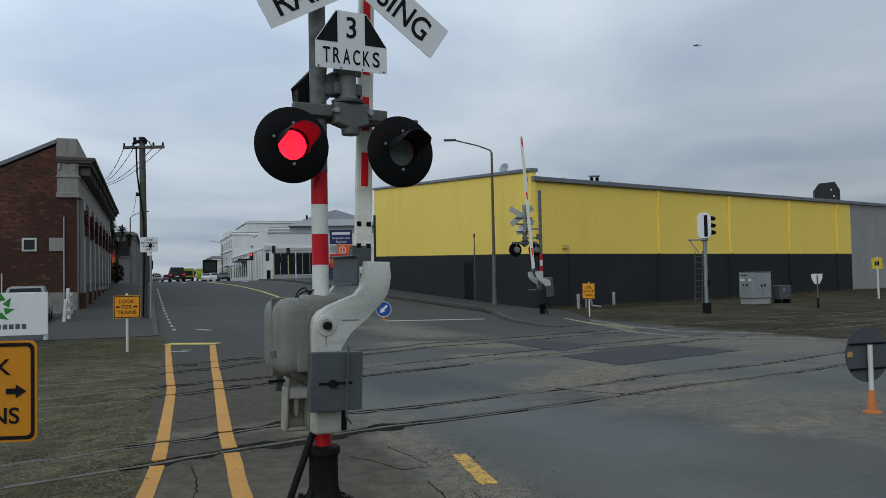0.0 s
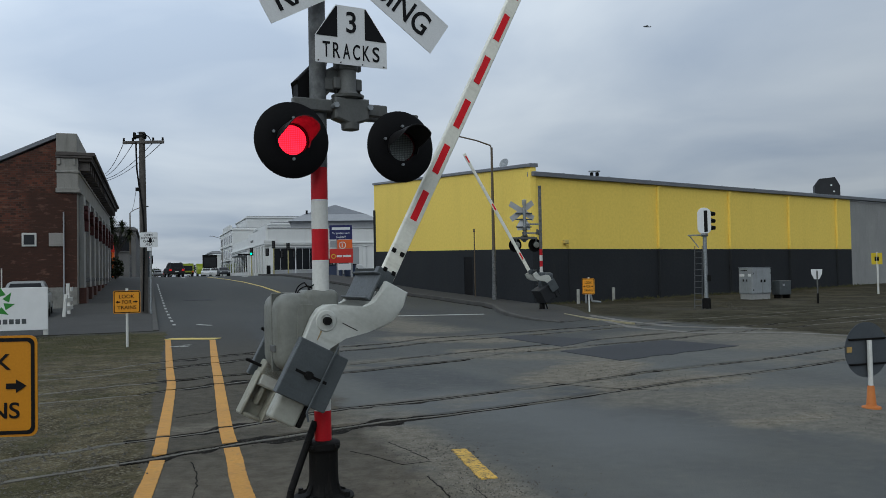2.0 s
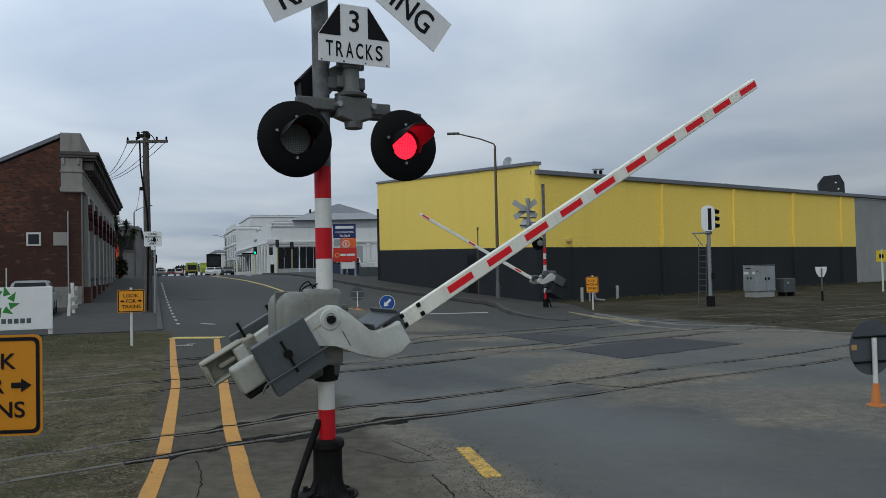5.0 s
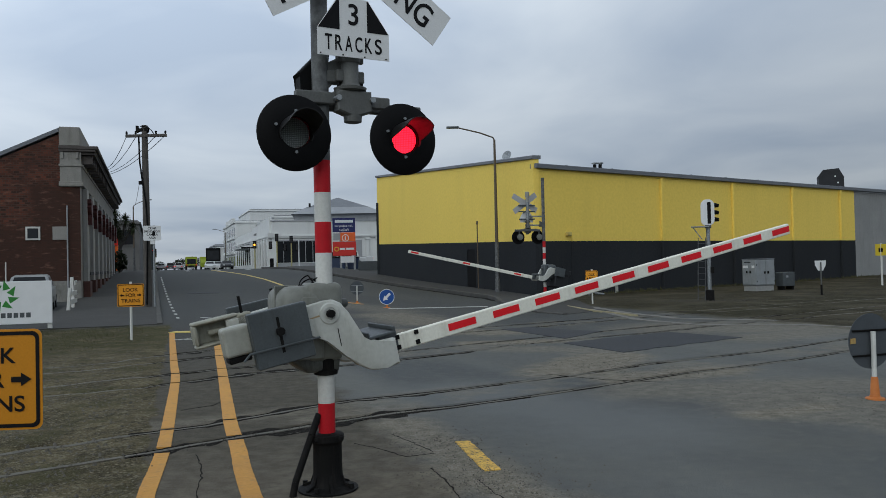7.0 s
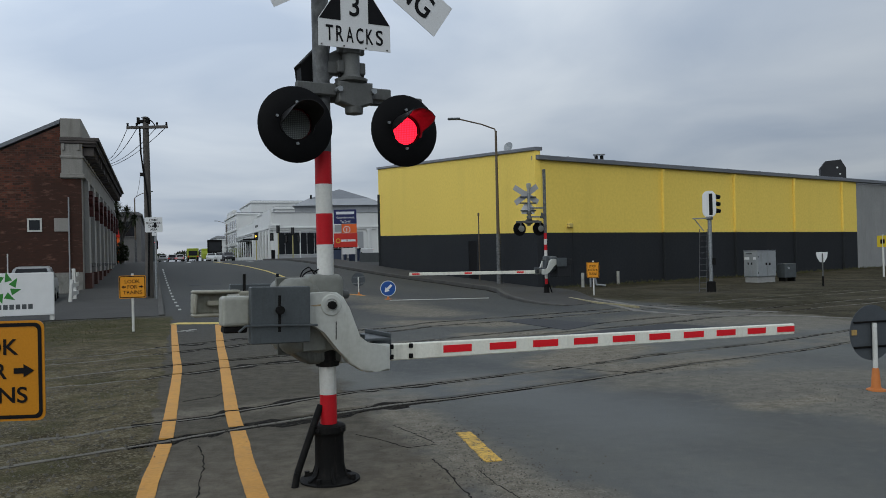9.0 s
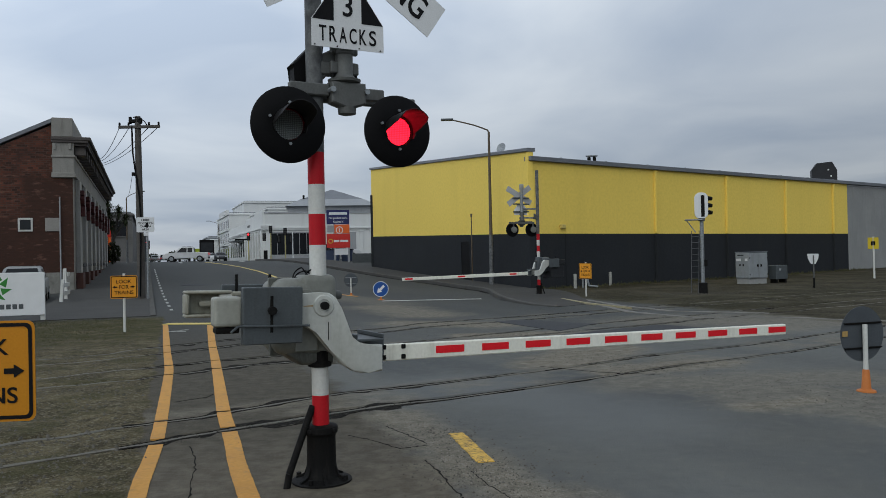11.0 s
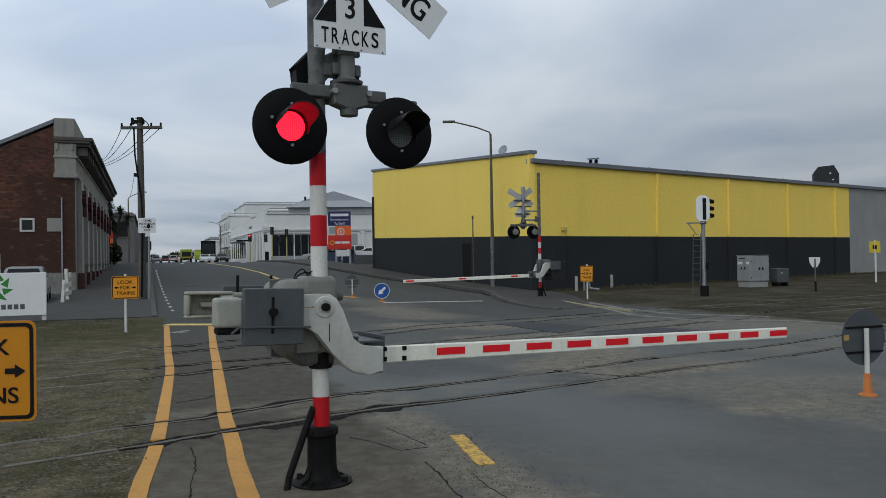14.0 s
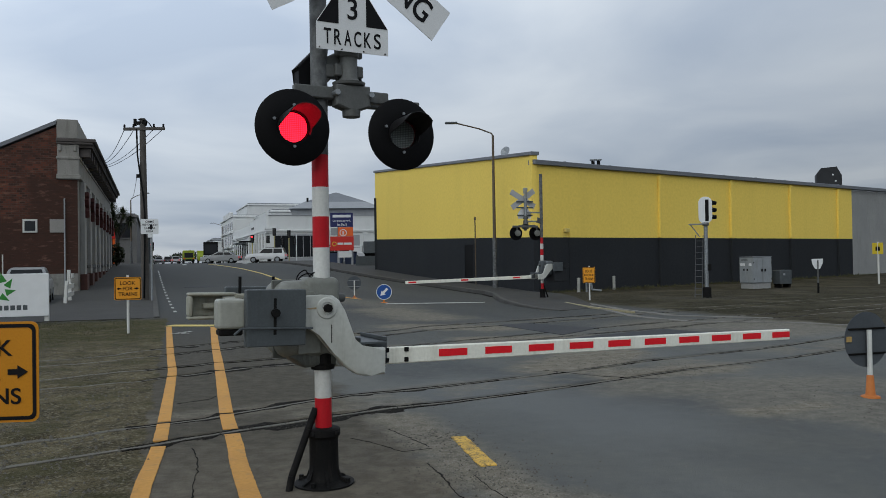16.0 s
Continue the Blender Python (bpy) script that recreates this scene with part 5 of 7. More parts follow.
for k in range(3):
    x, y = street(3.2 + 3.0 * k, 82)
    mark("lane_arrow", ribbon([(x, y), (x - 1.2, y + 3.2)], 0.3, 0.016, -0.03, 0.5), M_WLINE, "white lane arrow before the lights")
for near, far in ((((3.2, 14.05), (6.1, 16.2)), ((2.45, 15.9), (5.0, 17.75))), (((2.55, 16.75), (3.6, 18.25)), ((1.45, 19.5), (2.15, 19.95))), (((-14.5, 45.0), (-12.8, 45.3)), ((-14.8, 46.3), (-13.1, 46.6)))):
    pt = thing("road_patch", Matrix.Identity(4), "dark repair patch in the asphalt", "road patch", kind="structure")
    wear = random.Random(len(bpy.data.objects))
    rag = lambda line: [(x + wear.uniform(-0.05, 0.05), y + wear.uniform(-0.05, 0.05)) for x, y in along_line(line, 0.18)]
    lo, hi = rag(near), rag(far)
    k = min(len(lo), len(hi))
    part("asphalt", strip([lo[i * (len(lo) - 1) // (k - 1)] for i in range(k)], [hi[i * (len(hi) - 1) // (k - 1)] for i in range(k)], 0.009, -0.05), M_PATCH, pt)
for pts in ([(4.5, 31.5), (4.85, 27.6), (5.3, 21.6), (6.3, 19.3), (8.3, 18.9), (9.7, 17.6), (11.5, 16.4)], [(5.0, 29.5), (5.6, 24.5), (6.4, 21.6), (8.5, 20.2)]):
    ed = thing("concrete_edge", Matrix.Identity(4), "pale broken concrete edge of the crossing", "road edge", kind="structure")
    part("edge", ribbon(pts, 0.2, 0.02, -0.05, 0.25, 0.05, 4), M_PALE, ed)
mark("mast_line", ribbon([(4.3, 31.2), (4.45, 28.4), (4.85, 25.4), (5.6, 22.9)], 0.10, 0.05, -0.03, 0.3), M_CREAM, "yellow line beside the far mast")


for k, (dx, dy, turn) in enumerate(((0.0, 0.0, 0.1), (0.12, 0.25, 0.5), (-0.2, -0.1, -0.2), (0.22, -0.15, 0.3))):
    x, y = -6.12 + 0.6 * dx, 18.75 + dy
    mark("white_scuff", ribbon([(x - 0.09, y - 0.09 * turn), (x + 0.09, y + 0.09 * turn)], 0.05, 0.010, -0.03, 0.05, 0.03, k), M_WLINE, "small white scuff on the footpath")


def crack(points, width, seed, step=0.07):
    rng = random.Random(seed)
    pts = [(x + rng.uniform(-0.4, 0.4) * max(width, 0.02), y + rng.uniform(-0.4, 0.4) * max(width, 0.02)) for x, y in along_line(points, step)]
    ob = thing("asphalt_crack", Matrix.Identity(4), "ragged crack in the asphalt", "crack", kind="structure")
    # flat ribbon on the surface; its dark colour is the crack's shade
    part("crack", ribbon(pts, width, 0.003, -0.03, 1.0, width * 0.45, seed), M_DARKSTRIP, ob)


crack([(-2.22, 7.07), (-2.05, 6.65), (-1.94, 6.29), (-1.85, 5.9), (-1.75, 5.52), (-1.7, 4.9)], 0.009, 1)
crack([(-0.85, 7.37), (-0.60, 7.15), (-0.35, 6.83), (-0.08, 6.94)], 0.006, 11, 0.03)
crack([(-0.52, 7.73), (-0.31, 7.37), (-0.11, 6.98)], 0.007, 12, 0.03)
crack([(-0.12, 6.42), (-0.01, 6.06), (0.08, 5.66), (0.14, 5.46), (0.17, 5.16)], 0.009, 13, 0.03)
crack([(0.24, 6.05), (0.36, 5.64), (0.45, 5.44), (0.55, 5.14)], 0.005, 14, 0.03)
crack([(1.5, 11.6), (2.2, 10.9), (2.9, 10.6)], 0.016, 3)
crack([(-3.1, 9.3), (-2.8, 9.6), (-2.75, 10.1)], 0.01, 6)


# ---- loose stones and tufts ----
def scatter(name, spots, make, mt, label, category):
    bm = bmesh.new()
    for k, (x, y, s) in enumerate(spots):
        make(bm, x, y, s, k)
    ob = part(name, bm, mt, None)
    return tagged(ob, label, category, kind="stuff")


def stone(bm, x, y, s, k):
    rng = random.Random(k)
    top = bm.verts.new((x + rng.uniform(-0.2, 0.2) * s, y, float(lay(x, y)) + 0.75 * s))
    ring = []
    for i in range(5):
        a = 2 * math.pi * i / 5 + rng.uniform(-0.4, 0.4)
        r = s * rng.uniform(0.7, 1.2)
        ring.append(bm.verts.new((x + r * math.cos(a), y + r * math.sin(a), float(lay(x, y)) - 0.3 * s)))
    for i in range(5):
        bm.faces.new((top, ring[i], ring[(i + 1) % 5]))


rng = random.Random(11)
spots = []
while len(spots) < 5200:
    y = rng.uniform(5.0, 22)
    x = rng.uniform(-0.62 * y - 0.5, -0.05 * y)
    if x * math.cos(ROAD) + y * math.sin(ROAD) < rng.gauss(-0.15, 0.15):
        spots.append((x, y, rng.choice((0.006, 0.008, 0.010, 0.014, 0.02, 0.026)) * rng.uniform(0.6, 1.3)))
for cx, cy, r, n in ((4.3, 8.9, 0.7, 420), (0.35, 6.0, 0.35, 420), (-0.1, 7.3, 0.3, 300), (2.4, 12.7, 0.6, 520), (3.3, 11.3, 0.6, 400), (1.4, 16.3, 0.5, 300), (0.4, 18.9, 0.7, 240), (-2.0, 7.6, 0.4, 160), (-0.4, 18.5, 2.4, 300), (-1.3, 25, 2.2, 200)):
    for k in range(n):
        spots.append((rng.gauss(cx, r), rng.gauss(cy, r), rng.uniform(0.005, 0.016)))
M_STONES = surface("loose_stones", (0.15, 0.14, 0.115), (0.052, 0.047, 0.036), 20, 90, 0.9, relief=0.3)
scatter("gravel", spots, stone, M_STONES, "small loose grey stones on the dirt", "gravel")
spots = []
while len(spots) < 2600:
    x, y = rng.uniform(5, 30), rng.uniform(16, 38)
    if x * math.cos(ROAD) + y * math.sin(ROAD) > 14.8 and abs(x) < 0.6 * y:
        spots.append((x, y, rng.uniform(0.015, 0.045)))
for k in range(420):
    spots.append((rng.gauss(10.2, 1.0), rng.gauss(30.3, 0.6), rng.uniform(0.03, 0.06)))
M_BALLAST = surface("ballast_stones", (0.085, 0.077, 0.058), (0.03, 0.027, 0.019), 20, 90, 0.9, relief=0.3)
scatter("ballast", spots, stone, M_BALLAST, "grey ballast stones scattered over the rail yard", "gravel")


def tuft(bm, x, y, s, k):
    rng = random.Random(k + 999)
    for i in range(4):
        a = rng.uniform(0, 2 * math.pi)
        w = 0.12 * s
        tip = bm.verts.new((x + rng.uniform(-0.5, 0.5) * s, y + rng.uniform(-0.5, 0.5) * s, up(x, y) + s * rng.uniform(0.5, 1.1)))
        p = bm.verts.new((x + w * math.cos(a), y + w * math.sin(a), up(x, y) - 0.01))
        q = bm.verts.new((x - w * math.cos(a), y - w * math.sin(a), up(x, y) - 0.01))
        bm.faces.new((p, q, tip))


spots = []
for k in range(300):
    x, y = rail_point(rng.uniform(1.3, 4.6), 7.70 + rng.gauss(0, 0.08))
    spots.append((x, y, rng.uniform(0.004, 0.009)))
for k in range(70):
    q = rng.random()
    spots.append((0.15 + 0.215 * q + rng.gauss(0, 0.07), 7.35 - 1.05 * q, rng.uniform(0.005, 0.011)))
scatter("asphalt_crumbs", spots, stone, M_CRUMB, "black crumbs of broken asphalt beside the rail", "gravel")
M_GRASS = surface("dull_grass", (0.090, 0.085, 0.034), (0.050, 0.050, 0.018), 5, 40, 0.9)
spots = []
while len(spots) < 4200:
    s, r = 18.0 + 7.6 * rng.random() ** 0.7, rng.uniform(-9.5, -0.3)
    x, y = street(r, s)
    if rng.random() < 0.9 and abs(x) < 0.62 * y:
        spots.append((x, y, rng.uniform(0.015, 0.045)))
for k in range(1500):
    x, y = rng.gauss(-13.95, 0.55), rng.gauss(31.2, 0.75)
    spots.append((x, y, rng.uniform(0.03, 0.09)))
for k in range(700):
    q = rng.random()
    spots.append((WC[0] + 26 * q + rng.uniform(-0.2, 0.6), WC[1] + 18.9 * q - rng.uniform(0.1, 1.2), rng.uniform(0.06, 0.2)))
scatter("grass", spots, tuft, M_GRASS, "sparse short grass on the verge", "grass")


# ---- signs ----
def rounded(w, h, r, n=4):
    out = []
    for cx, cz, a0 in ((w / 2 - r, h / 2 - r, 0), (-w / 2 + r, h / 2 - r, 90), (-w / 2 + r, -h / 2 + r, 180), (w / 2 - r, -h / 2 + r, 270)):
        out += [(cx + r * math.cos(radians(a0 + 90 * k / n)), cz + r * math.sin(radians(a0 + 90 * k / n))) for k in range(n + 1)]
    return out


def arrow_mark(bm, x0, x1, z, h, y0, y1):
    """Arrow from x0 to its tip at x1."""
    s = 1 if x1 > x0 else -1
    neck = x1 - s * h * 0.9
    return slab(bm, [(x0, z - 0.25 * h), (neck, z - 0.25 * h), (neck, z - 0.6 * h), (x1, z), (neck, z + 0.6 * h), (neck, z + 0.25 * h), (x0, z + 0.25 * h)], y0, y1)


# darker copy of the amber sheeting: the near sign's shade is in its colour
M_YSHADE = surface("shaded_amber_sheeting", (0.55, 0.225, 0.008), (0.49, 0.195, 0.007), 2, 80, 0.5, relief=0.04, gloss=0.25)


def look_sign(x, y, turn, w, h, bottom, post_mt, label, face=None):
    sg = thing("look_for_trains_sign", pose(x, y, up(x, y), 0, 0, turn), label, "sign", "look for trains signs")
    part("post", rods(((0, 0.045, -0.1), (0, 0.045, bottom + h + 0.05), 0.03), sides=12), post_mt, sg, "", True)
    c = bottom + h / 2
    bd = part("board", [bmesh.ops.translate(b, verts=b.verts[:], vec=(0, 0, c)) or b for b in [slabs(rounded(w, h, 0.04), 0.0, 0.006)]][0], face or M_YSIGN, sg, "amber board with black print")
    edge = bmesh.new()
    o, i = rounded(w - 0.025, h - 0.025, 0.035), rounded(w - 0.065, h - 0.065, 0.025)
    vo = [edge.verts.new((a, -0.003, b + c)) for a, b in o]
    vi = [edge.verts.new((a, -0.003, b + c)) for a, b in i]
    for k in range(len(vo)):
        j = (k + 1) % len(vo)
        edge.faces.new((vo[k], vo[j], vi[j], vi[k]))
    part("border", edge, M_INK, bd)
    letters("print", "LOOK", w * 0.56, h * 0.16, pose(0, -0.003, c + h * 0.24), bd, M_INK)
    letters("print", "FOR", w * 0.36, h * 0.16, pose(0, -0.003, c), bd, M_INK)
    letters("print", "TRAINS", w * 0.70, h * 0.16, pose(0, -0.003, c - h * 0.24), bd, M_INK)
    for s in (-1, 1):
        part("arrow", arrow_mark(bmesh.new(), s * w * 0.24, s * w * 0.41, c, h * 0.11, -0.005, -0.002), M_INK, bd)
    return sg


look_sign(-7.39, 18.78, 18, 0.60, 0.54, 0.80, M_WHITE, "amber look for trains sign on a white post in grass")
look_sign(-2.498, 4.30, 4, 0.62, 0.545, 0.802, M_WHITE, "amber look for trains sign on a post by the path", M_YSHADE)
look_sign(5.66, 30.0, -38, 0.52, 0.60, 0.66, M_WHITE, "amber look for trains sign near the warehouse")


def round_sign(name, x, y, turn, radius, height, face, label, arrow=False, cone=False):
    sg = thing(name, pose(x, y, up(x, y), 0, 0, turn), label, "sign", "median signs")
    part("post", rods(((0, 0.03, 0.0), (0, 0.03, height + radius * (0.0 if arrow else 0.35)), 0.028), sides=12), M_WHITE, sg, "", True)
    dz = lathe(bmesh.new(), [(radius, 0.0), (radius, 0.006)], pose(0, 0.0 if arrow else 0.075, height, 90, 0, 0), 40)
    bd = part("disc", dz, face, sg)
    if arrow:
        a = bmesh.new()
        arrow_mark(a, radius * 0.62, -radius * 0.66, 0, radius * 0.62, -0.012, -0.008)
        bmesh.ops.transform(a, verts=a.verts[:], matrix=pose(0, 0, height, 0, -45, 0))
        part("arrow", a, M_SIGNW, bd, "white slanting arrow")
        rim = lathe(bmesh.new(), [(radius, 0.007), (radius, 0.009), (radius * 0.93, 0.009), (radius * 0.93, 0.007)], pose(0, 0, height, 90, 0, 0), 40, True)
        part("rim", rim, M_SIGNW, bd)
    else:
        for z in (0.4 * radius, -0.5 * radius):
            part("cross_bar", boxes((-radius * 0.85, radius * 0.85, 0.045, 0.070, height + z - 0.006, height + z + 0.006), (-radius * 0.82, radius * 0.82, 0.052, 0.070, height + z - 0.016, height + z - 0.0065)), M_TAR if cone else M_GALV, bd)
    if cone:
        part("orange_foot", lathe(bmesh.new(), [(0.105, 0.0), (0.10, 0.022), (0.06, 0.035), (0.052, 0.05), (0.037, 0.25), (0.030, 0.26)], pose(0, 0.03, 0.0), 20), M_CONE, sg, "orange rubber foot", True)
        part("reflector", boxes((-radius * 0.93, -radius * 0.72, 0.055, 0.066, height - 0.02, height + 0.04)), M_YWORN, bd)
    else:
        part("orange_foot", lathe(bmesh.new(), [(0.14, 0.0), (0.12, 0.02), (0.045, 0.03), (0.04, 0.11)], pose(0, 0.03, 0), 16), M_CONE, sg, "orange rubber foot", True)
    return sg


M_SIGNBACK = surface("dull_grey_sign_back", (0.085, 0.095, 0.105), (0.06, 0.068, 0.076), 3, 60, 0.6, 0.2, 0.08)
round_sign("keep_left_sign", -2.15, 30.5, 6, 0.30, 0.42, M_BLUE, "blue round sign with white arrow on the island", True)
round_sign("median_sign", -3.74, 34.7, 10, 0.30, 0.66, M_SIGNBACK, "back of a round grey median sign", False)
round_sign("median_sign", 4.88, 8.95, 18, 0.315, 0.66, M_SIGNBACK, "grey back of a round sign on a white post", False, True)


def make_billboard():
    sg = thing("white_billboard", pose(-11.45, 23.1, 0, 0, 0, 14), "white billboard with a green star on white posts", "sign")
    part("board", boxes((-4.2, 0.06, 0, 0.05, 0.18, 1.42), bevel=0.01), M_SIGNW, sg)
    for x in (-0.02, -2.2, -4.1):
        part("post", boxes((x - 0.06, x + 0.06, 0.055, 0.16, -0.1, 1.38), bevel=0.008), M_WHITE, sg)
    for k in range(8):
        bm = slabs([(0.02, 0.16), (0.22, 0.21), (0.05, 0.46)], -0.004, 0.0)
        bmesh.ops.transform(bm, verts=bm.verts[:], matrix=pose(-1.26, 0, 1.0, 0, 45 * k, 0))
        part("star_blade", bm, M_GREEN, sg, "dark green star blade")
    for k in range(7):
        x = -1.62 + 0.165 * k
        part("print_bar", boxes((x, x + 0.12, -0.004, 0.0, 0.37, 0.51)), M_PLATE, sg)
    return sg


make_billboard()


def make_crime_sign():
    sg = thing("camera_notice", pose(-11.95, 32.9, up(-12.1, 33), 0, 0, 14), "white notice about cameras on a grey post", "sign")
    part("post", rods(((0, 0.05, -0.1), (0, 0.05, 3.5), 0.045), sides=12), M_GALV, sg, "", True)
    b = slabs(rounded(0.70, 0.62, 0.05), 0, 0.006)
    bmesh.ops.translate(b, verts=b.verts[:], vec=(-0.06, 0, 3.18))
    bd = part("board", b, M_SIGNW, sg)
    for words, w, z in (("CRIME", 0.34, 3.38), ("PREVENTION", 0.6, 3.25), ("CAMERA", 0.44, 3.12), ("AREA", 0.28, 2.99)):
        letters("print", words, w, 0.095, pose(-0.06, -0.002, z), bd, M_INK)
    part("clamp", boxes((-0.14, 0.04, 0.004, 0.10, 2.72, 2.86), bevel=0.01), M_SIGNW, sg)
    oval = lathe(bmesh.new(), [(0.06, 0.0), (0.06, 0.004)], Matrix.Translation((0.0, -0.006, 3.16)) @ Matrix.Diagonal((1, 1, 1.9, 1)) @ pose(0, 0, 0, 90, 0, 0), 20)
    part("oval", oval, M_INK, bd)


make_crime_sign()


def make_yard_sign(x, y, h, turn, kind):
    if kind == "give_way":
        sg = thing("give_way_sign", pose(x, y, up(x, y), 0, 0, turn), "pale back of a triangular sign on a dark post", "sign")
        part("plate", slabs([(-0.24, h), (0.24, h), (0.22, h - 0.2), (0.1, h - 0.42), (-0.1, h - 0.42), (-0.22, h - 0.2)], 0, 0.006), M_SIGNW, sg)
        part("post", rods(((0, -0.035, -0.1), (0, -0.035, h - 0.06), 0.03), sides=8), M_CAST, sg)
        part("post_foot", rods(((0, -0.035, -0.1), (0, -0.035, 0.42), 0.045), sides=8), M_TAR, sg)
    else:
        sg = thing("yard_sign", pose(x, y, up(x, y), 0, 0, turn), "yellow square sign on a white post", "sign")
        part("board", boxes((-0.3, 0.3, 0, 0.006, h - 0.6, h), bevel=0.002), M_YELLOW, sg)
        part("symbol", boxes((-0.12, 0.12, -0.004, -0.001, h - 0.42, h - 0.2)), M_INK, sg)
        part("post", rods(((0, 0.04, -0.1), (0, 0.04, h + 0.05), 0.05), sides=8), M_WHITE, sg)


M_YELLOW = surface("yellow_sheeting", (0.68, 0.52, 0.03), (0.6, 0.45, 0.03), 2, 60, 0.45, relief=0.04)
make_yard_sign(15.75, 32.9, 1.42, 0, "give_way")
make_yard_sign(22.95, 41.3, 2.15, -62, "yellow")


# ---- poles ----
def make_utility_pole():
    x, y = -12.45, 33.3
    pl = thing("utility_pole", pose(x, y, up(x, y)), "weathered timber power pole with crossarm and wires", "pole")
    part("shaft", rods(((0.08, 0, -0.3), (0.04, 0, 7.75), 0.17, 0.12), sides=16), M_WOOD, pl, "", True)
    part("crossarm", boxes((-0.72, 1.0, -0.15, -0.04, 7.24, 7.36), bevel=0.01, seg=1), M_WOOD, pl)
    for k, xx in enumerate((-0.68, -0.3, 0.55, 0.95)):
        part("insulator", lathe(bmesh.new(), [(0.03, 7.36), (0.05, 7.40), (0.035, 7.44), (0.05, 7.47), (0.02, 7.50)], pose(xx, -0.1, 0), 10), M_TAR, pl)
    part("pole_cap", boxes((-0.28, 0.2, -0.12, 0.12, 7.5, 7.62), (-0.32, -0.22, -0.06, 0.06, 7.45, 7.74), (0.05, 0.2, -0.05, 0.08, 7.45, 7.7), bevel=0.01), M_TAR, pl)
    loop = bmesh.new()
    pts = [(-0.1 + 0.6 * math.sin(q * 0.3), -0.12, 7.7 - 0.02 * q * q) for q in range(6)]
    for p, q in zip(pts, pts[1:]):
        rod(loop, p, q, 0.02, None, 6)
    part("jumper", loop, M_BLACK, pl)
    cab = bmesh.new()
    pts = [(-0.16, -0.14, 7.3), (-0.13, -0.15, 6.2), (0.0, -0.17, 5.2), (0.12, -0.18, 4.4), (0.17, -0.19, 3.6), (0.16, -0.19, 2.9), (0.1, -0.2, 0.2)]
    for p, q in zip(pts, pts[1:]):
        rod(cab, p, q, 0.035, None, 8)
    part("cable", cab, M_BLACK, pl)
    part("cable_fitting", boxes((-0.21, -0.10, -0.1, 0.0, 5.25, 5.40)), M_TAR, pl)
    ends = ((-0.68, 7.3), (-0.3, 7.25), (0.55, 7.3), (0.95, 7.3))
    for k, (xx, z) in enumerate(ends):
        w = bmesh.new()
        p0, p1 = Vector((xx, -0.1, z)), Vector((-12.6 - 0.25 * k, 25.1, 9.4 - 0.22 * k))
        last = p0
        for i in range(1, 21):
            q = i / 20
            p = p0.lerp(p1, q) - Vector((0, 0, 2.4 * q * (1 - q)))
            rod(w, last, p, 0.014, None, 5)
            last = p
        part("wire", w, M_BLACK, pl)
    w = bmesh.new()
    p0, p1 = Vector((-0.2, -0.05, 5.32)), Vector((-9.0, 22.0, 6.2))
    last = p0
    for i in range(1, 13):
        q = i / 12
        p = p0.lerp(p1, q) - Vector((0, 0, 1.2 * q * (1 - q)))
        rod(w, last, p, 0.010, None, 5)
        last = p
    part("service_wire", w, M_BGREY, pl)


make_utility_pole()


def make_street_lamp(x, y, ground, height, reach, side, label):
    lp = thing("street_lamp", pose(x, y, ground), label, "street lamp", "street lamps")
    part("pole", rods(((0, 0, -0.3), (0, 0, height), 0.10, 0.055), sides=12), M_LAMP, lp, "", True)
    arm = bmesh.new()
    pts = [(0, 0, height - 0.1), (side * 0.05, 0, height + 0.1), (side * reach * 0.4, 0, height + 0.35), (side * reach, 0, height + 0.62)]
    for p, q in zip(pts, pts[1:]):
        rod(arm, p, q, 0.035, None, 8)
    part("arm", arm, M_LAMP, lp, "", True)
    hx = side * reach
    part("lamp_head", boxes((min(hx, hx + side * 0.62), max(hx, hx + side * 0.62), -0.12, 0.12, height + 0.60, height + 0.70), bevel=0.03, seg=2), M_PLATE, lp, "", True)
    part("base_sleeve", rods(((0, 0, -0.1), (0, 0, 0.7), 0.135, 0.115), ((0, 0, 0.7), (0, 0, 2.5), 0.103, 0.100), sides=12), M_POLEG, lp, "pale galvanised sleeve", True)
    return lp


M_LAMP = surface("brown_painted_steel", (0.13, 0.10, 0.065), (0.09, 0.07, 0.05), 3, 50, 0.6, 0.2, 0.1)
make_street_lamp(2.75, 39.2, 0.15, 7.6, 1.75, -1, "brown street lamp beside the yellow wall")
make_street_lamp(-30.5, 78.5, 1.4, 6.6, 1.2, 1, "thin grey street lamp down the street")
post = thing("thin_post", pose(1.93, 42.2, 0.25), "thin dark post with a small head by the warehouse", "post")
part("shaft", rods(((0, 0, -0.2), (0, 0, 3.45), 0.035, 0.03), sides=8), M_LAMP, post)
part("head", boxes((-0.05, 0.05, -0.05, 0.05, 3.45, 3.62), bevel=0.01), M_LAMP, post)

# ---- rail yard things ----

M_LADDER = surface("dull_steel_ladder", (0.11, 0.115, 0.12), (0.07, 0.073, 0.077), 5, 50, 0.6, 0.3, 0.1)


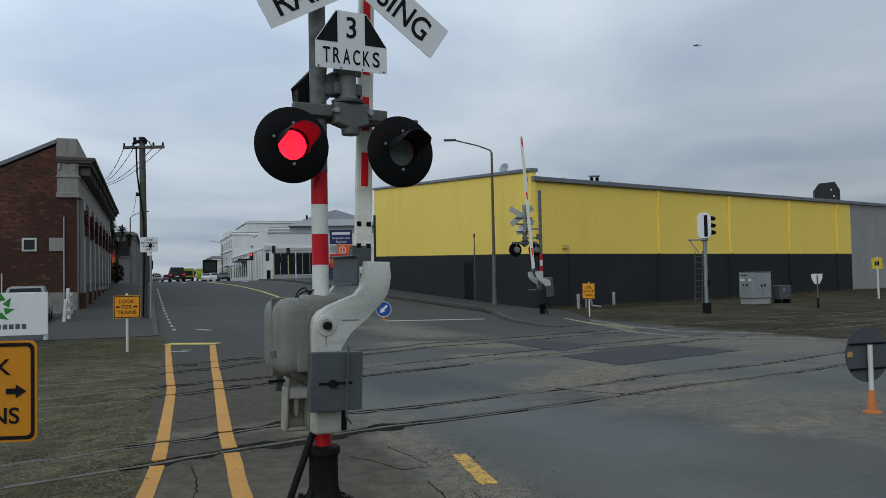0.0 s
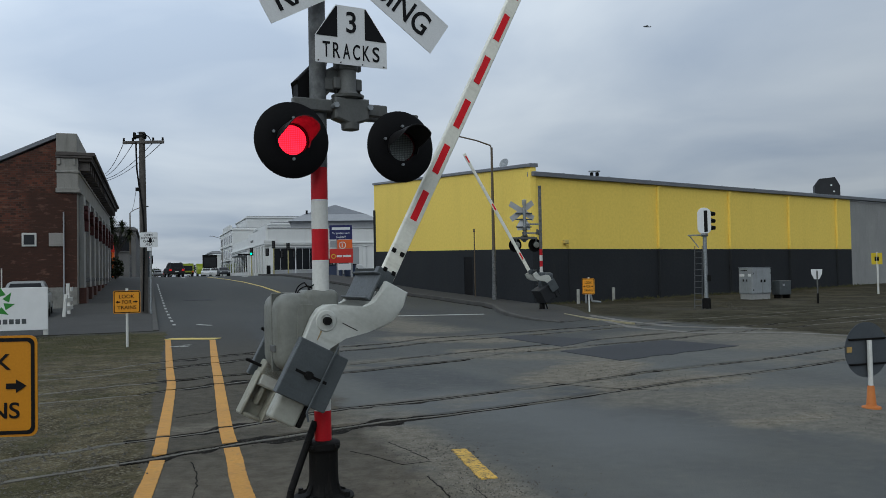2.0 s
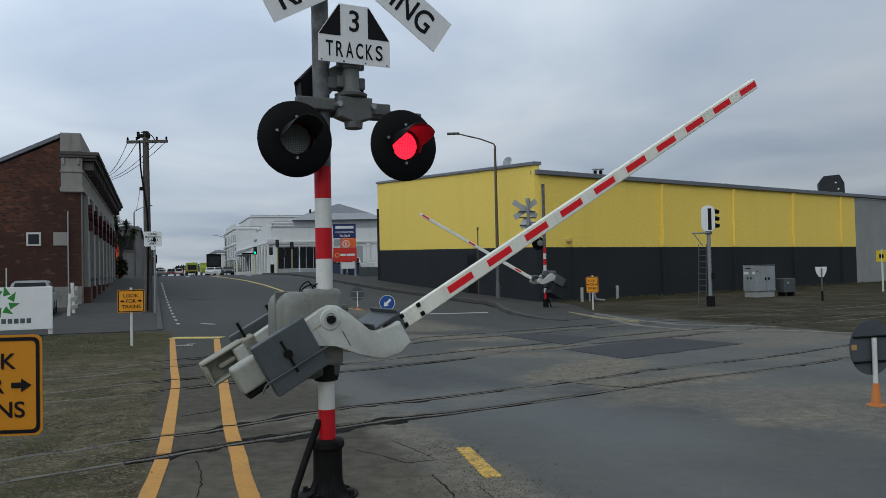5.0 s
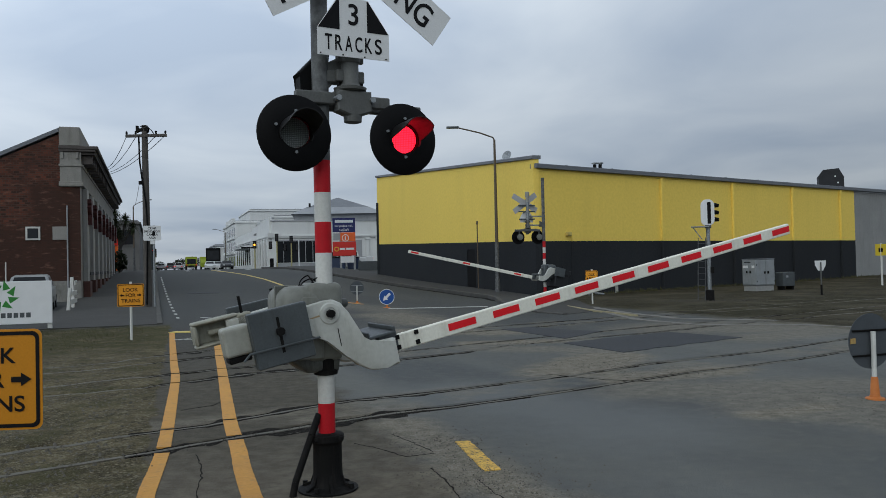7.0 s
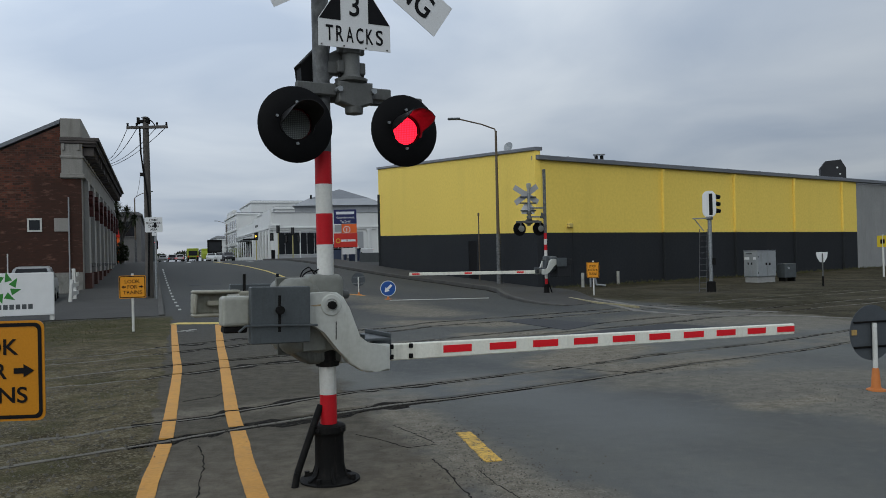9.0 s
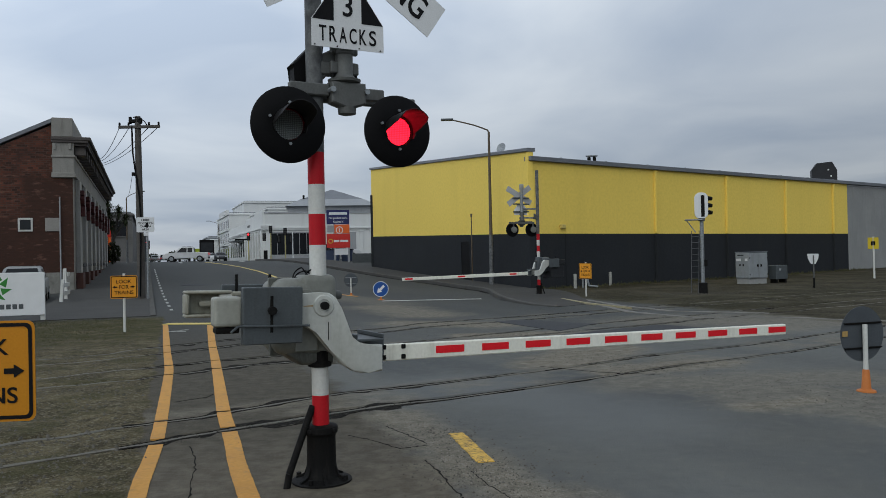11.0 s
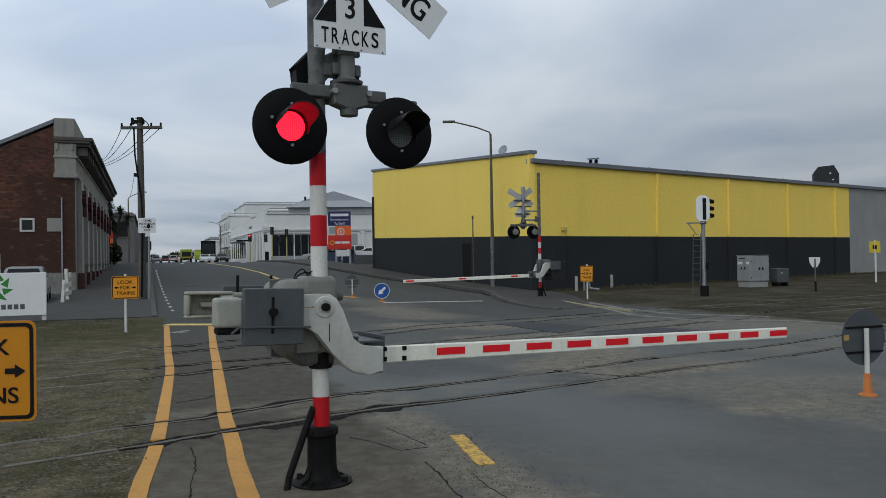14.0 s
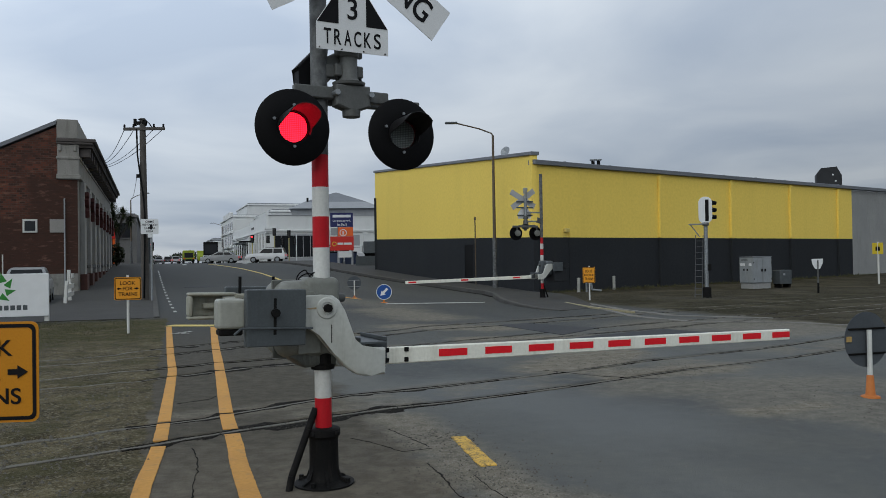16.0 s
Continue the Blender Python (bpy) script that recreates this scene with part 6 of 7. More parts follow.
def make_rail_signal():
    sg = thing("rail_signal", pose(10.27, 30.4, 0, 0, 0, -16), "railway signal seen from behind, with a ladder", "railway signal")
    part("foot", boxes((-0.16, 0.16, -0.16, 0.16, -0.1, 0.42), bevel=0.03), M_TAR, sg)
    part("post", rods(((0, 0, 0.4), (0, 0, 2.9), 0.075), sides=14), M_GALV, sg, "", True)
    part("cable_box", boxes((0.06, 0.18, -0.1, 0.1, 1.05, 1.3), bevel=0.01), M_TAR, sg)
    part("back_board", [bmesh.ops.translate(b, verts=b.verts[:], vec=(0, 0, 3.38)) or b for b in [slabs(rounded(0.5, 1.02, 0.22, 6), -0.06, 0.06, 0.02)]][0], M_SIGNW, sg, "white rounded back board")
    part("dark_slot", boxes((-0.01, 0.12, -0.075, -0.061, 2.95, 3.78), bevel=0.004), M_TAR, sg)
    for k in range(3):
        part("signal_hood", rods(((0.22, 0.02, 3.12 + 0.27 * k), (0.40, 0.08, 3.10 + 0.27 * k), 0.095, 0.07), sides=12), M_BLACK, sg, "black hood", True)
    part("bracket", boxes((-0.12, 0.12, -0.1, 0.1, 2.78, 2.9), bevel=0.015), M_CAST, sg)
    part("platform", boxes((-0.62, 0.02, -0.22, 0.2, 2.82, 2.86)), M_GALV, sg)
    part("platform_brace", rods(((-0.55, 0, 2.82), (-0.22, 0, 2.35), 0.02), sides=6), M_GALV, sg)
    for xx in (-0.44, -0.17):
        part("ladder_rail", rods(((xx, -0.1, -0.05), (xx + 0.07, -0.05, 2.42), 0.016), sides=6), M_LADDER, sg)
    for k in range(10):
        q = (k + 0.6) / 10.5
        part("ladder_rung", rods(((-0.44 + 0.07 * q, -0.1, 2.4 * q), (-0.17 + 0.07 * q, -0.1, 2.4 * q), 0.010), sides=6), M_LADDER, sg)


make_rail_signal()


def make_cabinet():
    cb = thing("signal_cabinet", pose(15.3, 38.2, 0, 0, 0, 24), "grey metal signal cabinet with two double doors", "cabinet")
    part("body", boxes((-0.60, 0.60, -0.4, 0.46, 0.26, 1.5), bevel=0.02), M_CABINET, cb)
    part("lid", boxes((-0.62, 0.62, -0.42, 0.48, 1.5, 1.54), bevel=0.015), M_ROOFG, cb)
    part("plinth", boxes((-0.57, 0.57, -0.37, 0.43, -0.1, 0.259), bevel=0.02), M_CONC, cb, "stained concrete plinth")
    for k, x in enumerate((-0.58, 0.01)):
        d = part("door", boxes((x, x + 0.57, -0.425, -0.402, 0.30, 1.45), bevel=0.01), M_CABINET, cb)
        part("handle", boxes((x + 0.38 * (1 - k) + 0.1, x + 0.38 * (1 - k) + 0.17, -0.46, -0.425, 0.82, 0.94)), M_TAR, d)
        part("hinge", boxes((x + 0.54 * k, x + 0.03 + 0.54 * k, -0.44, -0.425, 0.42, 0.5), (x + 0.54 * k, x + 0.03 + 0.54 * k, -0.44, -0.425, 1.2, 1.28)), M_TAR, d)
    for k, y in enumerate((-0.37, 0.04)):
        d = part("door", boxes((-0.622, -0.602, y, y + 0.39, 0.30, 1.45), bevel=0.01), M_CABINET, cb)
        part("handle", boxes((-0.65, -0.622, y + 0.26 - 0.2 * k, y + 0.32 - 0.2 * k, 0.86, 0.96)), M_TAR, d)
        part("notice", boxes((-0.626, -0.6225, y + 0.03, y + (0.34 if k else 0.2), 1.1, 1.22)), M_SIGNW, d)
    part("print_bar", boxes((-0.626, -0.6225, -0.1, 0.30, 1.36, 1.40)), M_INK, cb)
    sm = thing("small_cabinet", pose(16.75, 38.6, 0, 0, 0, 24), "small dark grey equipment box on legs", "cabinet")
    part("body", boxes((-0.40, 0.36, -0.25, 0.25, 0.18, 0.86), bevel=0.02), M_PLATE, sm)
    part("notice", boxes((-0.22, -0.08, -0.256, -0.2525, 0.6, 0.7)), M_BGREY, sm)
    for x in (-0.28, 0.28):
        part("leg", boxes((x - 0.05, x + 0.05, -0.2, 0.2, -0.1, 0.219)), M_TAR, sm)


M_CABINET = surface("pale_grey_steel_door", (0.34, 0.36, 0.37), (0.25, 0.27, 0.28), 2, 40, 0.5, 0.2, 0.1, grime=((0.15, 0.15, 0.14), 0.5))
make_cabinet()
for x, y in ((6.5, 37.0), (8.66, 39.3)):
    bo = thing("pipe_bollard", pose(x, y, 0), "pale grey pipe bollard in gravel", "bollard", "pipe bollards")
    part("pipe", rods(((0, 0, -0.1), (0, 0, 0.62), 0.075), sides=12), M_PIPE, bo, "", True)
    part("cap", lathe(bmesh.new(), [(0.08, 0.62), (0.08, 0.66), (0.03, 0.68)], None, 12), M_PIPE, bo)

bend_pipe = thing("bent_pipe", pose(7.0, 37.2, 0), "small bent galvanised pipe in gravel", "pipe")
pb = bmesh.new()
for p, q in (((-0.1, 0, -0.1), (-0.1, 0, 0.45)), ((-0.1, 0, 0.45), (0.1, 0, 0.5)), ((0.1, 0, 0.5), (0.18, 0, 0.1)), ((0.18, 0, 0.1), (0.6, 0, 0.05))):
    rod(pb, p, q, 0.05, None, 8)
part("pipe", pb, M_GALV, bend_pipe)


# ---- warehouse fittings ----

def put_on(name, bm, mt, parent, m, label="", smooth=False):
    ob = part(name, bm, mt, parent, label, smooth)
    ob.matrix_basis = m
    return ob


# flat black panel on the wall; the doorway's shade is its colour
door = put_on("door", boxes((18.45, 19.68, -0.012, -0.004, 0.1, 2.41)), M_BLACK, house, W_FRONT, "flat black panel for the recessed doorway")
part("door_frame", boxes((18.35, 18.45, -0.03, -0.003, 0.1, 2.5), (19.68, 19.78, -0.03, -0.003, 0.1, 2.5), (18.45, 19.68, -0.03, -0.003, 2.41, 2.5)), M_WHG, door)
put_on("seam", boxes((22.4, 22.46, -0.02, -0.003, 2.8, 6.6)), M_WHY, house, W_FRONT)
put_on("corner_flashing", boxes((26.65, 26.9, -0.06, 0.2, 2.62, 6.4), bevel=0.01), M_WHY, house, W_FRONT)
put_on("wall_lamp", boxes((1.92, 2.2, -0.2, -0.003, 2.84, 3.04), bevel=0.03), M_YPALE, house, W_SIDE, "small pale yellow wall lamp")
put_on("vent_stub", boxes((2.3, 2.36, -0.03, -0.003, -0.3, 2.58)), M_WHG, house, W_SIDE)
put_on("vent_stub", boxes((2.3, 2.36, -0.03, -0.003, 2.62, 3.1)), M_WHY, house, W_SIDE)
put_on("satellite_dish", lathe(bmesh.new(), [(0.02, 0.0), (0.15, 0.02), (0.27, 0.075), (0.255, 0.085), (0.02, 0.025)], pose(23.4, 0.3, 7.05, 70, 0, 30), 20), M_GALV, house, W_FRONT, "grey satellite dish", True)
for k in range(9):
    put_on("roof_sheet_rib", boxes((2 + 3.2 * k, 2.06 + 3.2 * k, -0.14, 0.4, 6.22, 6.25)), M_ROOFG, house, W_SIDE)
flue = thing("twin_flue", pose(9.2, 46.0, 6.2), "pair of short black flues with caps on the roof", "flue")
for x in (-0.16, 0.16):
    part("pipe", rods(((x, 0, -0.4), (x, 0, 1.02), 0.1), sides=10), M_TAR, flue)
    part("cap", rods(((x, 0, 1.06), (x, 0, 1.12), 0.19), ((x, 0, 1.0), (x, 0, 1.07), 0.03), sides=10), M_GALV, flue)
cowl = thing("roof_cowl", pose(27.95, 56.5, 6.15, 0, 0, -20), "large dark roof ventilator with white collar", "roof vent")
part("hood", slabs([(-0.82, 0.28), (0.82, 0.28), (0.82, 1.0), (0.5, 1.62), (-0.5, 1.55), (-0.82, 1.1)], -0.6, 0.6, 0.03), M_PLATE2, cowl, "dark hood")
part("collar", lathe(bmesh.new(), [(0.85, -0.6), (0.85, 0.25), (0.7, 0.28)], None, 20), M_SIGNW, cowl, "white collar", True)
for z, x in ((1.05, 0.25), (0.6, 0.42)):
    part("port", lathe(bmesh.new(), [(0.06, 0.0), (0.06, 0.03)], Matrix.Translation((x, -0.6, z)) @ pose(0, 0, 0, 90, 0, 0), 12), M_SIGNW, cowl)


# ---- yard of the brick building ----
def wheel(parent, x, y, r, w):
    wh = part("wheel", lathe(bmesh.new(), [(r * 0.5, -w / 2), (r * 0.93, -w / 2), (r, -w / 3), (r, w / 3), (r * 0.93, w / 2), (r * 0.5, w / 2)], pose(x, y, r, 90, 0, 0), 18), M_TYRE, parent, "", True)
    side = 1 if y > 0 else -1
    part("rim", lathe(bmesh.new(), [(r * 0.62, 0.0), (r * 0.6, 0.012), (r * 0.2, 0.02)], Matrix.Translation((x, y + side * (w / 2 - 0.005), r)) @ pose(0, 0, 0, -90 * side, 0, 0), 14), M_GALV, wh, "", True)


SHAPES = {
    "sedan": (4.7, 1.78, [(-2.3, 0.45), (-2.25, 0.92), (-1.75, 1.0), (1.0, 0.98), (2.1, 0.80), (2.33, 0.6), (2.33, 0.3), (-2.3, 0.3)], [(-1.75, 0.98), (-1.1, 1.42), (0.25, 1.44), (1.1, 0.96)], 0.32, 1.4),
    "suv": (4.7, 1.86, [(-2.3, 0.5), (-2.3, 1.05), (-2.2, 1.1), (1.0, 1.12), (2.1, 1.02), (2.33, 0.75), (2.33, 0.4), (-2.3, 0.4)], [(-2.22, 1.08), (-2.0, 1.74), (0.2, 1.76), (1.05, 1.1)], 0.37, 1.4),
    "ute": (5.2, 1.86, [(-2.6, 0.55), (-2.6, 1.12), (1.2, 1.12), (2.3, 1.05), (2.6, 0.8), (2.6, 0.42), (-2.6, 0.42)], [(-1.0, 1.1), (-0.85, 1.76), (0.5, 1.78), (1.3, 1.1)], 0.38, 1.6),
    "hatch": (4.2, 1.76, [(-2.05, 0.45), (-2.1, 0.95), (-1.95, 1.02), (1.1, 1.0), (1.95, 0.82), (2.1, 0.6), (2.1, 0.3), (-2.05, 0.3)], [(-2.0, 1.0), (-1.55, 1.48), (0.2, 1.52), (1.15, 0.98)], 0.31, 1.28),
}
M_TAIL = surface("red_tail_lens", (0.35, 0.01, 0.01), (0.28, 0.008, 0.008), 4, 40, 0.3, glow=((1.0, 0.02, 0.02), 0.5))
M_HEAD = surface("clear_lamp_lens", (0.6, 0.62, 0.62), (0.5, 0.52, 0.52), 4, 40, 0.2)


def paint(name, c, rough=0.35):
    return surface(name, c, tuple(0.85 * v for v in c), 1.5, 30, rough, 0.0, 0.02, gloss=0.5)


P_WHITE, P_SILVER, P_BLACK = paint("white_car_paint", (0.62, 0.63, 0.63)), paint("silver_car_paint", (0.30, 0.31, 0.31)), paint("black_car_paint", (0.014, 0.015, 0.018))
P_RED, P_BLUE, P_GREY = paint("maroon_car_paint", (0.12, 0.015, 0.02)), paint("blue_car_paint", (0.03, 0.05, 0.11)), paint("grey_car_paint", (0.11, 0.115, 0.12))
P_LIME = paint("lime_paint", (0.30, 0.37, 0.02), 0.6)


def make_car(shape, pt, m, label, group="cars"):
    """A car, x forward, resting on its wheels."""
    length, width, body, cabin, r, base = SHAPES[shape]
    car = thing("car", m, label, "car", group)
    h = width / 2
    part("body", slabs(body, -h, h, 0.06, 2), pt, car, "", True)
    bm = bmesh.new()
    lo = [(cabin[0][0], cabin[0][1]), (cabin[3][0], cabin[3][1])]
    vs = []
    for s in (-1, 1):
        vs.append([bm.verts.new((cabin[0][0], s * (h - 0.06), cabin[0][1])), bm.verts.new((cabin[1][0], s * (h - 0.22), cabin[1][1])), bm.verts.new((cabin[2][0], s * (h - 0.22), cabin[2][1])), bm.verts.new((cabin[3][0], s * (h - 0.06), cabin[3][1]))])
    a, b = vs
    for f in (a, b[::-1], (a[0], b[0], b[1], a[1]), (a[1], b[1], b[2], a[2]), (a[2], b[2], b[3], a[3]), (a[0], a[3], b[3], b[0])):
        bm.faces.new(f)
    bmesh.ops.bevel(bm, geom=bm.edges[:], offset=0.05, segments=2, affect="EDGES")
    top = part("cabin", bm, pt, car, "", True)
    # panes stand a little proud of the cabin
    for s in (-1, 1):
        mid = (cabin[1][0] + cabin[2][0]) / 2
        for x0, x1, u0, u1 in ((cabin[0][0] + 0.25, mid - 0.05, cabin[1][0] + 0.06, mid - 0.05), (mid + 0.05, cabin[3][0] - 0.3, mid + 0.05, cabin[2][0] - 0.04)):
            g = bmesh.new()
            z0, z1 = cabin[0][1] + 0.05, cabin[1][1] - 0.09
            q = lambda x, z: (x, s * (h - 0.055 - 0.16 * (z - cabin[0][1]) / (cabin[1][1] - cabin[0][1]) + 0.012), z)
            g.faces.new([g.verts.new(q(*p)) for p in ((x0, z0), (x1, z0), (u1, z1), (u0, z1))])
            part("side_window", g, M_CARGLASS, top)
    for i, j, name in ((0, 1, "rear_window"), (3, 2, "windscreen")):
        g = bmesh.new()
        (x0, z0), (x1, z1) = cabin[i], cabin[j]
        dx = -0.015 if i == 0 else 0.015
        pts = [(x0 + (x1 - x0) * f + dx, z0 + (z1 - z0) * f + 0.012) for f in (0.12, 0.86)]
        g.faces.new([g.verts.new(p) for p in ((pts[0][0], -h + 0.2, pts[0][1]), (pts[0][0], h - 0.2, pts[0][1]), (pts[1][0], h - 0.32, pts[1][1]), (pts[1][0], -h + 0.32, pts[1][1]))])
        part(name, g, M_CARGLASS, top)
    bx0, bx1 = body[0][0], max(p[0] for p in body)
    zt = body[1][1]
    for s in (-1, 1):
        part("tail_light", boxes((bx0 - 0.025, bx0 + 0.05, s * (h - 0.2) - 0.14, s * (h - 0.2) + 0.14, zt - 0.28, zt - 0.08)), M_TAIL, car, "red tail light")
        part("headlight", boxes((bx1 - 0.12, bx1 + 0.02, s * (h - 0.24) - 0.15, s * (h - 0.24) + 0.15, 0.62, 0.78)), M_HEAD, car, "clear headlight")
        for x in (-base, base):
            wheel(car, x, s * (h - 0.09), r, 0.22)
    part("bumper", boxes((bx0 - 0.04, bx0 + 0.1, -h + 0.05, h - 0.05, 0.38, 0.58), bevel=0.03), M_TYRE, car)
    part("number_plate", boxes((bx0 - 0.05, bx0 - 0.041, -0.2, 0.2, 0.62, 0.74)), M_SIGNW, car)
    if shape == "ute":
        part("tray", boxes((-2.5, -1.05, -h + 0.12, h - 0.12, 1.1, 1.14)), M_TYRE, car)
    if shape in ("suv", "ute"):
        for s in (-1, 1):
            part("roof_rail", boxes((cabin[1][0] + 0.2, cabin[2][0] - 0.1, s * (h - 0.3) - 0.02, s * (h - 0.3) + 0.02, cabin[1][1] + 0.01, cabin[1][1] + 0.06)), M_TYRE, car)
    return car


def on_street(x, y, turn):
    return pose(x, y, up(x, y) + 0.005, 0, 0, turn)


make_car("hatch", P_SILVER, on_street(-17.9, 34.6, 114), "silver hatchback parked beside the brick building", "parked cars")


def make_fence():
    fe = thing("white_fence", pose(-14.8, 31.3, up(-14.8, 31.3), 0, 0, 109), "short leaning white timber fence end", "fence")
    for x, lean in ((0.0, 5), (1.9, -2)):
        bm = boxes((-0.12, 0.12, -0.06, 0.06, -0.15, 1.02 + 0.42 * (x > 1)), bevel=0.01)
        bmesh.ops.transform(bm, verts=bm.verts[:], matrix=pose(x, 0, 0, lean, 0, 0))
        part("post", bm, M_WHITE, fe)
    for z in (0.45, 0.78, 1.2):
        part("rail", boxes((-0.2 if z < 1 else 1.7, 2.4, -0.10, -0.062, z - 0.09, z + 0.09), bevel=0.008), M_WHITE, fe)


make_fence()

# ---- white corner building and its neighbours ----
CORNER = (-22.8, 105.0)
BFRAME = Matrix.Translation((CORNER[0], CORNER[1], 1.5)) @ pose(0, 0, 0, 0, 0, 20)


def make_corner_building():
    b = thing("white_corner_building", BFRAME, "white corner building with pilasters and shop windows", "building")
    part("side_wall", boxes((0.3, 26, 0.0, 0.4, -0.6, 6.3)), M_BWHITE, b)
    part("street_wall", boxes((0.0, 0.4, 0.4, 46, -0.6, 5.6)), M_BWHITE, b)
    part("parapet", slabs([(0.4, 5.6), (16, 5.6), (16, 6.3), (0.4, 6.3)], 0.02, 0.3), M_BWHITE, b)
    p = part("street_parapet", slabs([(0.4, 5.6), (46, 5.6), (46, 5.9), (20, 5.9), (20, 6.35), (9, 6.35), (9, 6.8), (0.4, 6.8)], 0.0, 0.35), M_BWHITE, b)
    p.matrix_basis = pose(0.37, 0, 0, 0, 0, 90)
    part("roof", boxes((0.4, 26, 0.4, 46, 5.4, 5.55)), M_ROOFG, b)
    part("cornice", boxes((-0.2, 26, -0.25, 0.0, 4.2, 4.45), (-0.2, 26, -0.15, 0.0, 4.0, 4.2), bevel=0.03), M_BWHITE, b)
    part("cornice", boxes((-0.25, 0.0, 0.0, 46, 4.2, 4.45), (-0.15, 0.0, 0.0, 46, 4.0, 4.2), bevel=0.03), M_BWHITE, b)
    part("coping", boxes((0.2, 26, -0.12, 0.42, 6.3, 6.42), bevel=0.02), M_BGREY, b)
    part("corner_cap", boxes((-0.3, 1.3, -0.3, 0.9, 4.45, 4.75), bevel=0.03), M_BWHITE, b)
    for k in range(7):
        x = 0.9 + 0.98 * k
        w = part("shop_window", boxes((x, x + 0.9, -0.03, -0.004, 0.75, 3.6)), M_GLASS, b, "dark shop window")
        part("mullion", boxes((x + 0.9, x + 0.96, -0.06, -0.003, 0.6, 3.7)), M_BGREY, w)
    part("window_head", boxes((0.8, 7.8, -0.09, -0.003, 3.62, 3.78)), M_BGREY, b)
    part("stall_riser", boxes((0.8, 7.8, -0.06, -0.003, 0.2, 0.7)), M_BGREY, b)
    part("roller_door", boxes((9.8, 12.6, -0.03, -0.004, 0.0, 3.7)), M_BGREY, b, "blue-grey roller door")
    for x in (8.4, 9.3, 13.1, 14.6, 17.5):
        part("pilaster", boxes((x, x + 0.5, -0.16, -0.003, -0.4, 4.0), bevel=0.02), M_BWHITE, b)
        part("capital", boxes((x - 0.1, x + 0.6, -0.22, -0.004, 3.75, 3.99), bevel=0.02), M_BWHITE, b)
    for k in range(7):
        y = 1.0 + 3.0 * k
        part("pilaster", boxes((-0.25, -0.003, y - 0.45, y + 0.45, -0.4, 4.0), bevel=0.02), M_BWHITE, b)
        if k < 6:
            part("tall_window", boxes((-0.03, -0.004, y + 0.5, y + 2.5, 0.4, 3.6)), M_GLASS, b, "tall dark window")
    for k in range(7):
        y = 23.0 + 3.3 * k
        arch = [(y - 0.8, 0.6), (y + 0.8, 0.6)] + [(y + 0.8 * math.cos(radians(a)), 2.7 + 0.8 * math.sin(radians(a))) for a in range(0, 181, 20)]
        w = part("arched_window", slabs(arch, 0.0, 0.03), M_GLASS, b, "dark arched window")
        w.matrix_basis = pose(-0.004, 0, 0, 0, 0, 90)
    for k in range(3):
        part("wall_print", boxes((-0.01, -0.002, 14 + 1.2 * k, 14.9 + 1.2 * k, 5.0, 5.35)), M_INK, b)
    part("awning", boxes((-1.6, -0.01, 24, 30, 3.1, 3.3), bevel=0.02), M_PLATE, b, "dark awning")
    return b


make_corner_building()


def make_block(name, m, w, d, h, mt, label, storeys=(), bays=0, roof=M_ROOFG, side=0):
    """A plain building; its front is the plane x = 0 or y = 0 as side says."""
    b = thing(name, m, label, "building")
    part("wall", boxes((0, w, 0, d, -1.2, h)), mt, b)
    part("roof", boxes((0.15, w - 0.15, 0.15, d - 0.15, h, h + 0.12)), roof, b)
    part("cornice", boxes((-0.2, w + 0.2, -0.2, d + 0.2, h - 0.35, h - 0.1), bevel=0.03), mt, b)
    for z0, z1 in storeys:
        for k in range(bays):
            if side == 0:
                p = d * (k + 0.5) / bays
                q = d / bays * 0.28
                wn_ = part("window", boxes((-0.05, -0.004, p - q, p + q, z0, z1)), M_GLASS, b)
                part("sill", boxes((-0.14, -0.003, p - q - 0.1, p + q + 0.1, z0 - 0.14, z0 - 0.01)), mt, wn_)
            else:
                p = w * (k + 0.5) / bays
                q = w / bays * 0.28
                wn_ = part("window", boxes((p - q, p + q, -0.05, -0.004, z0, z1)), M_GLASS, b)
                part("sill", boxes((p - q - 0.1, p + q + 0.1, -0.14, -0.003, z0 - 0.14, z0 - 0.01)), mt, wn_)
    return b


def street_pose(across, along, z=1.5):
    x, y = street(across, along)
    return Matrix.Translation((x, y, z)) @ pose(0, 0, 0, 0, 0, 20)


CA = CORNER[0] * math.cos(ROAD) + CORNER[1] * math.sin(ROAD)
CS = -CORNER[0] * math.sin(ROAD) + CORNER[1] * math.cos(ROAD)
three = make_block("three_storey_building", street_pose(CA, CS + 46.2), 16, 26, 9.0, M_BWHITE, "cream three-storey building with rows of windows", ((0.6, 2.4), (3.5, 5.2), (6.2, 7.8)), 7)
for z in (2.9, 5.7):
    part("string_course", boxes((-0.25, -0.003, 0, 26, z, z + 0.3)), M_BWHITE, three)
part("upper_parapet", boxes((-0.05, 0.6, 6, 20, 9.0, 9.9), bevel=0.03), M_BWHITE, three)
make_block("rear_block", street_pose(CA + 4, CS + 24), 14, 22, 8.6, M_BWHITE, "white block rising behind the corner building")
make_block("tall_rear_block", street_pose(CA + 3, CS + 49), 12, 20, 11.4, M_BWHITE, "taller white block behind the street fronts")
make_block("grey_shop_building", street_pose(-7.2, 98.5), 5.7, 36, 5.9, M_BDARK, "dark grey two-storey shop building", ((3.2, 4.9),), 2, M_ROOFG, 1)
make_block("dark_shop_row", street_pose(-6.0, 136), 6.0, 60, 4.6, M_PLATE, "row of darker shops further along the street", ((0.8, 2.4),), 9, M_ROOFG, 0)
